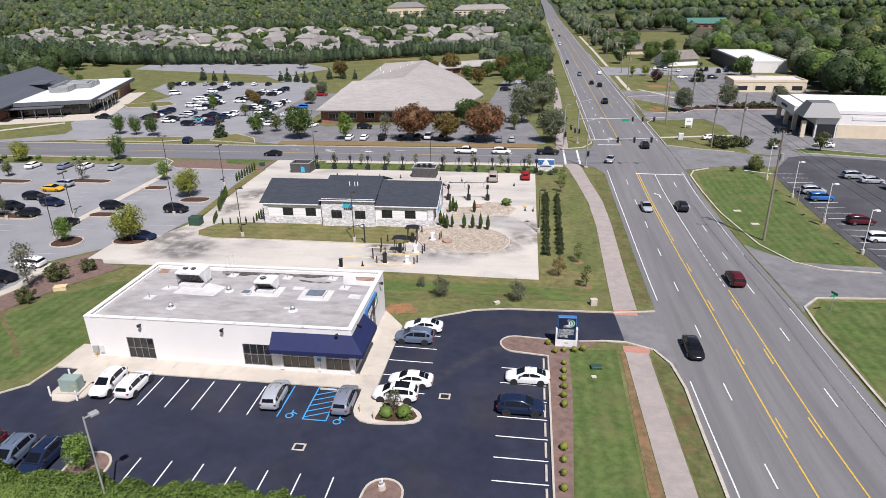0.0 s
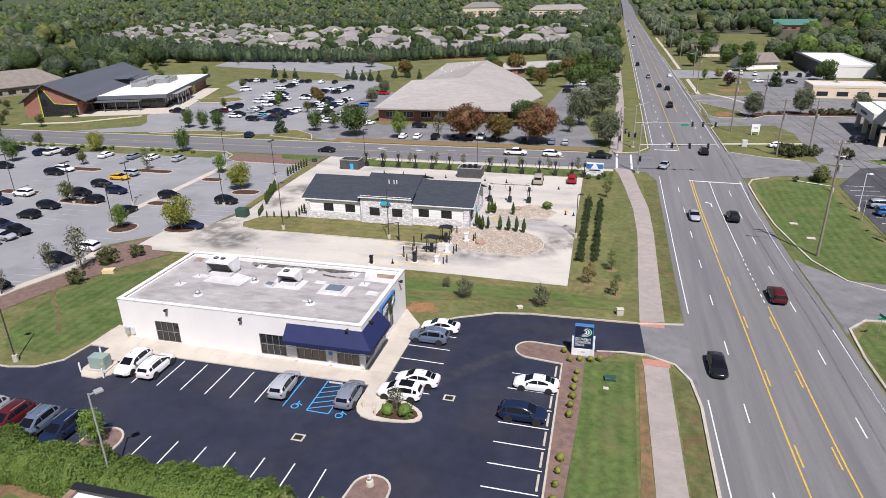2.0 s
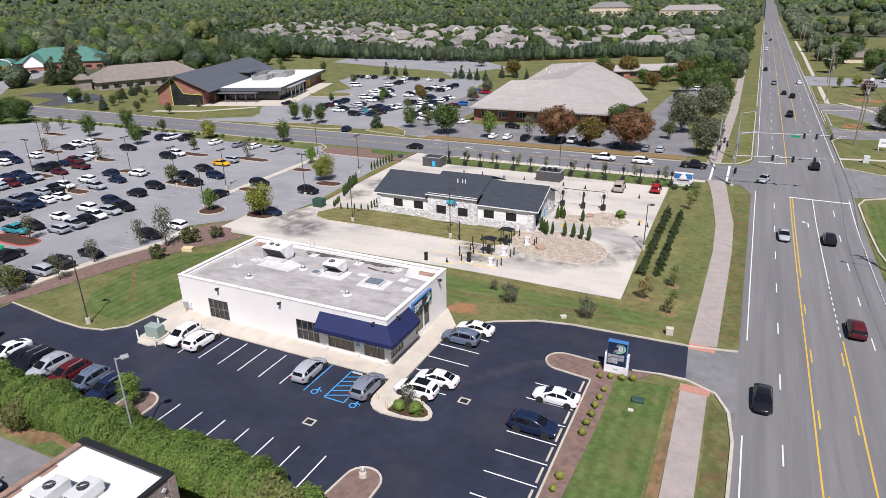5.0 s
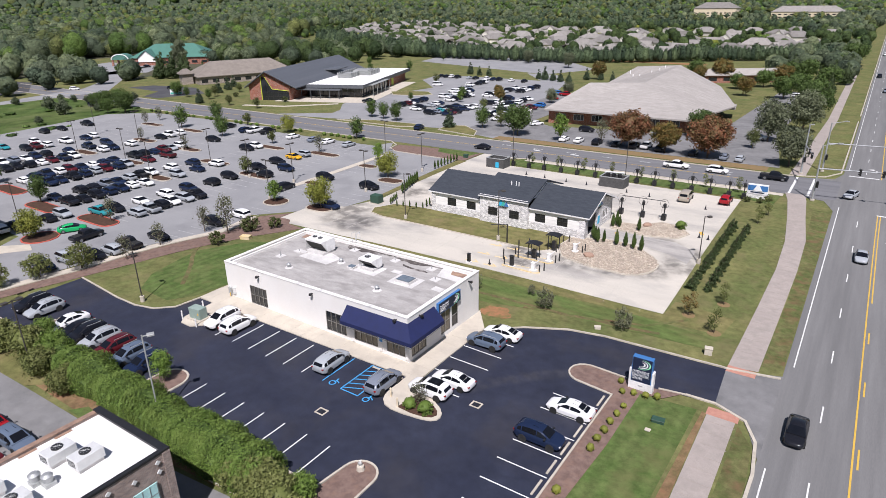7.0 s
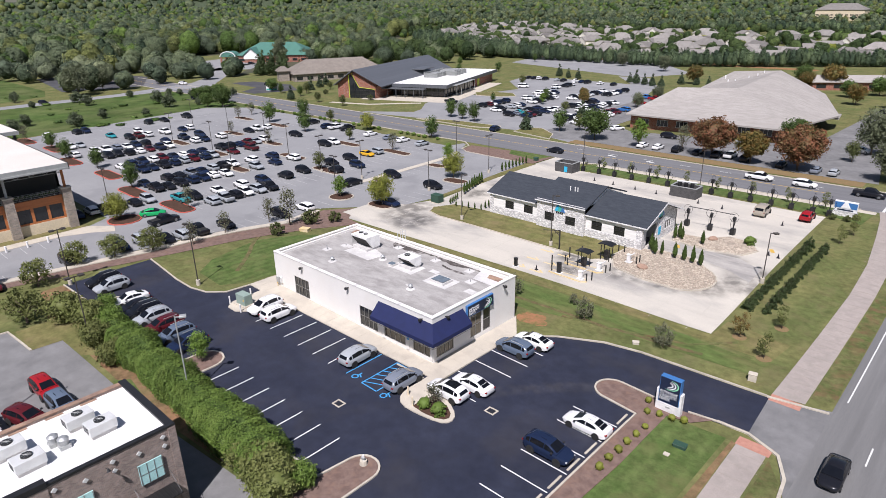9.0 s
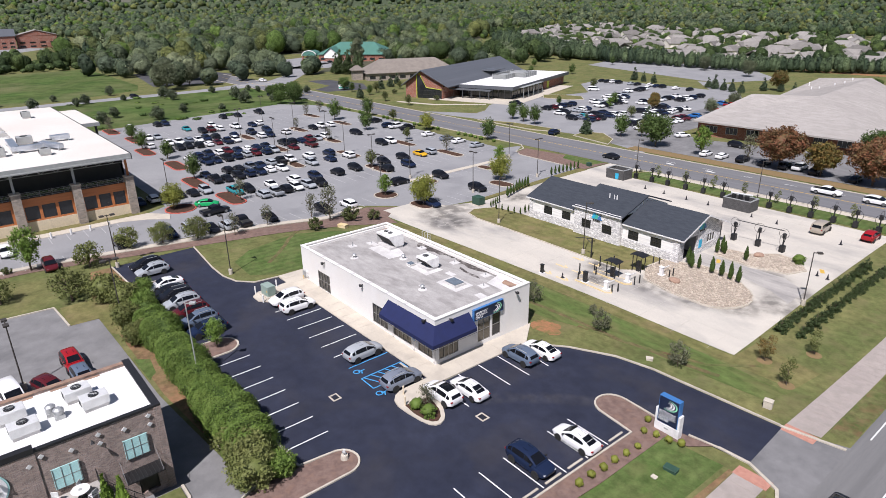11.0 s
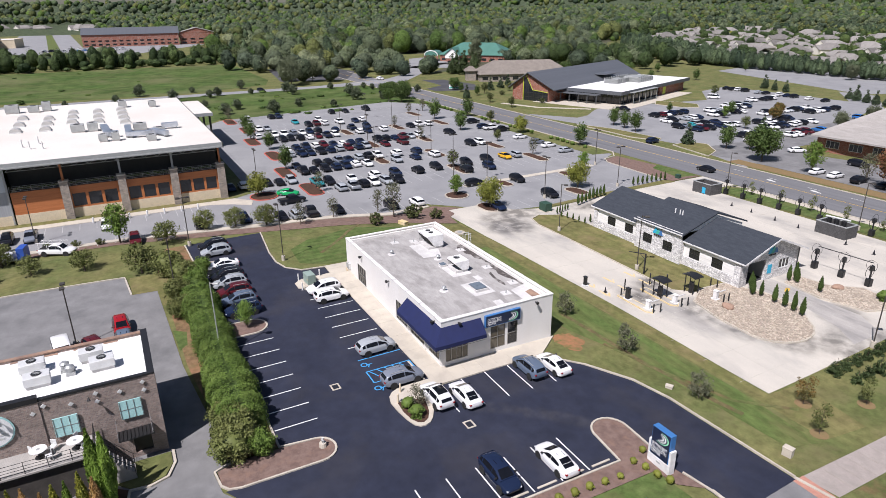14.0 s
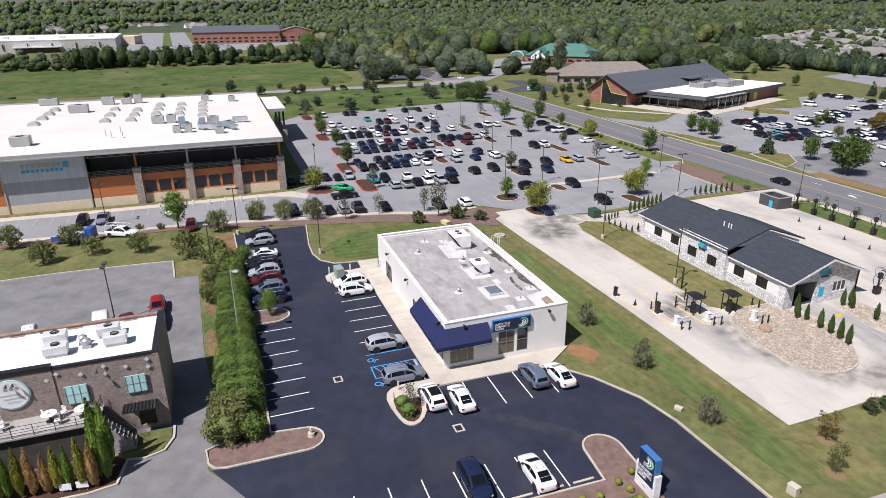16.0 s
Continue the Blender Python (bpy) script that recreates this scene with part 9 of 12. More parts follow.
hall_box("office_building", "low stone office with a long brown hip roof", -243, 218, 68, 46, 20, 3.8, "stone_tan", "shingle_brown", 5.6, 9.0, windows=9, wy=0.8)
hall_box("tower_porch", "small square stone porch with a pyramid roof", -252, 193, 68, 5, 5, 5.0, "stone_tan", "shingle_brown", 2.0, 2.4)
church = hall_box("church", "brick church with a green metal hip roof", -356, 260, 40, 46, 28, 4.6, "brick_red", "metal_roof_green", 7.0, 12.0, windows=8, wy=0.8)
part("gable", gable_end(bm_new(), "x", -18, -8, -17.5, -17.0, 2.2, 4.4, 8.6), "siding_white", church, "white gable above the entrance")
part("wing_wall", box(bm_new(), -17.8, -8.2, -17.0, -14.0, -1, 4.3), "brick_red", church)
part("wing_roof", gable(bm_new(), -19, -7, -18.2, 0, 4.2, 9.2, "y", 0.3), "metal_roof_green", church)
bm = bm_new()
pipe(bm, [(-29.5 + 5 * math.cos(a), -15, 3.6 + 3.2 * math.sin(a)) for a in np.linspace(0, math.pi, 13)], 0.3, 6)
part("porch_arch", bm, "siding_white", church)
bm = bm_new()
arch = [(-29.5 + 5 * math.cos(a), 3.6 + 3.2 * math.sin(a)) for a in np.linspace(0, math.pi, 13)]
rows_ = [[bm.verts.new((x, y, z)) for x, z in arch] for y in (-15, -5)]
for i in range(12):
    bm.faces.new((rows_[0][i], rows_[0][i + 1], rows_[1][i + 1], rows_[1][i]))
bm.faces.new(rows_[0]), bm.faces.new(rows_[1][::-1])
part("porch_roof", bm, "metal_roof_green", church, "barrel-vaulted green metal porch roof")
for sx in (-34, -25):
    for sy in (-14.5, -5.5):
        part("column", box(bm_new(), sx - 0.5, sx + 0.5, sy - 0.5, sy + 0.5, -1, 3.5), "brick_red", church)
hall_box("school", "long two-storey red brick school with a dark gable roof", -728, 63, 84, 90, 30, 12.0, "brick_red", "metal_roof_dark", 6.0, windows=14, wy=1.4)
hall_box("school", "red brick school entrance block with a pale gable", -725, 126, 84, 34, 24, 12.0, "brick_red", "shingle_house", 4.5, axis="y", windows=4, wy=1.0)
ware = hall_box("warehouse", "long pale grey warehouse with a flat white roof", -712, -140, 94, 172, 150, 10.4, "membrane_light", "membrane_white", windows=0)
for k in range(9):
    part("wall_light", box(bm_new(), -80 + 19 * k, -79 + 19 * k, -75.5, -75.0, 3.0, 8.0), "pole_bronze", ware)
part("entrance", box(bm_new(), 6, 40, -78, -75.1, -1, 4.5), "glass_dark", ware, "dark glazed entrance under a canopy")
part("canopy", box(bm_new(), 4, 42, -80, -75.1, 4.6, 5.6), "membrane_white", ware)
for k in range(6):
    part("roof_unit", box(bm_new(), -60 + 24 * k, -55 + 24 * k, -40 + 9 * (k % 3), -36 + 9 * (k % 3), 10.46, 12.2), "metal_light", ware)
sheet("car_park", [(-575, -30), (-590, 62), (-690, 128), (-720, 118), (-716, 16), (-1180, -6), (-1226, -74), (-640, -44)], 0.03, "asphalt_old", "pale asphalt car park and road between warehouse and school", "parking lot")
sheet("median", [(-600, -8), (-602, 2), (-1150, -28), (-1150, -36)], 0.05, "grass_green", "mown grass median of the school road", "grass")
for k in range(26):
    car(random.choice(("suv", "sedan")), random.choice(("white", "silver", "black", "blue")), -668 + 16 * (k % 2) - 3.5 * (k // 13), -14 + 5.4 * (k // 2), 90, "in the far school car park")
hall_box("warehouse", "pale distant commercial building with a flat roof", -770, -70, 80, 60, 30, 8, "siding_cream", "membrane_white")
hall_box("hotel", "distant cream three-storey building with a tiled hip roof", -205, 1080, 0, 60, 30, 14, "siding_cream", "shingle_house", 8.0, 14.0, windows=10, wy=3)
hall_box("hotel", "distant cream building with low wings", -80, 1040, 0, 86, 26, 10, "siding_cream", "shingle_house", 7.0, 12.0, windows=12, wy=2)
hall_box("hall", "far building with a bright green metal roof", 158, 665, -8, 42, 22, 4.5, "brick_red", "metal_roof_green", 4.5, windows=6, wy=1)
# shops across the main road
shop = hall_box("shop", "white flat-roofed shop with cream lower wall and a corner canopy", 102.4, 182.4, -6, 58, 27, 6.4, "stucco_white", "membrane_white")
part("lower_band", box(bm_new(), -24.0, 28.9, -13.62, -13.51, -1, 3.4), "siding_cream", shop, "cream lower wall")
part("shop_window", box(bm_new(), -29.12, -29.01, -12.5, 13.0, -0.6, 3.2), "glass_dark", shop, "dark shop windows")
part("shop_window", box(bm_new(), -28.6, -24.4, -13.62, -13.51, -0.6, 3.4), "glass_dark", shop, "dark glazed corner")
bm = bm_new()
foot, head = [(-32.6, -14.6), (-23.6, -14.6), (-23.6, -6.0), (-32.6, -6.0)], [(-30.6, -12.8), (-25.4, -12.8), (-25.4, -7.6), (-30.6, -7.6)]
a, b = [bm.verts.new((x, y, 5.2)) for x, y in foot], [bm.verts.new((x, y, 8.6)) for x, y in head]
bm.faces.new(a[::-1]), bm.faces.new(b)
for i in range(4):
    bm.faces.new((a[i], a[(i + 1) % 4], b[(i + 1) % 4], b[i]))
part("corner_roof", bm, "seam_grey", shop, "grey standing-seam corner roof")
for k in range(4):
    part("pillar", box(bm_new(), -32.2, -31.2, -13.6 + 8.4 * k, -12.6 + 8.4 * k, -1, 4.2), "siding_cream", shop)
part("canopy", box(bm_new(), -32.6, -29.13, -5.9, 13.9, 4.2, 6.6), "stucco_white", shop)
for k in range(5):
    part("letter_bar", box(bm_new(), -32.72, -32.61, 1 + 1.3 * k, 2.0 + 1.3 * k, 5.0, 5.7), "metal_black", shop)
part("letter_bar", box(bm_new(), -21, -13, -13.6, -13.51, 4.6, 5.4), "stucco_white", shop)
part("wall_light", box(bm_new(), -12.2, -11.8, -13.75, -13.51, 4.4, 4.8), "metal_black", shop)
sheet("car_park", [(50, 88), (80, 88), (104, 120), (104, 137), (80, 147.5), (63, 151.8), (58.5, 150.0), (50.5, 136)], 0.054, "asphalt_dark", "dark asphalt car park across the road", "parking lot")
sheet("car_park", [(34.6, 193), (51, 196), (53.5, 185), (51.5, 153), (62, 150), (130, 138), (130, 208), (104, 214), (101, 240), (104, 300), (84, 310), (60, 292), (56, 252), (36.5, 249), (34.6, 236)], 0.045, "asphalt_grey", "worn grey asphalt forecourt of the shops", "parking lot")
for pts, fill, what in (([(35.2, 209.5), (37.5, 206.8), (45.2, 205.8), (46.2, 210), (45.4, 219), (36.4, 232), (35.2, 233)], "grass", "kerbed island of thin grass and bare soil"), ([(47.2, 206), (52, 212), (66, 212.4), (79, 213), (81.5, 217), (79, 219.6), (60, 218.6), (50, 216.4), (46.8, 211)], "mulch_dark", "long kerbed bed of dark mulch with bushes"), ([(61.4, 157.4), (63.5, 154.0), (80, 149.8), (84, 151.5), (66, 158.6)], "grass_rich", "kerbed grass island beside the shop's lane")):
    sheet("traffic_island", pts, 0.17, fill, what, "traffic island", thick=0.2)
    strip("kerb", pts, 0.22, -0.05, 0.19, closed=True, **KERB)
sheet("bare_soil", [(37.6, 209.4), (42.4, 208.6), (43.4, 212), (41.6, 216), (38.4, 216.4)], 0.18, "clay", "bare orange soil in the island", "soil")
strip("footpath", [(33.4, 169.6), (39, 170.6), (45.4, 171.8), (52.8, 173.0)], 1.3, -0.05, 0.07, "sidewalk", label="narrow pale path across the corner lawn", category="footpath")
for y in np.arange(91, 136, 2.8):
    line(lot, (51.5, y), (56.5, y), 0.11, "paint_white", 0.056)
for k, p, x, y, a in (("suv", "maroon", 55.5, 108, 0), ("suv", "blue", 54, 120.3, 0), ("suv", "silver", 54, 124, 0), ("suv", "silver", 65, 133, 0), ("sedan", "silver", 67, 130, 0), ("pickup", "white", 70, 126, 0), ("suv", "navy", 71, 122.6, 0), ("suv", "white", 70, 119.4, 0), ("sedan", "maroon", 71, 116, 0), ("suv", "white", 55, 100, 0), ("sedan", "white", 70.4, 161, 160), ("suv", "black", 66.4, 177, 10), ("sedan", "white", 46, 168, 10), ("sedan", "black", 48, 166, 10), ("sedan", "white", 64, 290, 0), ("sedan", "silver", 68, 282, 0), ("suv", "black", 76, 288, 0), ("suv", "black", 82, 284, 0)):
    car(k, p, x, y, a, "parked across the road")
hall_box("shop", "low cream shop with a flat roof and rooftop units", 86.5, 256, -2, 25, 13, 3.9, "siding_cream", "membrane_light", windows=4, wy=0.8)
shop2 = hall_box("shop", "white-roofed shop with a stepped grey parapet front", 104.5, 338, -3, 20, 58, 4.7, "stucco_white", "membrane_white", windows=0)
part("front", box(bm_new(), -11.8, -10.1, -28, 28, -1, 5.8), "roof_edge", shop2)
hall_box("house", "grey house with white gables", 72, 345, 20, 16, 14, 3.4, "siding_white", "shingle_brown", 3.6)
hall_box("house", "brown-roofed house among trees", 58, 405, 10, 18, 12, 3.2, "siding_cream", "shingle_brown", 3.4)
hall_box("office_building", "low brick annexe with a long grey roof", -30, 314, 32, 38, 10, 3.4, "brick_red", "shingle_tan", 2.0, 3.0, windows=6, wy=0.8)

# ---- houses of the estate ----
def house(turn_seed, near=True):
    rng = random.Random(turn_seed)
    h = thing("house", rng.choice(("low house with a grey-tan shingle roof and pale siding", "single-storey duplex with a tan shingle roof")), "house", "estate houses")
    w, d = rng.uniform(15, 20), rng.uniform(10.5, 13)
    part("wall", box(bm_new(), -w / 2, w / 2, -d / 2, d / 2, -0.5, 3.5), "wall_pale", h)
    part("roof", gable(bm_new(), -w / 2 - 0.6, w / 2 + 0.6, -d / 2 - 0.6, d / 2 + 0.6, 3.4, 6.9 + rng.uniform(-0.4, 0.7), "x", 0.22, hip=rng.choice((0.0, 5.0, 6.0))), "shingle_house", h)
    for s in ((-1, 1) if near else (rng.choice((-1, 1)),)):
        part("gable", gable_end(bm_new(), "x", s * w * 0.26 - 3.2, s * w * 0.26 + 3.2, -d / 2 - 2.6, -d / 2, -0.5, 3.4, 6.2), "wall_pale", h)
        part("wing_roof", gable(bm_new(), s * w * 0.26 - 3.6, s * w * 0.26 + 3.6, -d / 2 - 3.0, 0, 3.3, 6.5, "y", 0.2), "shingle_house", h)
        if near:
            part("garage_door", box(bm_new(), s * w * 0.26 - 2.2, s * w * 0.26 + 2.2, -d / 2 - 2.68, -d / 2 - 2.61, -0.4, 2.1), "trim_white", h)
            part("window", box(bm_new(), s * w * 0.26 - 0.5, s * w * 0.26 + 0.5, -d / 2 - 2.66, -d / 2 - 2.61, 3.0, 3.9), "glass_dark", h)
    return h


def belt_line(x):
    """Where the evergreen belt before the estate stands."""
    return 354 + max(0, x + 130) * 0.62 + max(0, -240 - x) * 0.46


PROTO_HOUSES = [house(k, k < 5) for k in range(8)]
HOUSES = []
USED = set()
hr = random.Random(5)
for row, y in enumerate((0, 28, 62, 98, 140, 190, 246)):
    x = -415 - 0.85 * y + hr.uniform(0, 12)
    while x < -24:
        HOUSES.append((x, 30 + y + belt_line(x) + hr.uniform(-5, 5), hr.choice((0, 6, -6, 180, 174, 0, 90, -20))))
        x += hr.uniform(28, 40)
TOWN = [(-1370, -110, 10), (-1310, -45, -20), (-1340, -75, 60), (-1300, -226, 15), (-1330, -190, 80), (-1260, -150, 0), (-1240, 10, 30), (-1290, 30, -10), (-1180, -130, 70), (-1150, 30, 0), (-1220, -210, 20), (-1100, -180, 40)]
for k, (x, y, a) in enumerate(HOUSES + TOWN):
    m = pose(x, y, -1.4, 0, 0, a)
    if x < -1000:
        m = m @ Matrix.Diagonal((1.5, 1.5, 1.7, 1))
    i = k if k < 5 else (k % 5 if 0 < y - belt_line(x) < 76 else 5 + k % 3)
    if i not in USED:
        USED.add(i)
        PROTO_HOUSES[i].matrix_basis = m
    else:
        copy_thing(PROTO_HOUSES[i], m)

# ---- far roads and meadow ----
sheet("meadow", [(-195, 60), (-190, 134), (-196, 139.4), (-262, 139.4), (-262, -80), (-190, -80), (-172, 46)], 0.03, "meadow", "rough green meadow beyond the car park", "meadow")
sheet("meadow", [(-284, -80), (-276, 60), (-290, 98), (-310, 104), (-424, 106), (-432, -54), (-470, -120)], 0.03, "meadow", "rough green field beside the far road", "meadow")
sheet("road", [(-262, -90), (-262, 139.6), (-262, 160), (-300, 190), (-330, 205), (-345, 232), (-352, 232), (-338, 200), (-300, 178), (-282, 160), (-271, 120), (-271, -90)], 0.036, "asphalt_old", "pale asphalt back road", "road")
sheet("drive", [(-352, 205), (-330, 195), (-318, 215), (-350, 246), (-400, 240), (-395, 225)], 0.036, "asphalt_old", "pale asphalt church drive", "road")
sheet("drive", [(-232, 158), (-222, 158), (-216, 176), (-236, 186), (-262, 182), (-266, 172), (-240, 170)], 0.036, "asphalt_dark", "dark asphalt drive beside the stone office", "road")
sheet("car_park", [(-300, 108), (-290, 140), (-330, 160), (-380, 150), (-370, 118)], 0.034, "asphalt_dark", "shaded car park under trees", "parking lot")
for k in range(9):
    car(random.choice(("suv", "sedan")), random.choice(("black", "white", "silver", "navy")), -306 - 6.5 * k, 126 + 3.0 * k, 30, "parked under far trees")
for x, y, p in ((-226, 134, "black"), (-280, 155, "white"), (-240, 177, "black"), (-330, 210, "white"), (-345, 232, "black"), (-265, 90, "black")):
    car("suv", p, x, y, 20, "near the back road")

# ---- foliage ----
def leaf_cloud(rng, centres, radii, per, size, squash=0.85, flat=0.0):
    """Diamond leaves spread over the shells of many clumps. Returns vertex and face arrays."""
    n = len(centres) * per
    c = np.repeat(centres, per, 0)
    r = np.repeat(radii, per)
    d = rng.normal(size=(n, 3))
    d /= np.linalg.norm(d, axis=1, keepdims=True)
    p = c + d * (r * rng.uniform(0.55, 1.08, n))[:, None] * np.array((1, 1, squash))
    nrm = d + rng.normal(size=(n, 3)) * 0.55 + np.array((0, 0, flat))
    nrm /= np.linalg.norm(nrm, axis=1, keepdims=True)
    a = np.cross(nrm, rng.normal(size=(n, 3)))
    a /= np.linalg.norm(a, axis=1, keepdims=True)
    b = np.cross(nrm, a)
    s = (size * rng.uniform(0.6, 1.3, n))[:, None]
    v = np.stack([p + a * s * 0.78, p + b * s * 0.52 - a * s * 0.34, p - b * s * 0.52 - a * s * 0.34], 1).reshape(-1, 3)
    return v, np.arange(n * 3).reshape(-1, 3)


def clumps(rng, n, rx, rz, z0, shape="round"):
    """Clump centres filling a crown: round, cone or column, ragged at the edge."""
    out = []
    while len(out) < n:
        p = rng.uniform(-1, 1, 3)
        h = (p[2] + 1) / 2
        lim = {"round": math.sqrt(max(0, 1 - p[2] ** 2)), "cone": 1.02 - h, "spire": 0.95 * (1 - h ** 2.2) * (0.75 + 0.25 * min(1, h * 5)), "column": 0.9 * (1 - h ** 3) * (0.6 + 0.4 * min(1, h * 4)), "vase": (0.35 + 0.75 * h) * math.sqrt(max(0, 1 - max(0, p[2]) ** 2))}[shape]
        q = math.hypot(p[0], p[1])
        if q < lim and (q > lim * 0.45 or abs(p[2]) > 0.55):
            out.append((p[0] * rx, p[1] * rx, z0 + rz * (p[2] + 1)))
    return np.array(out)


def ico(sub):
    bm = bm_new()
    bmesh.ops.create_icosphere(bm, subdivisions=sub, radius=1.0)
    v = np.array([q.co[:] for q in bm.verts])
    f = np.array([[q.index for q in g.verts] for g in bm.faces])
    bm.free()
    return v, f


def billow(rng, sub, shape):
    """A unit crown swollen into a dozen or two leafy billows."""
    v, f = ico(sub)
    k = {1: 9, 2: 16, 3: 30}[sub]
    c = rng.normal(size=(k, 3)) + np.array((0, 0, 0.35))
    c /= np.linalg.norm(c, axis=1, keepdims=True)
    wide = {1: 0.8, 2: 0.62, 3: 0.46}[sub]
    near = np.arccos(np.clip(v @ c.T, -1, 1)) / (wide * rng.uniform(0.7, 1.3, k))
    r = 0.70 + 0.34 * np.sqrt(np.clip(1 - near ** 2, 0, 1)).max(1) * rng.uniform(0.9, 1.05, len(v))
    v = v * (r * rng.uniform(0.95, 1.05, len(v)))[:, None]
    h = (v[:, 2:] + 1) / 2
    if shape == "cone":
        v[:, :2] *= np.clip(1.25 - 1.1 * h, 0.05, 1.1)
    elif shape == "spire":
        v[:, :2] *= np.clip(1.25 - 1.15 * h ** 2.2, 0.08, 1.1)
    elif shape == "column":
        v[:, :2] *= np.clip(1.15 - 0.55 * h, 0.1, 1.1)
    v[:, 2] = v[:, 2] * 0.5 + 0.52
    return v, f


def make_tree(name, label, seed, leaf, h, rx, trunk_h, n=40, per=28, size=0.34, shape="round", trunk_r=0.14, clump=0.42, category="tree", limbs=5, core=0.0):
    rng = np.random.default_rng(seed)
    t = thing(name, label, category, name.replace("_", " ") + "s")
    bm = bm_new()
    tube(bm, (0, 0, -0.15), (0.04, 0, trunk_h), trunk_r, trunk_r * 0.7, 8)
    tube(bm, (0.04, 0, trunk_h), (0.0, 0.05, h * 0.82), trunk_r * 0.7, trunk_r * 0.2, 6)
    for k in range(limbs):
        a = 2 * math.pi * k / limbs + rng.uniform(-0.4, 0.4)
        z = trunk_h + (h - trunk_h) * rng.uniform(0.02, 0.35)
        tip = (math.cos(a) * rx * 0.75, math.sin(a) * rx * 0.75, z + (h - trunk_h) * rng.uniform(0.2, 0.4))
        tube(bm, (0, 0, z), tip, trunk_r * 0.4, trunk_r * 0.12, 5)
    part("trunk", bm, "bark", t)
    rz = (h - trunk_h * 0.85) / 2
    c = clumps(rng, n, rx * 0.86, rz * 0.92, trunk_h * 0.85, shape)
    v, f = leaf_cloud(rng, c, rng.uniform(0.6, 1.3, n) * clump * min(rx, rz) * (0.75 if shape in ("column", "cone", "spire") else 1.0), per, size)
    if shape == "spire":
        bv, bf = billow(rng, 3, "spire")
        bv = bv * np.array((rx, rx, h * 0.97))
        pick = bf[rng.integers(0, len(bf), n * per)]
        u = rng.dirichlet((1, 1, 1), n * per)
        c = (bv[pick] * u[:, :, None]).sum(1) * rng.uniform(0.86, 1.08, (n * per, 1)) * np.array((1, 1, 1)) + np.array((0, 0, 0.05))
        c[:, 2] = np.minimum(c[:, 2], h)
        up = np.array((0, 0, 1.0)) + rng.normal(size=(n * per, 3)) * 0.35 + np.concatenate([c[:, :2], np.zeros((n * per, 1))], 1) * 0.6
        up /= np.linalg.norm(up, axis=1, keepdims=True)
        side = np.cross(up, rng.normal(size=(n * per, 3)))
        side /= np.linalg.norm(side, axis=1, keepdims=True)
        q = (size * rng.uniform(0.6, 1.3, n * per))[:, None]
        v = np.stack([c + up * q * 1.1, c + side * q * 0.42 - up * q * 0.3, c - side * q * 0.42 - up * q * 0.3], 1).reshape(-1, 3)
        f = np.arange(n * per * 3).reshape(-1, 3)
    if core:
        cv, cf = billow(rng, 2, {"round": "round", "cone": "cone", "spire": "spire", "column": "spire"}[shape])
        cv = cv * np.array((rx * core, rx * core, (h - trunk_h * 0.85) * (0.5 + core / 2))) + np.array((0, 0, trunk_h * 0.85))
        v, f = np.concatenate([cv, v]), np.concatenate([cf, f + len(cv)])
    part("crown", raw_mesh("crown", v, f, "leaf_" + leaf), "", t)
    return t


TREES = {}


def plant(key, x, y, s=1.0, z=None, **kw):
    """Plants a copy of the tree that key names, turned by chance."""
    m = pose(x, y, (gz(x, y) + 0.05) if z is None else z, 0, 0, random.uniform(0, 360)) @ Matrix.Diagonal((s * random.uniform(0.92, 1.08), s * random.uniform(0.92, 1.08), s, 1))
    if y > 255 and "far_" + key in KINDS:
        key = "far_" + key
    if key not in TREES:
        t = KINDS[key]()
        t.matrix_basis = m
        TREES[key] = t
        return t
    o = TREES[key]
    return copy_thing(o, m @ Matrix.Diagonal((1 / o.scale[0], 1 / o.scale[1], 1 / o.scale[2], 1)))


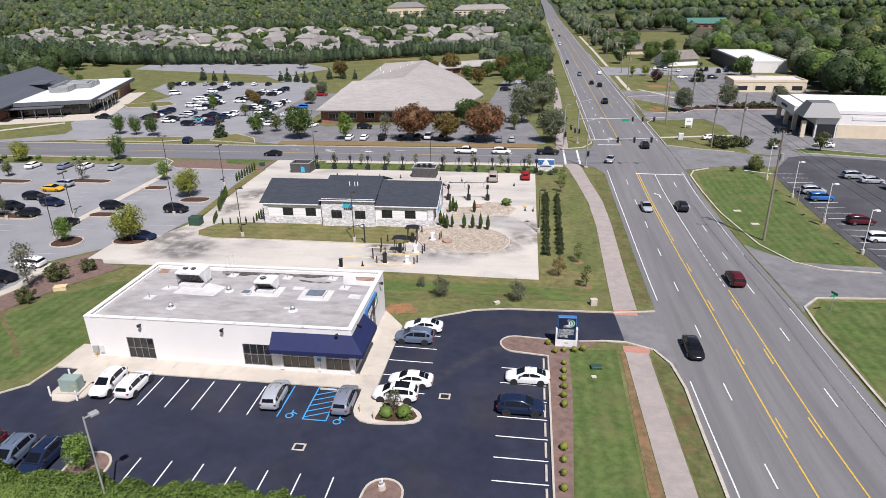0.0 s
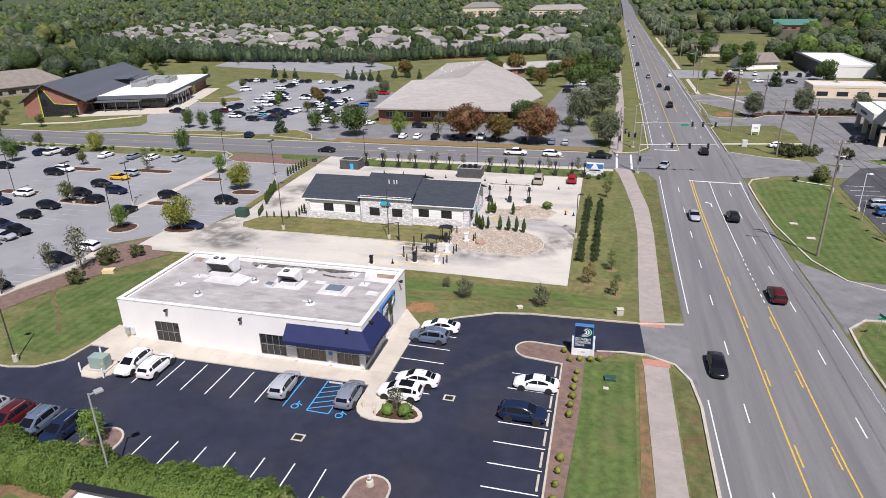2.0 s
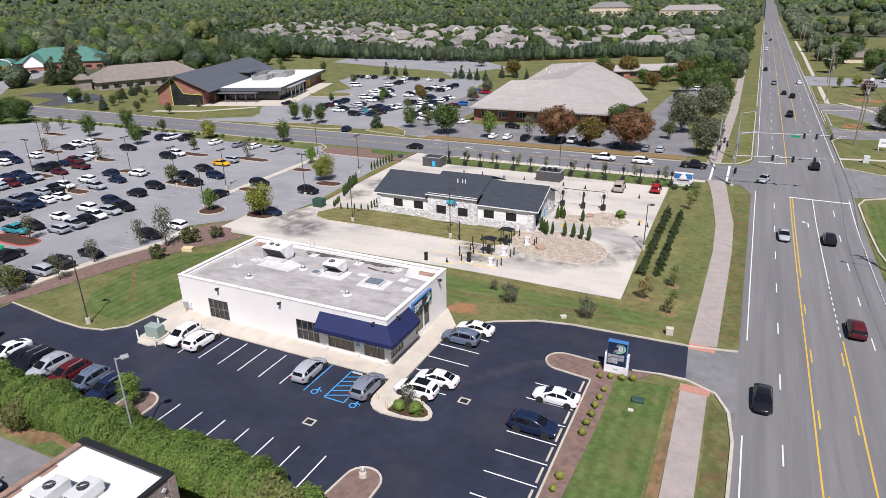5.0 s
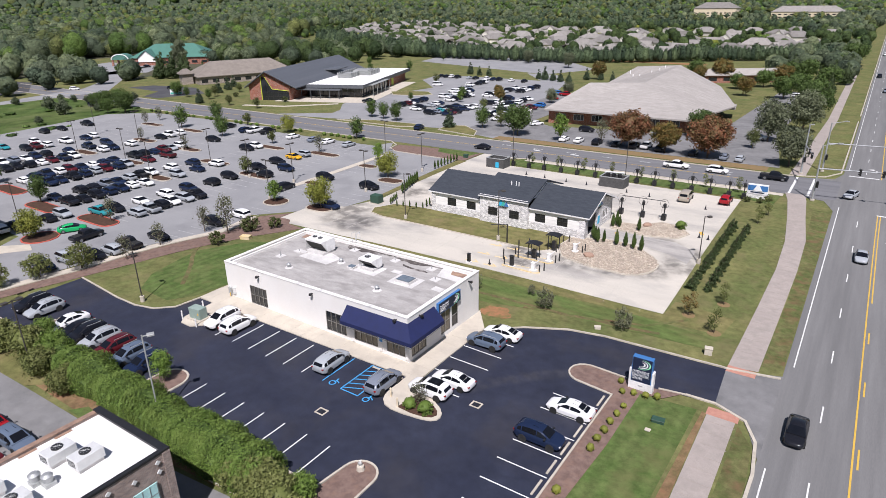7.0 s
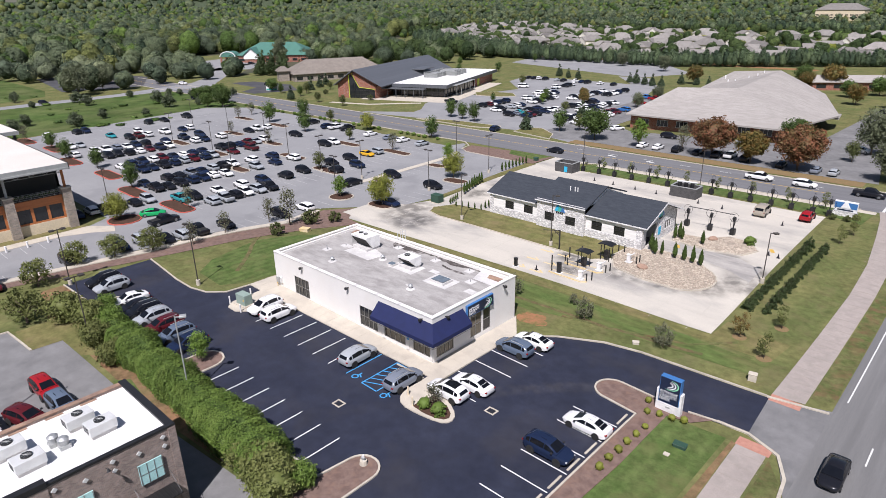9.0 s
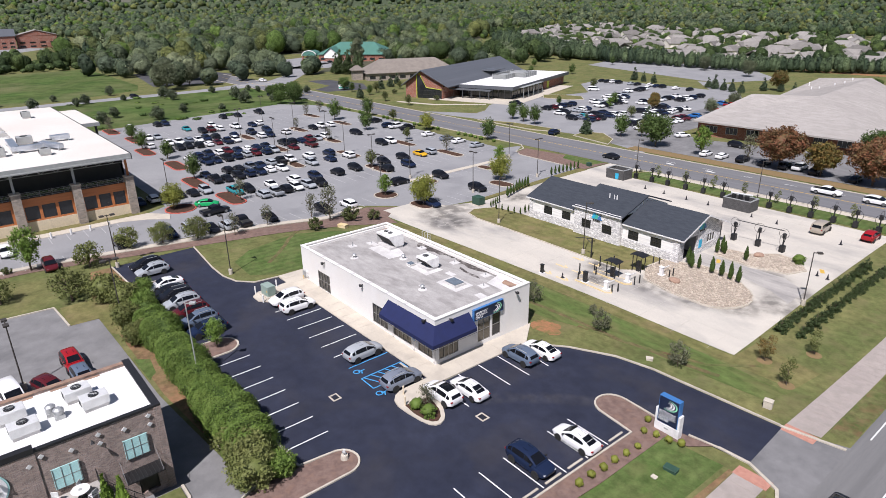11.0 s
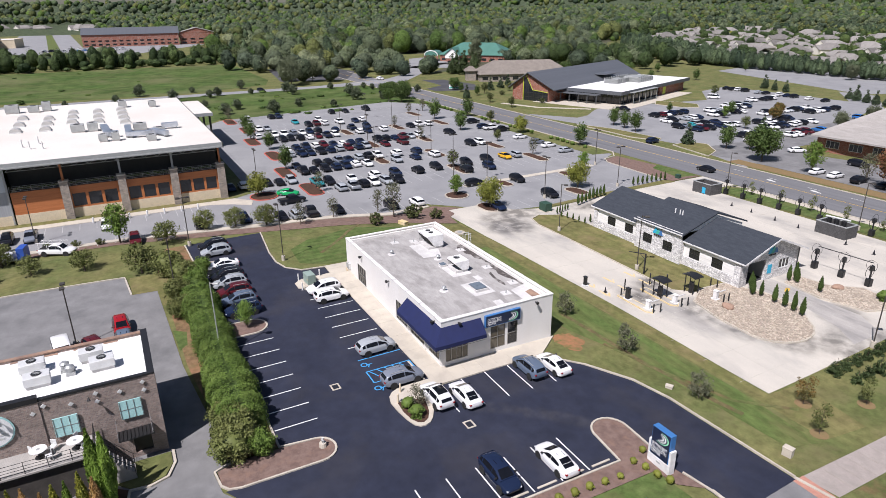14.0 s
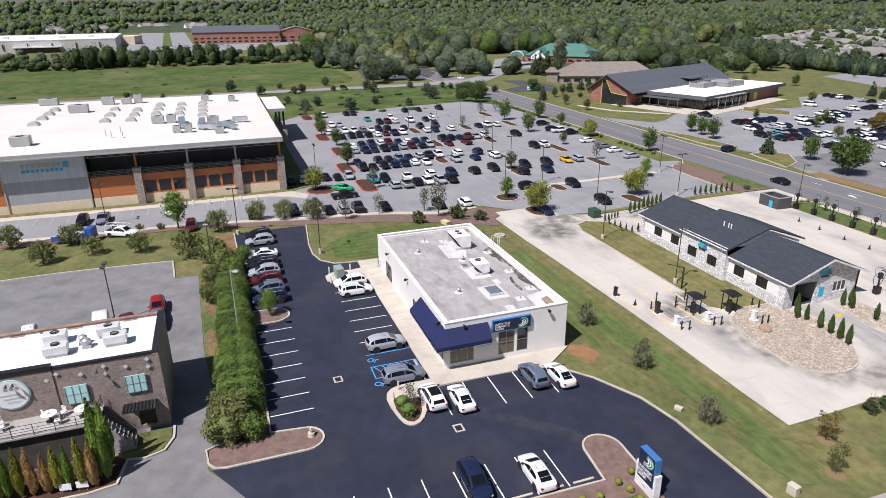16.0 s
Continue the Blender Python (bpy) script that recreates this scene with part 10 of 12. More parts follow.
KINDS = {
    "street_green": lambda: make_tree("street_tree", "green broadleaf tree on a mulched island", 1, "green", 6.0, 1.9, 1.5, 50, 44, 0.22, core=0.5),
    "street_bright": lambda: make_tree("street_tree", "bright yellow-green broadleaf tree", 2, "yellow", 5.6, 2.5, 1.4, 64, 50, 0.22, core=0.5),
    "street_olive": lambda: make_tree("street_tree", "olive-green young broadleaf tree", 3, "olive", 5.0, 1.8, 1.4, 44, 40, 0.2, core=0.4),
    "street_lime": lambda: make_tree("street_tree", "light green young maple", 4, "bright", 6.0, 1.7, 1.4, 50, 44, 0.2, core=0.4),
    "bare": lambda: make_tree("thin_tree", "thin greyish tree with sparse leaves", 5, "grey", 6.5, 2.1, 1.5, 40, 16, 0.24, shape="vase", limbs=9),
    "myrtle": lambda: make_tree("shrub_tree", "multi-stemmed green shrub tree", 6, "bush", 3.2, 1.9, 0.6, 40, 46, 0.17, category="shrub", limbs=8, core=0.15),
    "shrub": lambda: make_tree("evergreen_shrub", "rounded olive-green evergreen shrub", 7, "olive", 2.2, 1.4, 0.3, 30, 40, 0.2, category="shrub"),
    "autumn": lambda: make_tree("autumn_tree", "broad tree with dark red autumn leaves", 8, "autumn", 10.2, 5.2, 2.6, 120, 70, 0.34, trunk_r=0.25, clump=0.34, core=0.55),
    "rust": lambda: make_tree("autumn_tree", "broad tree turning rust and green", 9, "rust", 9.0, 4.4, 2.4, 100, 70, 0.34, trunk_r=0.22, clump=0.34, core=0.55),
    "oak": lambda: make_tree("oak_tree", "full green broadleaf tree", 10, "green", 9.5, 4.2, 2.2, 80, 50, 0.38, trunk_r=0.22, clump=0.36, core=0.5),
    "grey_oak": lambda: make_tree("oak_tree", "grey-green thin-crowned broadleaf tree", 11, "pale", 10.5, 4.4, 2.4, 90, 56, 0.36, trunk_r=0.22, clump=0.36, core=0.4),
    "pine": lambda: make_tree("pine_tree", "dark green conical pine", 12, "conifer", 7.0, 1.9, 0.6, 60, 34, 0.36, shape="cone"),
    "sapling": lambda: make_tree("sapling", "staked young tree with a small crown", 13, "bush", 3.2, 0.85, 0.8, 26, 30, 0.12, trunk_r=0.04, limbs=4),
    "sapling_red": lambda: make_tree("sapling", "staked young tree with reddish tips", 14, "rust", 3.4, 0.95, 0.8, 28, 30, 0.12, trunk_r=0.04, limbs=4),
    "magnolia": lambda: make_tree("young_tree", "grey-leaved young tree in the lawn", 15, "grey", 3.0, 1.2, 0.5, 34, 40, 0.13, clump=0.34, trunk_r=0.05, limbs=6),
    "arborvitae": lambda: make_tree("arborvitae", "narrow bright green clipped arborvitae", 16, "green", 2.6, 0.29, 0.1, 40, 24, 0.12, shape="spire", trunk_r=0.05, limbs=0, category="shrub", clump=0.3, core=0.92),
    "arbor_gold": lambda: make_tree("arborvitae", "tall yellow-green arborvitae with browned patches", 17, "gold", 4.6, 0.42, 0.1, 90, 40, 0.10, shape="spire", trunk_r=0.07, limbs=0, category="shrub", clump=0.22, core=0.88),
    "arbor_brown": lambda: make_tree("arborvitae", "tall arborvitae gone brown", 18, "brown", 4.4, 0.42, 0.1, 90, 40, 0.10, shape="spire", trunk_r=0.07, limbs=0, category="shrub", clump=0.22, core=0.88),
    "arbor_green": lambda: make_tree("arborvitae", "tall bright green arborvitae shrub", 19, "fresh", 5.0, 0.44, 0.1, 90, 40, 0.10, shape="spire", trunk_r=0.07, limbs=0, category="shrub", clump=0.22, core=0.88),
    "holly": lambda: make_tree("holly", "conical dark holly in a planted row", 20, "dark", 2.8, 0.85, 0.1, 34, 40, 0.15, shape="cone", trunk_r=0.06, limbs=3, category="shrub"),
    "ball": lambda: make_tree("box_ball", "small clipped yellow-green ball shrub", 21, "yellow", 0.8, 0.44, 0.0, 40, 30, 0.055, trunk_r=0.03, limbs=0, category="shrub", clump=0.22, core=0.96),
    "ball_big": lambda: make_tree("clipped_bush", "round clipped bright green bush", 22, "hedge", 1.35, 0.9, 0.0, 44, 40, 0.11, trunk_r=0.04, limbs=0, category="shrub", clump=0.28, core=0.86),
    "purple": lambda: make_tree("plum_tree", "small dark purple-leaved plum tree", 23, "purple", 5.5, 2.4, 1.2, 50, 36, 0.34),
    "far_oak": lambda: make_tree("oak_tree", "full green broadleaf tree", 40, "green", 9.5, 4.4, 2.2, 60, 40, 0.5, trunk_r=0.22, clump=0.4, core=0.55),
    "far_grey_oak": lambda: make_tree("oak_tree", "grey-green thin-crowned broadleaf tree", 41, "pale", 10.5, 4.4, 2.4, 60, 36, 0.5, trunk_r=0.22, clump=0.4, core=0.45),
    "far_rust": lambda: make_tree("autumn_tree", "broad tree turning rust and green", 42, "rust", 9.0, 4.4, 2.4, 60, 40, 0.5, trunk_r=0.22, clump=0.4, core=0.55),
    "poplar": lambda: make_tree("poplar", "tall pale green poplar beside the church", 43, "pale", 16.0, 3.8, 2.0, 90, 60, 0.5, trunk_r=0.25, clump=0.34, core=0.6),
    "dark_pine": lambda: make_tree("pine_tree", "broad dark green pine in a group", 44, "dark", 11.0, 3.0, 1.0, 80, 44, 0.42, shape="cone", core=0.6),
    "bush_meadow": lambda: make_tree("wild_bush", "wild dark green bush at the meadow edge", 25, "wood", 3.4, 1.7, 0.2, 40, 36, 0.26, category="shrub", core=0.5),
}

# around the medical building
plant("street_lime", -35.2, 36.4, 0.62)
plant("bare", -11.6, 47.3, 0.42)
plant("ball_big", -12.2, 46.6, 0.85)
plant("ball_big", -10.5, 46.7, 1.0)
for x, y in ((3.6, 39.3), (3.65, 41.0), (3.7, 42.6), (3.8, 44.2), (4.1, 50.4), (4.1, 51.9), (4.2, 53.4), (4.2, 54.9), (4.3, 56.4), (4.4, 57.9), (2.8, 61.9), (4.5, 60.6), (5.6, 60.8), (6.6, 61.2), (3.5, 60.2)):
    plant("ball", x, y, random.uniform(0.76, 0.94), gz(x, y) + 0.08)
for x, y, k, s in ((-20.6, 71.9, "magnolia", 1.0), (-10.6, 72.6, "magnolia", 0.95), (-0.8, 72.9, "magnolia", 1.0), (-13.6, 75.0, "magnolia", 0.5), (4.6, 81.2, "sapling_red", 1.05), (8.2, 78.2, "sapling", 1.0), (7.6, 86.4, "sapling", 0.95), (6.2, 119, "sapling", 1.0), (7.0, 124.5, "sapling", 1.1), (-48.6, 70, "magnolia", 0.8)):
    plant(k, x, y, s)
for x, y in ((4.6, 81.2), (8.2, 78.2), (7.6, 86.4)):
    sheet("mulch_ring", arc(x, y, 0.8, 0, 330, 11), 0.03, "straw", "ring of tan pine straw round a young tree", "mulch")
for k in range(15):
    y = 88.6 + 1.85 * k
    plant("holly", 3.0 + 0.02 * k, y, random.uniform(0.68, 0.98))
    plant("holly", 5.1 + 0.02 * k, y + 0.4, random.uniform(0.62, 0.92))
for x, y in ((-14.2, 97.6), (-13.6, 97.0), (-13.0, 96.4), (-12.2, 97.0), (-10.2, 96.9), (-8.8, 96.9), (-7.5, 96.8), (-6.3, 96.7), (-13.4, 104.2), (-13.0, 105.0), (-12.4, 104.6), (-9.2, 104.6)):
    plant("arborvitae", x, y, random.uniform(0.85, 1.1))
plant("ball_big", -3.8, 109.4, 1.1)
for k in range(8):
    plant("arborvitae", -55.4 - 0.4 * k, 102.2 + 1.25 * k, random.uniform(0.8, 1.0))
for k in range(5):
    plant("arborvitae", -53.2 - 0.25 * k, 95.6 + 0.8 * k, 0.52)
    plant("arborvitae", -46.2, 97.4 + 1.0 * k, 0.6)
    plant("arborvitae", -51.4 + 1.3 * k, 95.2 + 0.25 * k, 0.5)
for k in range(8):
    plant("arborvitae", -60.6, 121 + 1.3 * k, 0.75)
for k in range(8):
    plant("sapling", -44 + 6.3 * k, 136.4, random.uniform(0.8, 1.1))
for x, y in ((4.6, 131.2), (5.6, 133.0), (2.4, 131.0)):
    plant("shrub", x, y, 0.5)
bl = thing("boulder", "rounded brown boulder on the river stones", "boulder", m=pose(-12.2, 90.9, gz(-12.2, 90.9) + 0.3))
bm = bm_new()
bmesh.ops.create_icosphere(bm, subdivisions=3, radius=1.0, matrix=Matrix.Diagonal((0.85, 0.6, 0.4, 1)))
for v in bm.verts:
    v.co *= 1 + 0.22 * noise.noise(v.co * 1.9)
part("rock", bm, "boulder", bl)
copy_thing(bl, pose(-8.8, 108.0, gz(-8.8, 108) + 0.25, 0, 0, 70))

# long clipped hedge and bushes at its end
def hedge(name, label, x0, x1, y0, y1, h, leaf, seed, per_m=420, size=0.17):
    rng = np.random.default_rng(seed)
    n = int((x1 - x0) * per_m)
    u = rng.uniform(x0, x1, n)
    a = rng.uniform(-0.15, math.pi + 0.15, n)
    k = np.array([0.86 + 0.46 * noise.noise(Vector((q * 0.36, seed, 0))) + 0.14 * noise.noise(Vector((q * 1.4, seed, 3))) for q in u])
    cy, ry = (y0 + y1) / 2, (y1 - y0) / 2
    ca, sa = np.cos(a), np.sin(a)
    e = 0.55
    py = cy + np.sign(ca) * np.abs(ca) ** e * ry * k * rng.uniform(0.86, 1.06, n)
    pz = land(u, py) + np.sign(sa) * np.abs(sa) ** e * h * k * rng.uniform(0.86, 1.06, n)
    p = np.stack([u, py, pz], 1)
    d = np.stack([np.zeros(n), ca, sa], 1) + rng.normal(size=(n, 3)) * 0.38
    d /= np.linalg.norm(d, axis=1, keepdims=True)
    t = np.cross(d, rng.normal(size=(n, 3)))
    t /= np.linalg.norm(t, axis=1, keepdims=True)
    b = np.cross(d, t)
    s = (size * rng.uniform(0.6, 1.3, n))[:, None]
    v = np.stack([p + t * s, p + b * s * 0.6, p - t * s, p - b * s * 0.6], 1).reshape(-1, 3)
    hd = thing(name, label, "hedge")
    part("foliage", raw_mesh("foliage", v, np.arange(n * 4).reshape(-1, 4), "leaf_" + leaf), "", hd)
    bm = bm_new()
    rings = []
    for i in range(int((x1 - x0) / 1.2) + 1):
        x = x0 + 0.3 + i * (x1 - x0 - 0.6) / int((x1 - x0) / 1.2)
        kk = 0.86 + 0.46 * noise.noise(Vector((x * 0.36, seed, 0)))
        z = gz(x, cy)
        rings.append([bm.verts.new((x, cy + ry * kk * 0.9 * c, z + h * kk * 0.82 * q)) for c, q in ((-1, -0.1), (-1, 0.75), (-0.6, 1), (0.6, 1), (1, 0.75), (1, -0.1))])
    for r, q in zip(rings[:-1], rings[1:]):
        for i in range(5):
            bm.faces.new((r[i], r[i + 1], q[i + 1], q[i]))
    bm.faces.new(rings[0]), bm.faces.new(rings[-1][::-1])
    part("branch_core", bm, "leaf_green", hd)


hedge("hedge", "long clipped bright green hedge between the two car parks", -47.5, -25.2, 30.0, 34.4, 3.1, "hedge", 2, 2100, 0.09)
hedge("hedge", "bulging bright green hedge between the two car parks", -25.6, -15.2, 29.6, 34.6, 3.4, "hedge", 9, 2300, 0.09)
KINDS["end_bush"] = lambda: make_tree("garden_bush", "large olive-green bush at the hedge's end", 31, "bush", 3.4, 2.1, 0.2, 80, 70, 0.17, category="shrub", limbs=6, clump=0.36, core=0.7)
KINDS["end_bush_green"] = lambda: make_tree("garden_bush", "large bright green bush at the hedge's end", 32, "hedge", 3.0, 1.5, 0.2, 70, 70, 0.15, category="shrub", limbs=6, clump=0.36, core=0.7)
for k, x, y, s in (("end_bush", -14.6, 31.2, 1.0), ("end_bush", -12.6, 30.6, 0.95), ("end_bush_green", -12.2, 32.8, 0.85), ("end_bush", -17.0, 31.0, 0.85), ("end_bush_green", -49.6, 32.8, 1.0), ("end_bush", -51.8, 31.4, 1.0), ("end_bush", -46.8, 30.2, 0.9), ("end_bush", -41.6, 30.0, 0.85), ("end_bush_green", -54.4, 34.2, 0.8), ("end_bush", -55.5, 30.0, 1.1)):
    plant(k, x, y, s)
# arborvitae before the terrace
ARBOR = "gbfgbgfbggbfgbgfgbbgfgb"
for k, ch in enumerate(ARBOR):
    y = 1.6 + 0.86 * k
    x = -11.5 + 0.06 * k + random.uniform(-0.15, 0.15)
    plant({"g": "arbor_gold", "b": "arbor_brown", "f": "arbor_green"}[ch], x, y + random.uniform(-0.12, 0.12), random.uniform(0.86, 1.08), gz(x, y) + 0.1)
for x, y, s in ((-11.0, 20.8, 1.05), (-11.9, 21.4, 1.3), (-12.5, 20.6, 1.35), (-10.5, 21.4, 0.95)):
    plant("arbor_green", x, y, s, gz(x, y) + 0.1)

# beds and islands of the big car park
for k, x, y, s in (("street_lime", -75.4, 24.4, 1.15), ("myrtle", -72.4, 8.4, 1.1), ("myrtle", -69.6, 31.0, 1.2), ("myrtle", -74.5, 37.6, 1.1), ("myrtle", -72.6, 42.2, 1.1), ("myrtle", -70.6, 47.0, 1.15), ("street_bright", -94.0, 50.8, 0.9), ("bare", -70.8, 67.6, 0.7), ("bare", -66.6, 69.0, 1.05), ("shrub", -64.6, 72.2, 1.2), ("shrub", -62.4, 75.4, 0.9),
                   ("bare", -69.5, 58.6, 0.6), ("bare", -68.0, 52.2, 0.6), ("shrub", -62.6, 64.0, 1.0), ("myrtle", -75.8, -1.0, 1.2), ("myrtle", -64.5, 6.0, 1.1), ("myrtle", -65.6, 12.6, 0.9), ("myrtle", -63.6, 19.4, 1.0), ("myrtle", -58.6, 26.6, 1.35), ("shrub", -81, 8, 0.7), ("shrub", -79.5, 14, 0.5), ("shrub", -78, 18, 0.5), ("shrub", -76.5, 21.5, 0.5),
                   ("street_lime", -74.2, 86.2, 0.75), ("street_bright", -63.4, 87.6, 1.05), ("street_bright", -65.8, 110.6, 1.0), ("street_lime", -77.2, 121.5, 0.75), ("bare", -95.4, 120.2, 0.75), ("street_olive", -114.6, 121.8, 0.7), ("street_green", -134.6, 121.2, 1.05), ("street_green", -157, 123.6, 1.15), ("bare", -171, 120.6, 0.7), ("street_olive", -95.5, 97, 0.85),
                   ("street_green", -137, 63.2, 0.85), ("street_green", -113.6, 61.6, 1.0), ("bare", -90.6, 62.6, 0.7), ("street_green", -153.6, 61.8, 0.9), ("street_green", -171, 63.8, 0.8), ("street_green", -98.6, 138.0, 1.05), ("street_bright", -122, 134.6, 0.9), ("street_green", -156, 136, 1.1), ("street_olive", -142, 136.5, 0.8), ("bare", -128.5, 104.8, 0.6), ("bare", -149.8, 105.8, 0.6), ("bare", -186, 61.6, 0.8), ("bare", -175, 128, 0.7),
                   ("street_green", -117, 166.6, 1.0), ("street_green", -111.4, 165.8, 0.95), ("street_green", -105.6, 164.8, 1.05), ("pine", -84.8, 163.6, 0.95), ("oak", -62.0, 163.4, 0.95), ("street_lime", -48.8, 162.4, 1.25), ("bare", -38.6, 165.4, 1.0), ("autumn", -30.6, 163.4, 0.98), ("rust", -21.6, 162.8, 0.85), ("autumn", -11.6, 162.4, 1.02), ("oak", -18.2, 184.2, 0.85),
                   ("grey_oak", -2.5, 188, 1.05), ("grey_oak", 3.6, 205, 1.1), ("grey_oak", 5.4, 163, 0.85), ("street_olive", -4.4, 178, 1.0), ("oak", 4.6, 232, 1.0), ("oak", 0.5, 250, 0.95), ("oak", 6, 400, 1.3), ("oak", 2, 300, 1.0), ("rust", -14, 300, 1.0), ("oak", -12, 316, 1.0), ("rust", -38, 306, 1.1), ("rust", -88, 292, 0.9), ("oak", -52, 318, 0.9), ("street_olive", -72, 172, 1.0), ("pine", -82, 190, 0.9), ("rust", -97, 216, 0.5), ("street_lime", -108, 206, 0.7), ("street_green", -112, 214, 0.8), ("street_olive", -146, 246, 0.9),
                   ("rust", -22, 268, 0.8), ("oak", -9, 266, 0.95), ("oak", 1, 268, 0.85), ("oak", 68, 384, 0.9), ("oak", 78, 396, 1.0), ("oak", 62, 362, 0.8), ("oak", 88, 374, 0.9), ("oak", 97, 392, 1.0), ("street_green", -76, 168, 1.1), ("street_olive", -92, 196, 0.8), ("rust", -104, 228, 0.45), ("street_green", -126, 200, 0.6), ("grey_oak", -80, 240, 0.5), ("grey_oak", -78, 220, 0.5)):
    plant(k, x, y, s)
for x, y in ((-152, 285), (-145, 282), (-139, 281), (-113, 282), (-109, 280), (-104, 278), (-99.5, 276), (-95, 275), (-92, 288), (-86, 290), (-80, 288)):
    plant("pine", x, y, random.uniform(0.7, 1.0))
for x, y, k in ((-150, 345, "grey_oak"), (-120, 332, "grey_oak"), (-205, 340, "street_green"), (-190, 285, "street_green"), (-200, 265, "street_green"), (-230, 300, "street_green"), (-212, 180, "pine"), (-206, 186, "street_olive"), (-222, 196, "pine"), (-216, 188, "pine"), (-200, 166, "street_green"), (-180, 160, "street_olive"), (-165, 160, "street_olive"), (-195, 158, "pine"), (-204, 172, "street_olive"), (-214, 166, "street_green"), (-168, 176, "shrub"), (-196, 176, "shrub")):
    plant(k, x, y, random.uniform(0.7, 0.95))
for k in range(46):
    x = -88 - 2.4 * k
    plant("ball_big", x, 136.9 + random.uniform(-0.3, 0.3), random.uniform(0.6, 0.9)) if random.random() < 0.55 else None
# round the church, the stone office and the back road's junction
for k, x, y, s in (("poplar", -300, 224, 1.2), ("dark_pine", -290, 206, 1.25), ("dark_pine", -284, 200, 1.1), ("dark_pine", -278, 204, 1.3), ("dark_pine", -272, 208, 1.15), ("dark_pine", -282, 212, 1.15), ("dark_pine", -267, 214, 0.8), ("dark_pine", -294, 214, 0.9), ("dark_pine", -262, 222, 0.75), ("dark_pine", -252, 232, 0.7), ("oak", -222, 167, 0.62), ("oak", -199, 130.5, 0.85), ("oak", -204, 127, 0.6),
                   ("grey_oak", -279, 108, 1.35), ("grey_oak", -290, 122, 1.1), ("oak", -438, 184, 1.85), ("oak", -310, 196, 0.8), ("street_green", -300, 198, 1.0), ("oak", -236, 240, 0.9), ("oak", -214, 262, 0.9), ("oak", -226, 252, 0.8), ("dark_pine", -246, 250, 0.9)):
    plant(k, x, y, s)
for k, x, y, s in (("oak", -6, 282, 0.9), ("far_rust", -46, 300, 0.8), ("dark_pine", 4, 286, 0.8), ("oak", -20, 296, 0.8), ("dark_pine", 7, 318, 0.9), ("dark_pine", 2, 330, 0.9), ("oak", -8, 340, 0.9), ("dark_pine", 5, 262, 0.7), ("oak", -28, 286, 0.7), ("oak", -58, 306, 0.7), ("dark_pine", -2, 312, 0.8), ("dark_pine", 6.5, 352, 1.0), ("oak", 3, 364, 1.0), ("dark_pine", -16, 352, 0.9)):
    plant(k, x, y, s)
# across the main road
for k, x, y, s in (("grey_oak", 47.5, 208.6, 0.72), ("grey_oak", 62.2, 215.4, 0.75), ("grey_oak", 78.4, 216.4, 0.66), ("street_olive", 67.6, 156.2, 0.95), ("pine", 68, 278, 1.3), ("purple", 51, 277, 0.95), ("oak", 66, 330, 1.0), ("street_bright", 50, 300, 0.8), ("street_lime", 44, 296, 0.8), ("oak", 90, 298, 0.9), ("oak", 64, 370, 1.1), ("oak", 54, 394, 1.2), ("oak", 45, 350, 0.9), ("oak", 50, 430, 1.3), ("oak", 62, 440, 1.3), ("shrub", 58, 158, 1.2), ("shrub", 46.5, 158, 1.4), ("shrub", 49.5, 159.5, 1.3), ("shrub", 52, 160.5, 1.2), ("shrub", 45, 161, 1.1), ("myrtle", 48, 139.6, 0.9), ("end_bush", 47.6, 138.0, 0.8), ("shrub", 43, 137.6, 0.5), ("shrub", 53, 214, 0.5), ("shrub", 56, 214.6, 0.5), ("shrub", 65.5, 215.2, 0.9), ("shrub", 68, 215.6, 1.0), ("shrub", 70.6, 215.6, 1.0), ("shrub", 73.2, 216, 1.0), ("shrub", 75.6, 216, 0.9), ("dark_pine", 92, 296, 0.75), ("oak", 84, 262.5, 0.5), ("oak", 96, 312, 0.8)):
    plant(k, x, y, s)
for x, y in ((-212, 128), (-216, 118), (-208, 136), (-204, 104), (-210, 92), (-200, 80), (-214, 138), (-222, 134), (-230, 120), (-236, 137), (-225, 150), (-244, 136), (-250, 134), (-256, 120), (-258, 100), (-258, 84), (-259, 70), (-259, 52), (-276, 40), (-277, 62), (-280, 84), (-258, 30), (-226, 60), (-215, 70), (-205, 64), (-246, 100), (-255, 66), (-258, 12)):
    plant("bush_meadow", x, y, random.uniform(0.7, 1.5))
for x, y in ((-224, 146), (-229, 139), (-221, 139), (-215, 143), (-233, 143)):
    plant("oak", x + 6, y - 6, random.uniform(0.5, 0.75))

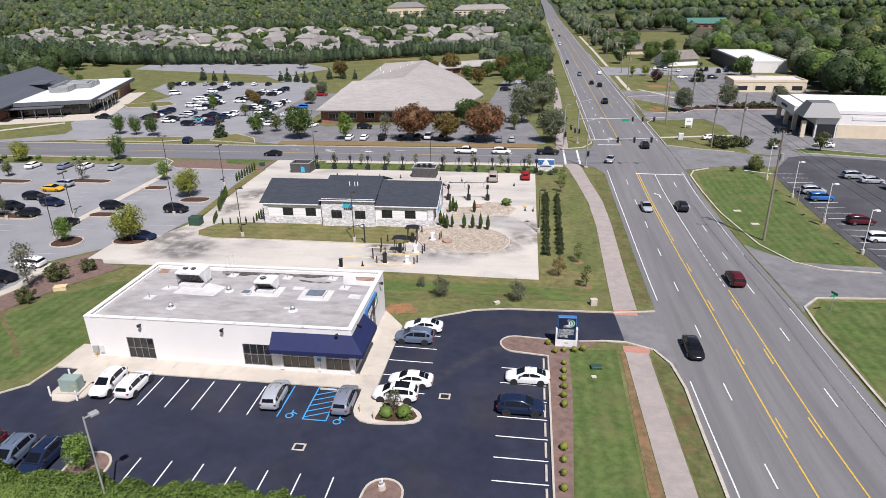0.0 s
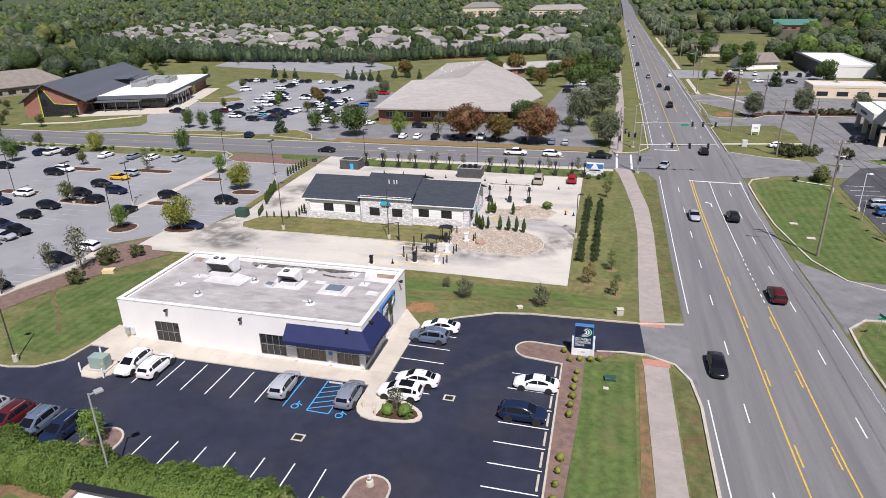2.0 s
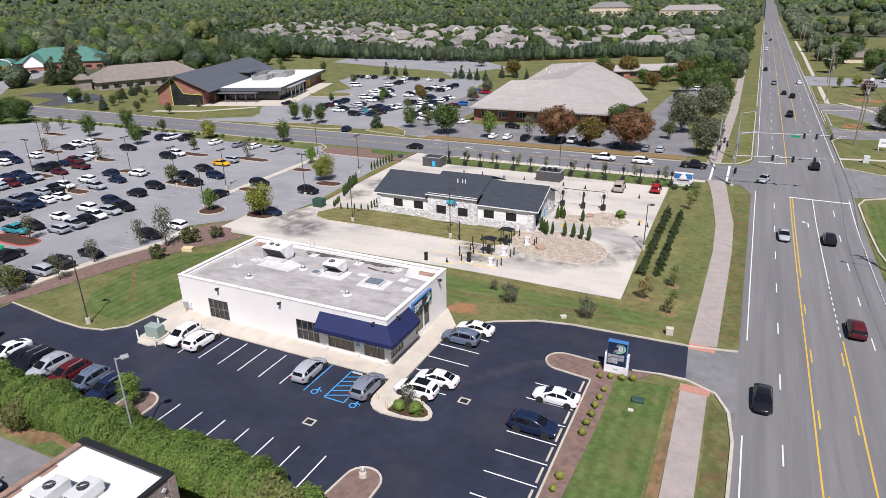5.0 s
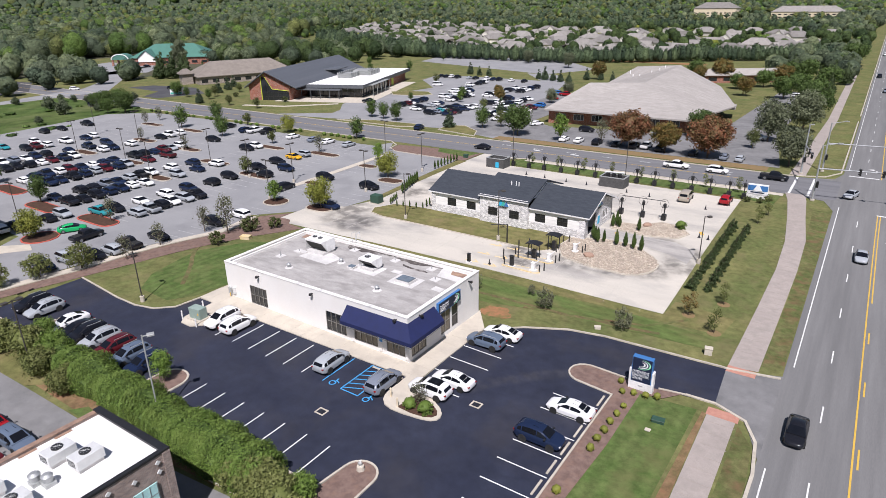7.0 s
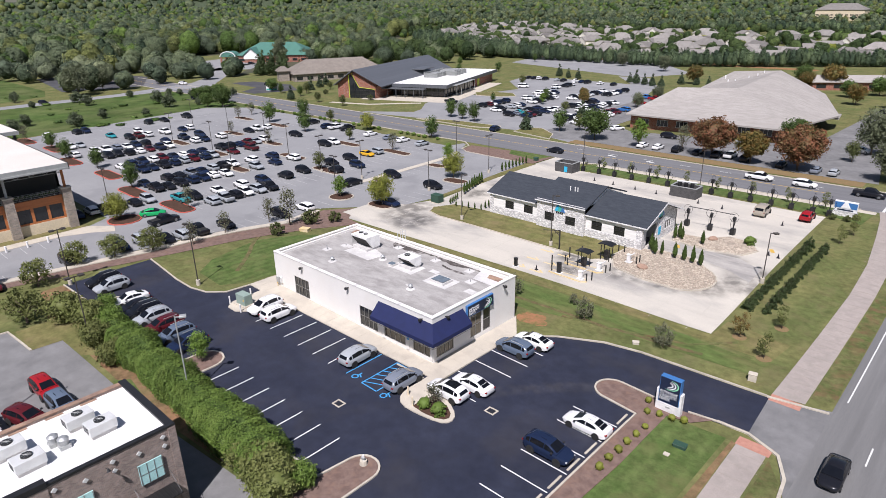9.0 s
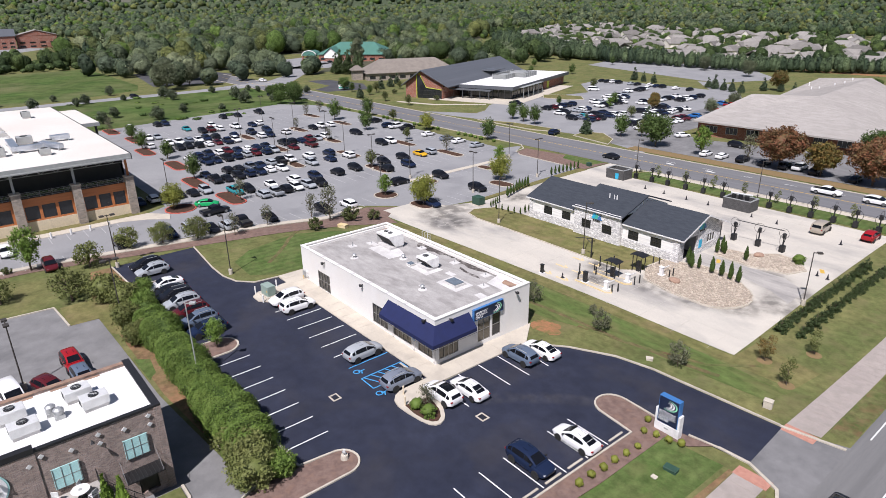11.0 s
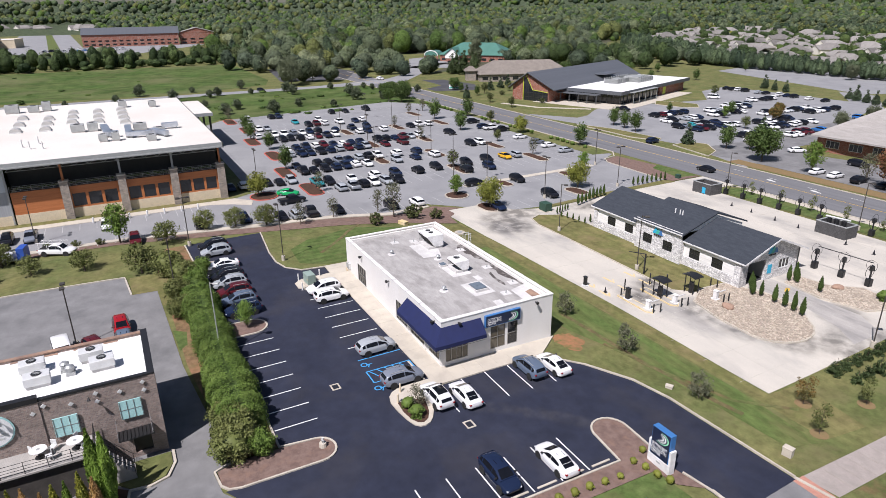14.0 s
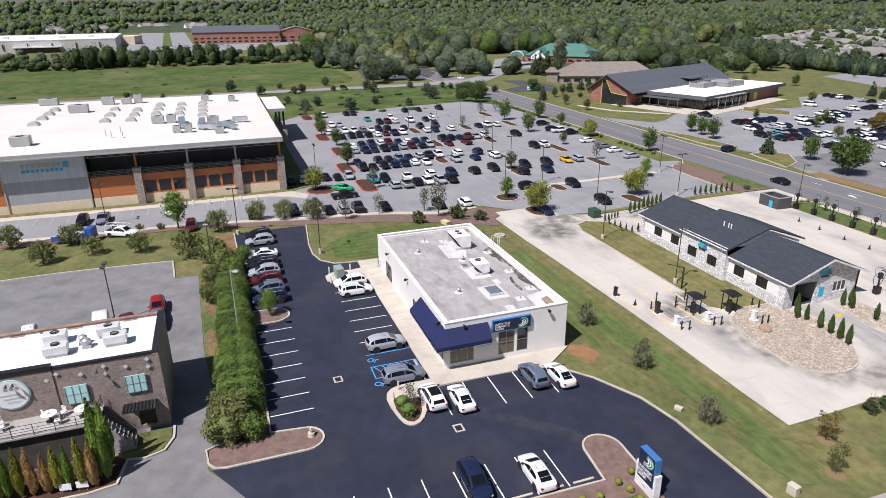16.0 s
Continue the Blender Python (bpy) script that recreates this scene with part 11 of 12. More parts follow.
# ---- woods: one object of many crowns a region ----
def woods(name, label, pts, leaf, seed, h=(8, 14), w=(3.2, 5.5), sub=2, leaves=16, size=1.0, shape="round"):
    """Many crowns in one mesh: a rough inner mass each, and leaf sprays strewn over its billows."""
    rng = np.random.default_rng(seed)
    proto = [billow(rng, min(sub, 2), shape) for k in range(7)]
    fine = [billow(rng, 3, shape) for k in range(5)]
    tv, tf, lv, ln, tt, lt = [], [], [], [], [], []
    off = 0
    for x, y, *low in pts:
        grow = rng.uniform() ** 1.5
        tone = rng.beta(1.3, 1.9)
        hh, ww = h[0] + (h[1] - h[0]) * grow, w[0] + (w[1] - w[0]) * (0.65 * grow + 0.35 * rng.uniform())
        v, f = proto[rng.integers(7)]
        a = rng.uniform(0, 6.283)
        ca, sa = math.cos(a), math.sin(a)
        rot = np.array(((ca, -sa, 0), (sa, ca, 0), (0, 0, 1)))
        base = np.array((x, y, gz(x, y) if abs(x) < 150 and y < 200 else -1.4))
        stretch = np.array((ww, ww * rng.uniform(0.85, 1.15), hh)) * (low[0] if low else 1.0)
        q = (v * stretch * np.array((0.92, 0.92, 0.95))) @ rot.T + base
        tv.append(q)
        tt.append(np.full(len(q), tone))
        tf.append(f + off)
        off += len(q)
        if leaves:
            v, f = fine[rng.integers(5)]
            tri = f[rng.integers(0, len(f), leaves)]
            u = rng.dirichlet((1, 1, 1), leaves)
            spot = (v[tri] * u[:, :, None]).sum(1)
            spot = spot[spot[:, 2] > 0.1]
            out = (spot - np.array((0, 0, 0.5))) * np.array((1, 1, 1.6))
            lv.append((spot * stretch * rng.uniform(0.9, 1.06, (len(spot), 1))) @ rot.T + base)
            ln.append(out @ rot.T)
            lt.append(np.full(len(spot) * 3, tone))
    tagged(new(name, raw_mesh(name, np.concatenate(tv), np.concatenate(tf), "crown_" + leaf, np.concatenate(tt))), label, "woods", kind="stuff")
    if leaves:
        p, d = np.concatenate(lv), np.concatenate(ln)
        n = len(p)
        d = d / np.linalg.norm(d, axis=1, keepdims=True) + rng.normal(size=(n, 3)) * 0.17 + np.array((0, 0, 0.1))
        d /= np.linalg.norm(d, axis=1, keepdims=True)
        a = np.cross(d, rng.normal(size=(n, 3)))
        a /= np.linalg.norm(a, axis=1, keepdims=True)
        b = np.cross(d, a)
        s = (size * rng.uniform(0.5, 1.2, n))[:, None]
        v = np.stack([p + a * s * 0.75, p + b * s * 0.55 - a * s * 0.35, p - b * s * 0.55 - a * s * 0.35], 1).reshape(-1, 3)
        tagged(new(name + "_sprays", raw_mesh(name, v, np.arange(n * 3).reshape(-1, 3), "spray_" + leaf, np.concatenate(lt))), "loose leafy sprays of the " + label, "woods", kind="stuff")


def scatter(seed, n, x0, x1, y0, y1, keep=lambda x, y: True):
    rng = random.Random(seed)
    out = []
    while len(out) < n:
        x, y = rng.uniform(x0, x1), rng.uniform(y0, y1)
        if keep(x, y):
            out.append((x, y))
    return out


def inside(poly):
    def f(x, y):
        c = False
        for (xa, ya), (xb, yb) in zip(poly, poly[1:] + poly[:1]):
            if (ya > y) != (yb > y) and x < (xb - xa) * (y - ya) / (yb - ya) + xa:
                c = not c
        return c
    return f


rg = random.Random(3)
belt = []
for k in range(180):
    t = k / 179
    x = -392 + 388 * t
    y = belt_line(x)
    low = 0.72 + 0.34 * min(1, max(0, (-170 - x) / 120)) + rg.uniform(-0.06, 0.06)
    belt += [(x, y + rg.uniform(-2, 2), low), (x + 1.5, y + 6 + rg.uniform(-2, 2), low)]
woods("cypress_belt", "dense dark green evergreen tree belt", belt, "conifer", 1, (9.5, 13.0), (2.4, 3.6), 2, 240, 0.8, "column")
near_house = lambda x, y: all((x - a) ** 2 + (y - b) ** 2 > 72 for a, b, _ in HOUSES)
behind_belt = lambda x, y: near_house(x, y) and y > belt_line(x) + 12
woods("estate_trees", "small garden trees among estate houses", scatter(4, 460, -680, 8, 372, 840, behind_belt), "green", 4, (2.6, 6.0), (1.8, 3.6), 2, 70, 0.75)
woods("estate_trees", "dark evergreen trees among estate houses", scatter(14, 740, -680, 8, 376, 840, behind_belt), "dark", 14, (5, 10.5), (2.6, 5.0), 2, 90, 0.9)
woods("estate_trees", "yellowing trees among estate houses", scatter(24, 50, -620, 8, 380, 780, behind_belt), "yellow", 24, (3.5, 6.5), (2.2, 3.8), 2, 70, 0.75)
far_belt = [(-430 + 2.6 * k, 770 - 0.10 * k * 2.6 + rg.uniform(-3, 3)) for k in range(150)]
woods("cypress_belt", "second dark evergreen tree belt behind the estate", far_belt, "conifer", 2, (8, 12), (2.6, 3.6), 2, 50, 1.0, "column")
woods("scrub", "low scrub and weeds scattered over the meadows", scatter(51, 60, -262, -190, -80, 139, lambda x, y: y > 60 or x < -200) + scatter(52, 16, -428, -276, -80, 104), "green", 51, (0.3, 1.0), (0.8, 2.4), 1, 40, 0.4)
NW_EDGE = [(-340, 366), (-330, 330), (-296, 250), (-300, 206), (-292, 190), (-420, 300), (-440, 240), (-400, 190), (-352, 170), (-392, 120), (-440, 110), (-470, 100), (-640, 150), (-1000, 220), (-1000, 1000), (-760, 900), (-690, 740), (-600, 640), (-500, 520), (-440, 440), (-396, 400)]
NW = inside(NW_EDGE)
sheet("forest_floor", NW_EDGE, 0.026, "leaf_litter", "dark leaf litter under the woodland", "forest floor")
church_clear = lambda x, y: (x + 356) ** 2 + (y - 262) ** 2 > 36 ** 2 and not (-372 < x < -290 and 190 < y < 250)
lower = lambda pts: [(x, y, 0.62 if y > 0.72 * -x and x > -520 else 1.0) for x, y in pts]
for k, (leaf, n, label) in enumerate((("wood", 170, "mixed green woodland"), ("conifer", 110, "darker pines within the woodland"), ("olive", 80, "olive and yellowing trees within the woodland"), ("green", 70, "fresh green trees within the woodland"), ("pale", 26, "grey-green trees within the woodland"))):
    pines = leaf == "conifer"
    woods("woodland", label, lower(scatter(60 + k, n, -520, -290, 100, 520, lambda x, y: NW(x, y) and church_clear(x, y))), leaf, 60 + k, (10, 19), (2.8, 4.6) if pines else (4.6, 8.6), 2, 360 if pines else 760, 0.80, "column" if pines else "round")
    woods("woodland", label, scatter(70 + k, n * 2, -1000, -480, 150, 1000, NW), leaf, 70 + k, (10, 18), (3.2, 5.0) if pines else (5.0, 9.0), 2, 110 if pines else 190, 1.35, "column" if pines else "round")
woods("tree_line", "row of tall dark pines beside the field", scatter(9, 90, -470, -430, -60, 112), "dark", 9, (8, 15), (2.4, 5.0), 2, 300, 0.75)
woods("tree_line", "low dark undergrowth beneath the pines", scatter(39, 190, -476, -428, -95, 116), "dark", 39, (2.0, 6.5), (2.2, 4.2), 2, 60, 0.8)
woods("tree_line", "tall dark mixed trees behind the library", scatter(31, 34, -330, -240, 268, 360, lambda x, y: y > 0.85 * (x + 240) + 268 and y < belt_line(x) and x < -236 - 0.1 * (y - 268)), "dark", 31, (9, 14), (3.6, 6.0), 2, 420, 0.8)
woods("tree_line", "green trees behind the library", scatter(32, 26, -340, -244, 262, 360, lambda x, y: y < belt_line(x)), "wood", 32, (8, 13), (3.6, 6.0), 2, 420, 0.8)
woods("tree_line", "pale green trees near the back road", scatter(19, 20, -390, -296, 100, 178), "pale", 19, (8, 12), (4, 6), 3, 260, 0.8)
woods("tree_line", "green trees near the church road", scatter(29, 50, -420, -285, 96, 200, lambda x, y: not (-372 < x < -300 and 112 < y < 156)), "wood", 29, (8, 13), (4, 6), 3, 260, 0.9)
EW_EDGE = [(102, 242), (106, 216), (140, 206), (260, 160), (700, 160), (700, 900), (60, 900), (60, 612), (124, 604), (124, 464), (100, 420), (84, 380), (140, 372), (142, 310), (118, 318), (104, 262)]
EW = inside(EW_EDGE)
sheet("forest_floor", EW_EDGE, 0.026, "leaf_litter", "dark leaf litter under the woodland", "forest floor")
field_clear = lambda x, y: not (66 < x < 120 and 470 < y < 600) and not (140 < x < 215 and 640 < y < 740)
for k, (leaf, n) in enumerate((("olive", 60), ("wood", 130), ("dark", 120), ("green", 60))):
    woods("woodland", "mixed green and olive woodland across the road", scatter(80 + k, n, 60, 330, 160, 520, lambda x, y: EW(x, y) and field_clear(x, y)) + scatter(85 + k, n // 5, 104, 170, 208, 330, EW), leaf, 80 + k, (7, 14), (4.0, 7.6), 2, 480, 0.80)
    woods("woodland", "mixed green and olive woodland across the road", scatter(90 + k, n, 60, 560, 480, 1000, lambda x, y: EW(x, y) and field_clear(x, y)), leaf, 90 + k, (8, 16), (4.4, 8.4), 2, 150, 1.35)
woods("roadside_trees", "trees lining the far main road", scatter(12, 110, 39, 62, 400, 1100, field_clear) + scatter(13, 120, -40, 9, 640, 1100) + scatter(15, 40, -26, 8, 338, 470), "wood", 12, (7, 12), (3.5, 5.5), 2, 90, 0.9)
woods("far_trees", "green trees beyond the estate", scatter(16, 520, -1150, 10, 720, 1150), "wood", 16, (8, 13), (4, 6.5), 1, 30, 2.0)
woods("far_trees", "olive trees beyond the estate", scatter(26, 240, -1150, 10, 720, 1150), "olive", 26, (8, 12), (4, 6.5), 1, 30, 2.0)
woods("far_trees", "dark pines beyond the estate", scatter(36, 240, -1150, 10, 680, 1150), "conifer", 36, (9, 14), (3, 4.6), 1, 30, 2.0)
woods("far_trees", "trees behind the far school", scatter(17, 420, -1400, -830, -420, 700, lambda x, y: not (-90 < y < 20) and (not -260 < y < 60 or (x + y) % 3 < 1)), "wood", 17, (9, 14), (4, 6.5), 1, 30, 2.2)
woods("far_trees", "trees around the far school", scatter(18, 60, -600, -490, -260, 60, lambda x, y: (x > -580 or y < -120) and not (-50 < y < 20 and x < -560)), "wood", 18, (4, 8), (3, 5), 2, 20, 1.2)
# the woods beyond: low domed crowns to the skyline, on rolling hills
def far_hill(x, y):
    d = np.hypot(x, y)
    return -1.4 + np.clip((d - 900) / 2600, 0, 1) ** 1.4 * 58 + 5 * np.sin(x * 0.0041 + 1) * np.cos(y * 0.0053) * np.clip((d - 800) / 800, 0, 1)


def domes(name, label, n, x0, x1, y0, y1, leaf, seed, r=(4, 7), keep=None):
    rng = np.random.default_rng(seed)
    x, y = rng.uniform(x0, x1, n), rng.uniform(y0, y1, n)
    if keep:
        ok = keep(x, y)
        x, y = x[ok], y[ok]
    n = len(x)
    z = far_hill(x, y)
    bm = bm_new()
    bmesh.ops.create_icosphere(bm, subdivisions=1, radius=1.0)
    cv = np.array([v.co[:] for v in bm.verts])
    cf = np.array([[v.index for v in f.verts] for f in bm.faces])
    bm.free()
    rad = rng.uniform(*r, n)
    v = cv[None] * rng.uniform(0.7, 1.3, (n, len(cv), 1)) * np.stack([rad, rad, rad * rng.uniform(0.7, 1.2, n)], 1)[:, None] + np.stack([x, y, z + rad * 0.75], 1)[:, None]
    f = (cf[None] + (np.arange(n) * len(cv))[:, None, None]).reshape(-1, 3)
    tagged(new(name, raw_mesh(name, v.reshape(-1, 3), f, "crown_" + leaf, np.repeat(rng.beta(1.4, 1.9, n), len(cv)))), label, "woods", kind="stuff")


off_town = lambda x, y: (x < -1420) | (y < -260) | (y > 60) | ((np.abs(y + 30) > 60) & (np.mod(x + 1.7 * y, 5) < 1.6))
off_road = lambda x, y: (x < 6) | (x > 44)
for k, leaf in enumerate(("wood", "olive", "conifer", "green")):
    n = (1000, 460, 540, 460)[k]
    domes("far_woods", "distant mixed woods on low hills", n * 2, -1700, 900, 1080, 1900, leaf, 40 + k, keep=off_road)
    domes("far_woods", "distant mixed woods beyond the school", n * 2, -1900, -900, -700, 1100, leaf, 50 + k, keep=off_town)
    domes("far_woods", "distant woods on the skyline", n // 2, -3300, 2000, 1900, 3300, leaf, 60 + k, (8, 13))
    domes("far_woods", "distant woods on the skyline", n // 2, -3500, -1900, -1500, 1900, leaf, 70 + k, (8, 13))
    domes("far_woods", "distant woods across the road", n // 3, 520, 1300, 150, 1080, leaf, 80 + k)
hx, hy = np.meshgrid(np.linspace(-4400, 3500, 70), np.linspace(-2500, 4400, 60))
hz = far_hill(hx, hy) - 2.5
hv = np.stack([hx, hy, hz], -1).reshape(-1, 3)
qi, qj = np.meshgrid(np.arange(69), np.arange(59))
q = (qj * 70 + qi).ravel()
far_f = np.stack([q, q + 1, q + 71, q + 70], 1)
far_f = far_f[np.hypot(hv[far_f, 0], hv[far_f, 1]).min(1) > 1000]
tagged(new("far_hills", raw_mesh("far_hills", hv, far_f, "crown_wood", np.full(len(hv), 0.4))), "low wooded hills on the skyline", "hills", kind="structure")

# the main road climbing over the far hills
ys = np.arange(900, 3300, 20.0)
rv = np.stack([np.stack([np.full(len(ys), x), ys, far_hill(np.full(len(ys), 25.0), ys) + 0.1], 1) for x in (16.1, 33.4)], 1).reshape(-1, 3)
qk = np.arange(len(ys) - 1) * 2
tagged(new("far_road", raw_mesh("far_road", rv, np.stack([qk, qk + 1, qk + 3, qk + 2], 1), "asphalt_road")), "grey main road climbing over far wooded hills", "road", kind="structure")

# river stones lying in the two beds of the car wash
pr = np.random.default_rng(77)
ov, of = ico(1)
sv, sf, so = [], [], 0
for bed in GRAVEL:
    keep = inside(bed)
    bx, by = [q[0] for q in bed], [q[1] for q in bed]
    for x, y in zip(pr.uniform(min(bx), max(bx), 3000), pr.uniform(min(by), max(by), 3000)):
        if keep(x, y):
            r = pr.uniform(0.07, 0.155)
            v = ov * np.array((r * pr.uniform(0.8, 1.4), r, r * 0.6)) * pr.uniform(0.85, 1.15, (len(ov), 1))
            sv.append(v + np.array((x, y, gz(x, y) + 0.16)))
            sf.append(of + so)
            so += len(ov)
tagged(new("river_stones", raw_mesh("river_stones", np.concatenate(sv), np.concatenate(sf), "pebble")), "loose tan and grey river stones in the beds", "stones", kind="stuff")

# ---- signals, poles, wires and small things ----
def signal_head(parent, x, y, z, turn):
    h = part("signal_head", rounded(box(bm_new(), -0.2, 0.2, -0.16, 0.16, -0.6, 0.6), 0.04, 1), "traffic_black", parent, m=pose(x, y, z, 0, 0, turn))
    for k in range(3):
        part("visor", tube(bm_new(), (0, -0.16, 0.38 - 0.38 * k), (0, -0.34, 0.38 - 0.38 * k), 0.14, n=10), "traffic_black", h)


def signal_mast(x, y, ang, length, heads, lab, sign=False):
    z = gz(x, y)
    s = thing("traffic_signal", lab, "traffic signal", "traffic signals", pose(x, y, z))
    part("base", tube(bm_new(), (0, 0, -0.2), (0, 0, 0.3), 0.4, n=12), "kerb_concrete", s)
    part("mast", tube(bm_new(), (0, 0, 0.2), (0, 0, 10.4), 0.19, 0.12, 10), "galvanised", s)
    dx, dy = math.cos(radians(ang)), math.sin(radians(ang))
    part("arm", tube(bm_new(), (0, 0, 6.1), (dx * length, dy * length, 6.5), 0.13, 0.07, 8), "galvanised", s)
    for d in heads:
        signal_head(s, dx * d, dy * d, 6.1, ang - 90 + (180 if sign else 0))
    signal_head(s, 0.35, -0.3, 3.2, ang)
    if sign:
        part("street_sign", box(bm_new(), dx * length * 0.55 - 0.9, dx * length * 0.55 + 0.9, dy * length * 0.55 - 0.03, dy * length * 0.55 + 0.03, 5.6, 6.1), "traffic_green", s, "green street name board")
    part("lamp_arm", tube(bm_new(), (0, 0, 10.3), (dx * 2.6, dy * 2.6, 10.9), 0.06, n=6), "galvanised", s)
    part("lamp", rounded(box(bm_new(), dx * 2.6 - 0.4, dx * 2.6 + 0.4, dy * 2.6 - 0.16, dy * 2.6 + 0.16, 10.82, 11.0), 0.03, 1), "galvanised", s)


signal_mast(12.4, 138.0, 4, 15.5, (6.5, 10.0, 13.6), "galvanised traffic signal mast with three black heads on its arm")
signal_mast(12.0, 162.0, 2, 21.0, (13.2, 15.6, 18.4), "galvanised traffic signal mast with a green street sign", True)
signal_mast(8.4, 157.6, -78, 12, (6, 9.5), "galvanised traffic signal mast over the side street")


def power_pole(x, y, h, lamp=0, lean=0.0, cross=True):
    z = gz(x, y)
    p = thing("power_pole", "weathered grey wooden power pole with fittings", "utility pole", "power poles", pose(x, y, z, 0, lean, 0))
    part("pole", tube(bm_new(), (0, 0, -0.4), (0, 0, h), 0.2, 0.13, 10), "wood_pole", p)
    if cross:
        for k, zz in enumerate((h - 0.5, h - 2.2)):
            part("crossarm", box(bm_new(), -1.1, 1.1, -0.07, 0.07, zz, zz + 0.14), "wood_pole", p)
            for q in ((-1.0, -0.35, 0.35, 1.0) if y < 240 else ()):
                part("insulator", tube(bm_new(), (q, 0, zz + 0.14), (q, 0, zz + 0.36), 0.05, 0.035, 8), "metal_light", p)
    part("transformer", tube(bm_new(), (0.35, -0.2, h - 4.4), (0.35, -0.2, h - 3.4), 0.26, n=12), "metal_grey", p)
    if lamp:
        part("lamp_arm", tube(bm_new(), (0, 0, h * 0.62), (lamp, 0, h * 0.62 + 0.5), 0.045, n=6), "galvanised", p)
        part("lamp", rounded(box(bm_new(), lamp - 0.5, lamp + 0.1, -0.15, 0.15, h * 0.62 + 0.45, h * 0.62 + 0.6), 0.03, 1), "galvanised", p)
    return p


POLES = ((37.3, 99.0, 17.5, -4.2), (44.0, 159.5, 13, 0), (38.2, 186.5, 17, 0), (42, 209, 12, 0), (51, 213, 12, 0), (37, 259, 15, 0), (41, 310, 15, -3), (40.5, 372, 15, 0), (40, 434, 15, 0), (40, 500, 15, 0), (41, 560, 15, 0), (41, 620, 15, 0), (41, 690, 15, 0), (41, 760, 15, 0), (41, 840, 15, 0), (52.5, 166, 12, 0), (37, 20, 17, 0), (37, -50, 17, 0))
for x, y, h, l in POLES:
    power_pole(x, y, h, l)


def wire(a, b, sag):
    bm = bm_new()
    pr = [Vector(a).lerp(Vector(b), k / 10) - Vector((0, 0, sag * 4 * (k / 10) * (1 - k / 10))) for k in range(11)]
    pipe(bm, pr, 0.022, 4)
    solid("overhead_wire", bm, "metal_black", "thin sagging overhead power wire", "wire", group="overhead wires")


line_y = [(37, -50, 17), (37, 20, 17), (37.3, 99, 17.5), (38.2, 186.5, 17), (37, 259, 15), (41, 310, 15), (40.5, 372, 15), (40, 434, 15)]
for (xa, ya, ha), (xb, yb, hb_) in zip(line_y[:-1], line_y[1:]):
    for dx, dz in ((-1.0, -0.2), (1.0, -0.2), (0.35, -1.9), (0.0, -6.5)):
        wire((xa + dx, ya, gz(xa, ya) + ha + dz), (xb + dx, yb, gz(xb, yb) + hb_ + dz), 1.0)
# service boxes and signs in the grass
def low_box(name, label, cat, x, y, lx, ly, h, mtl, turn=0):
    b = thing(name, label, cat, m=pose(x, y, gz(x, y), 0, 0, turn))
    part("body", rounded(box(bm_new(), -lx / 2, lx / 2, -ly / 2, ly / 2, -0.05, h * 0.85), 0.04, 1), mtl, b)
    part("lid", rounded(box(bm_new(), -lx / 2 - 0.03, lx / 2 + 0.03, -ly / 2 - 0.03, ly / 2 + 0.03, h * 0.85, h), 0.03, 1), mtl, b)


low_box("utility_pedestal", "pale grey utility pedestal in the grass", "utility box", 8.7, 73.0, 0.8, 0.6, 0.85, "sidewalk", 10)
low_box("valve_box", "low dark green utility box in the lawn", "utility box", 7.7, 57.8, 1.1, 0.7, 0.35, "utility_dark_green", 5)
low_box("valve_box", "pale rubble block beside the planted slope", "utility box", -3.4, 71.6, 0.7, 0.5, 0.3, "sidewalk", 30)
low_box("valve_box", "pale meter box on the street corner", "utility box", -60.5, 134, 1.0, 0.8, 0.9, "utility_dark_green", 0)
low_box("valve_box", "small pale valve cover in the lawn", "utility box", 7.3, 56.0, 0.45, 0.4, 0.12, "sidewalk", 0)
low_box("valve_box", "low concrete valve cover in the lawn", "utility box", 37.4, 113.6, 1.2, 0.9, 0.1, "sidewalk", 0)
low_box("valve_box", "low concrete valve cover in the lawn", "utility box", 38.4, 106.8, 1.2, 0.9, 0.1, "sidewalk", 0)
low_box("signal_cabinet", "pale signal control cabinet on the verge", "utility box", 38.5, 168, 1.2, 0.8, 1.6, "metal_light", 0)
low_box("timber_bench", "small yellow-brown timber frame in the bed", "bench", -61.6, 68.6, 1.6, 1.0, 0.6, "paint_worn_yellow", 20)
low_box("electric_cabinet", "pale yellow cabinet behind the building", "utility box", -47.6, 67.2, 1.4, 0.9, 1.5, "siding_cream", 0)
rk = thing("island_marker", "white utility riser on a concrete block", "utility box", m=pose(-10.6, 37.7, gz(-10.6, 37.7) + 0.1))
part("block", tube(bm_new(), (0, 0, -0.05), (0, 0, 0.4), 0.36, 0.3, 12), "sidewalk", rk)
part("riser", tube(bm_new(), (0.05, 0, 0.4), (0.05, 0, 0.95), 0.09, n=8), "trim_white", rk)
part("meter", rounded(box(bm_new(), -0.2, 0.15, -0.12, 0.12, 0.5, 0.72), 0.03, 1), "metal_grey", rk)
sg = thing("street_sign", "green street name sign on a thin post", "sign", m=pose(36.6, 73.0, gz(36.6, 73), 0, 0, 20))
part("post", tube(bm_new(), (0, 0, -0.1), (0, 0, 2.6), 0.03, n=6), "galvanised", sg)
part("plate", box(bm_new(), -0.5, 0.5, -0.02, 0.02, 2.3, 2.6), "traffic_green", sg)
part("plate", box(bm_new(), -0.02, 0.02, -0.5, 0.5, 2.6, 2.9), "traffic_green", sg)
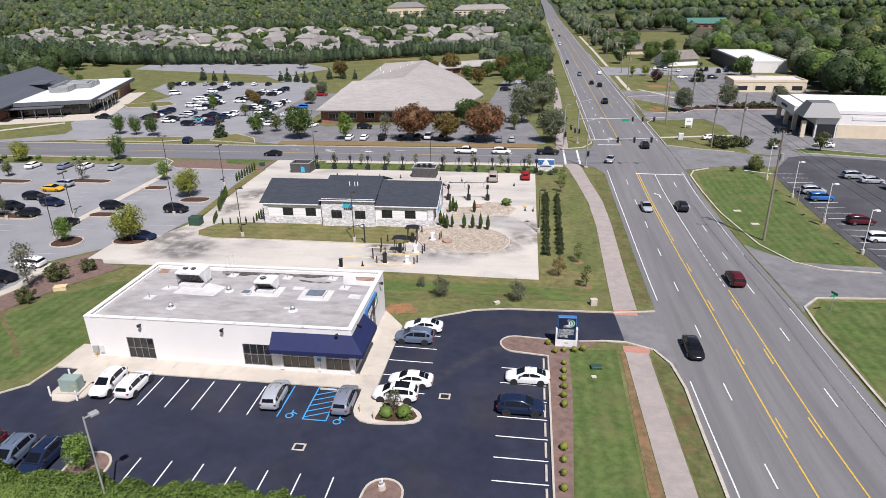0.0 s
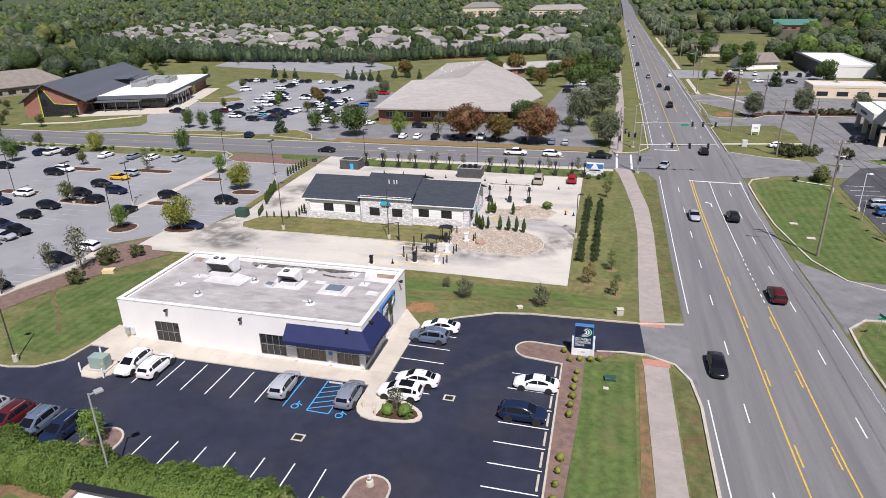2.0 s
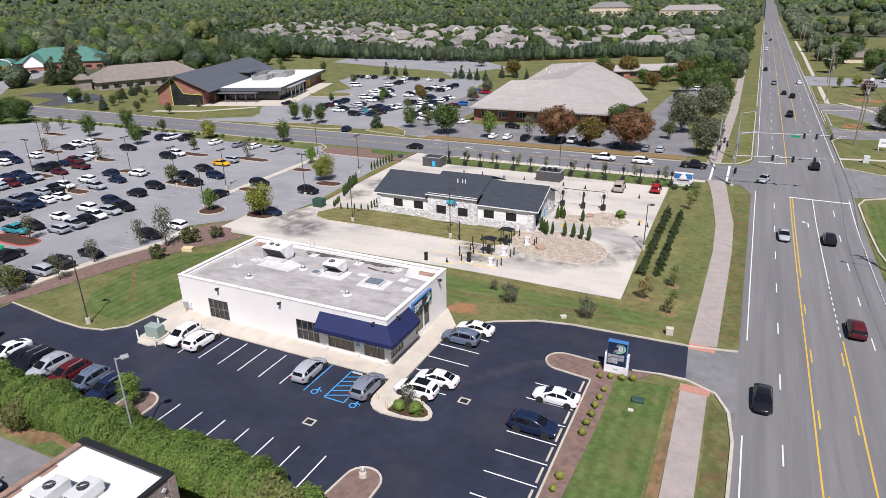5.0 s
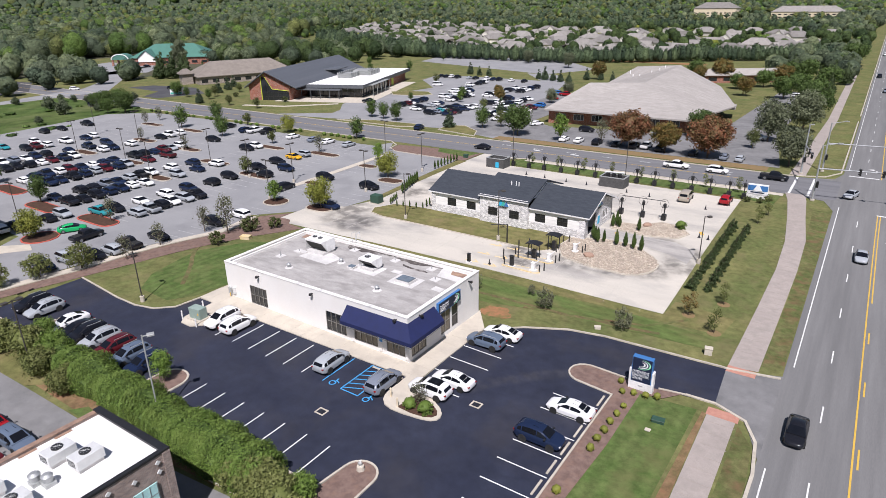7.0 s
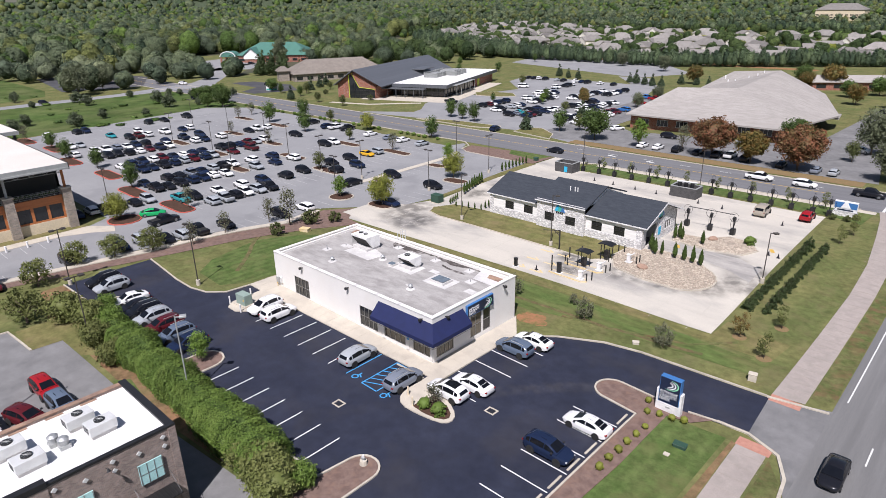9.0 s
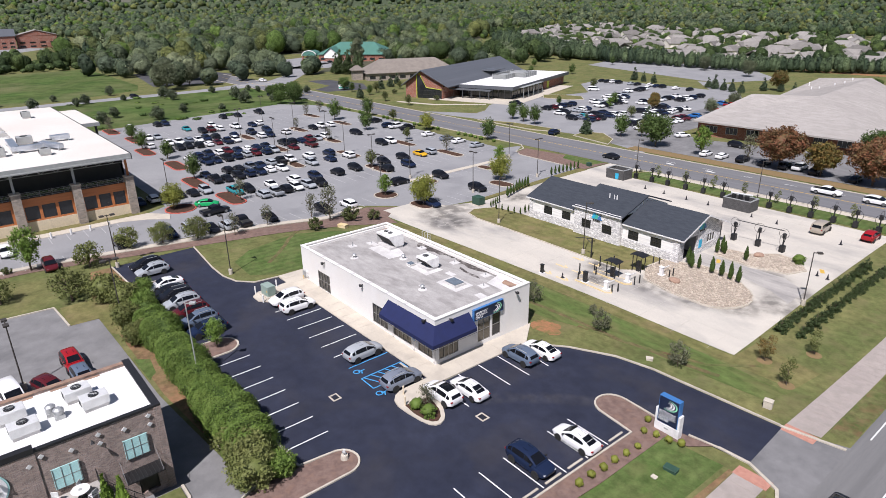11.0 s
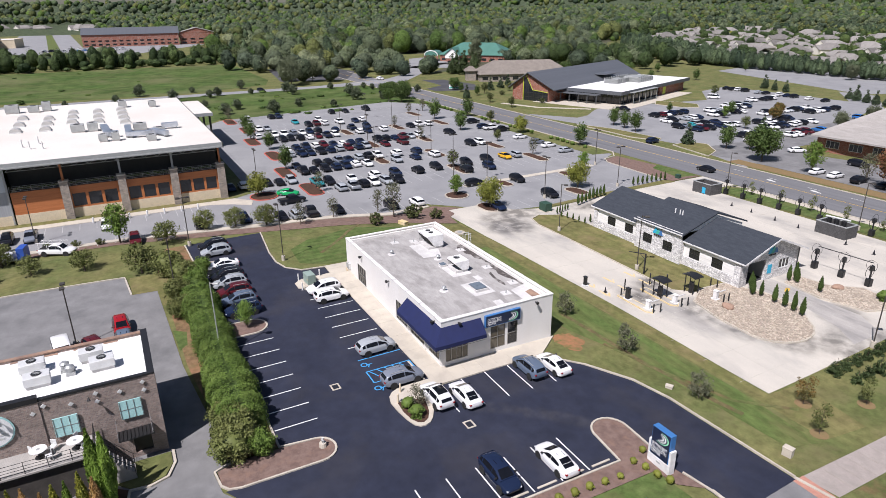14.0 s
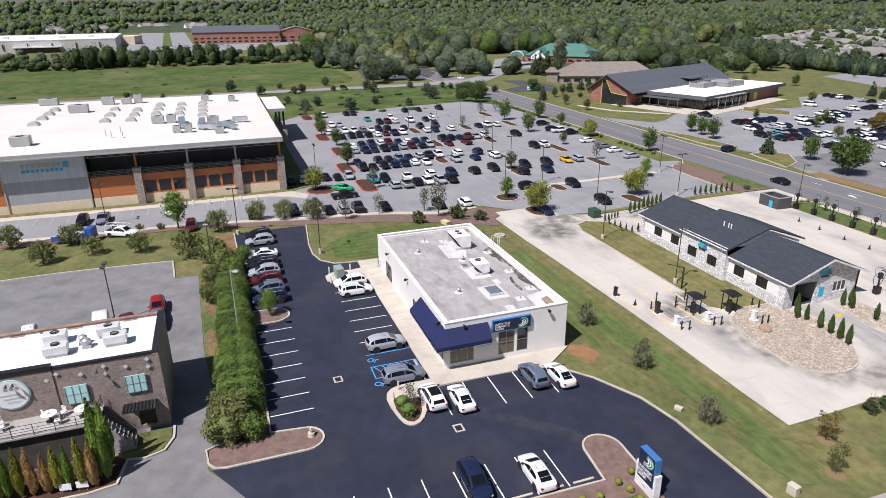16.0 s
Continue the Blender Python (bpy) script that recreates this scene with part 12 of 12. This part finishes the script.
for x, y in ((51, 117.2), (51.2, 106.8)):
    fg = thing("feather_flag", "red and white vertical banner flag", "flag", "banner flags", pose(x - 2.2, y, gz(x - 2.2, y), 0, 0, 70))
    part("pole", tube(bm_new(), (0, 0, -0.1), (0, 0, 3.8), 0.03, n=6), "metal_light", fg)
    bm = bm_new()
    f = [bm.verts.new(p) for p in ((0.02, 0, 0.6), (0.7, 0.08, 0.6), (0.75, -0.06, 2.6), (0.35, 0.04, 3.7), (0.02, 0, 3.75))]
    bm.faces.new(f)
    bmesh.ops.solidify(bm, geom=bm.faces[:], thickness=0.015)
    part("banner", bm, "kerb_red", fg)
    for k in range(4):
        part("letter_bar", box(bm_new(), 0.2, 0.55, -0.05, 0.06, 0.9 + 0.55 * k, 1.25 + 0.55 * k), "sign_white", fg)
bd = thing("corner_board", "white notice board on posts", "sign", m=pose(43.4, 182, gz(43, 182)))
part("panel", box(bm_new(), -1.0, 1.0, -0.06, 0.06, 0.9, 2.9), "sign_white", bd)
part("letter_bar", box(bm_new(), -0.5, 0.5, -0.08, -0.061, 1.8, 2.1), "metal_grey", bd)
for s in (-0.8, 0.8):
    part("post", box(bm_new(), s - 0.06, s + 0.06, -0.05, 0.05, -0.1, 0.9), "trim_white", bd)
ls = thing("driveway_sign", "white and cyan driveway sign", "sign", m=pose(-224, 168, -1.4, 0, 0, 40))
part("panel", box(bm_new(), -2.4, 2.4, -0.2, 0.2, 0.2, 2.2), "sign_white", ls)
part("band", box(bm_new(), -2.3, 2.3, -0.24, -0.21, 0.4, 1.0), "sign_teal", ls)
# work truck with its rack
truck = car("pickup", "white", -74.2, 15.7, 62, "with a ladder rack beside the planted strip", near=True)
bm = bm_new()
for x in (-2.6, -1.2, 0.6):
    pipe(bm, [(x, -0.78, 1.1), (x, -0.78, 2.15), (x, 0.78, 2.15), (x, 0.78, 1.1)], 0.045, 6)
for y in (-0.78, 0.78):
    pipe(bm, [(-2.9, y, 2.17), (1.5, y, 2.17)], 0.045, 6)
part("ladder_rack", bm, "trim_white", truck, "white steel ladder rack")
# trailer in the car park of the hall
tr = thing("trailer", "blue-sided equipment trailer loaded with white gear", "trailer", m=pose(-74.6, 8.6, gz(-74.6, 8.6) + 0.05, 0, 0, 76))
part("bed", box(bm_new(), -3.2, 3.2, -1.1, 1.1, 0.55, 0.7), "metal_grey", tr)
part("side_panel", box(bm_new(), -3.2, -1.0, -1.15, -1.1, 0.5, 1.3), "tarp_blue", tr, "bright blue side panel")
part("side_panel", box(bm_new(), 2.2, 3.2, -1.1, 1.1, 0.7, 2.4), "tarp_blue", tr)
part("cargo", rounded(box(bm_new(), -2.6, 1.6, -0.8, 0.8, 0.7, 1.5), 0.06, 1), "metal_light", tr)
for x in (-0.5, 0.5):
    for s in (-1.2, 1.2):
        part("wheel", tube(bm_new(), (x, s - 0.1, 0.33), (x, s + 0.1, 0.33), 0.33, n=14), "rubber", tr)
part("drawbar", tube(bm_new(), (-3.2, 0, 0.6), (-4.6, 0, 0.5), 0.06, n=6), "metal_black", tr)
# stone lines of white cart corrals near the hall
for k in range(7):
    b = thing("parking_bollard", "short white bollard in the accessible bays", "bollard", "parking bollards", pose(-91.6 + 0.1 * k, 20.5 + 3.0 * k, gz(-91, 20 + 3 * k) + 0.04))
    part("post", tube(bm_new(), (0, 0, 0), (0, 0, 1.0), 0.16, n=10), "trim_white", b)
    part("cap", tube(bm_new(), (0, 0, 1.0), (0, 0, 1.06), 0.16, 0.08, 10), "trim_white", b)
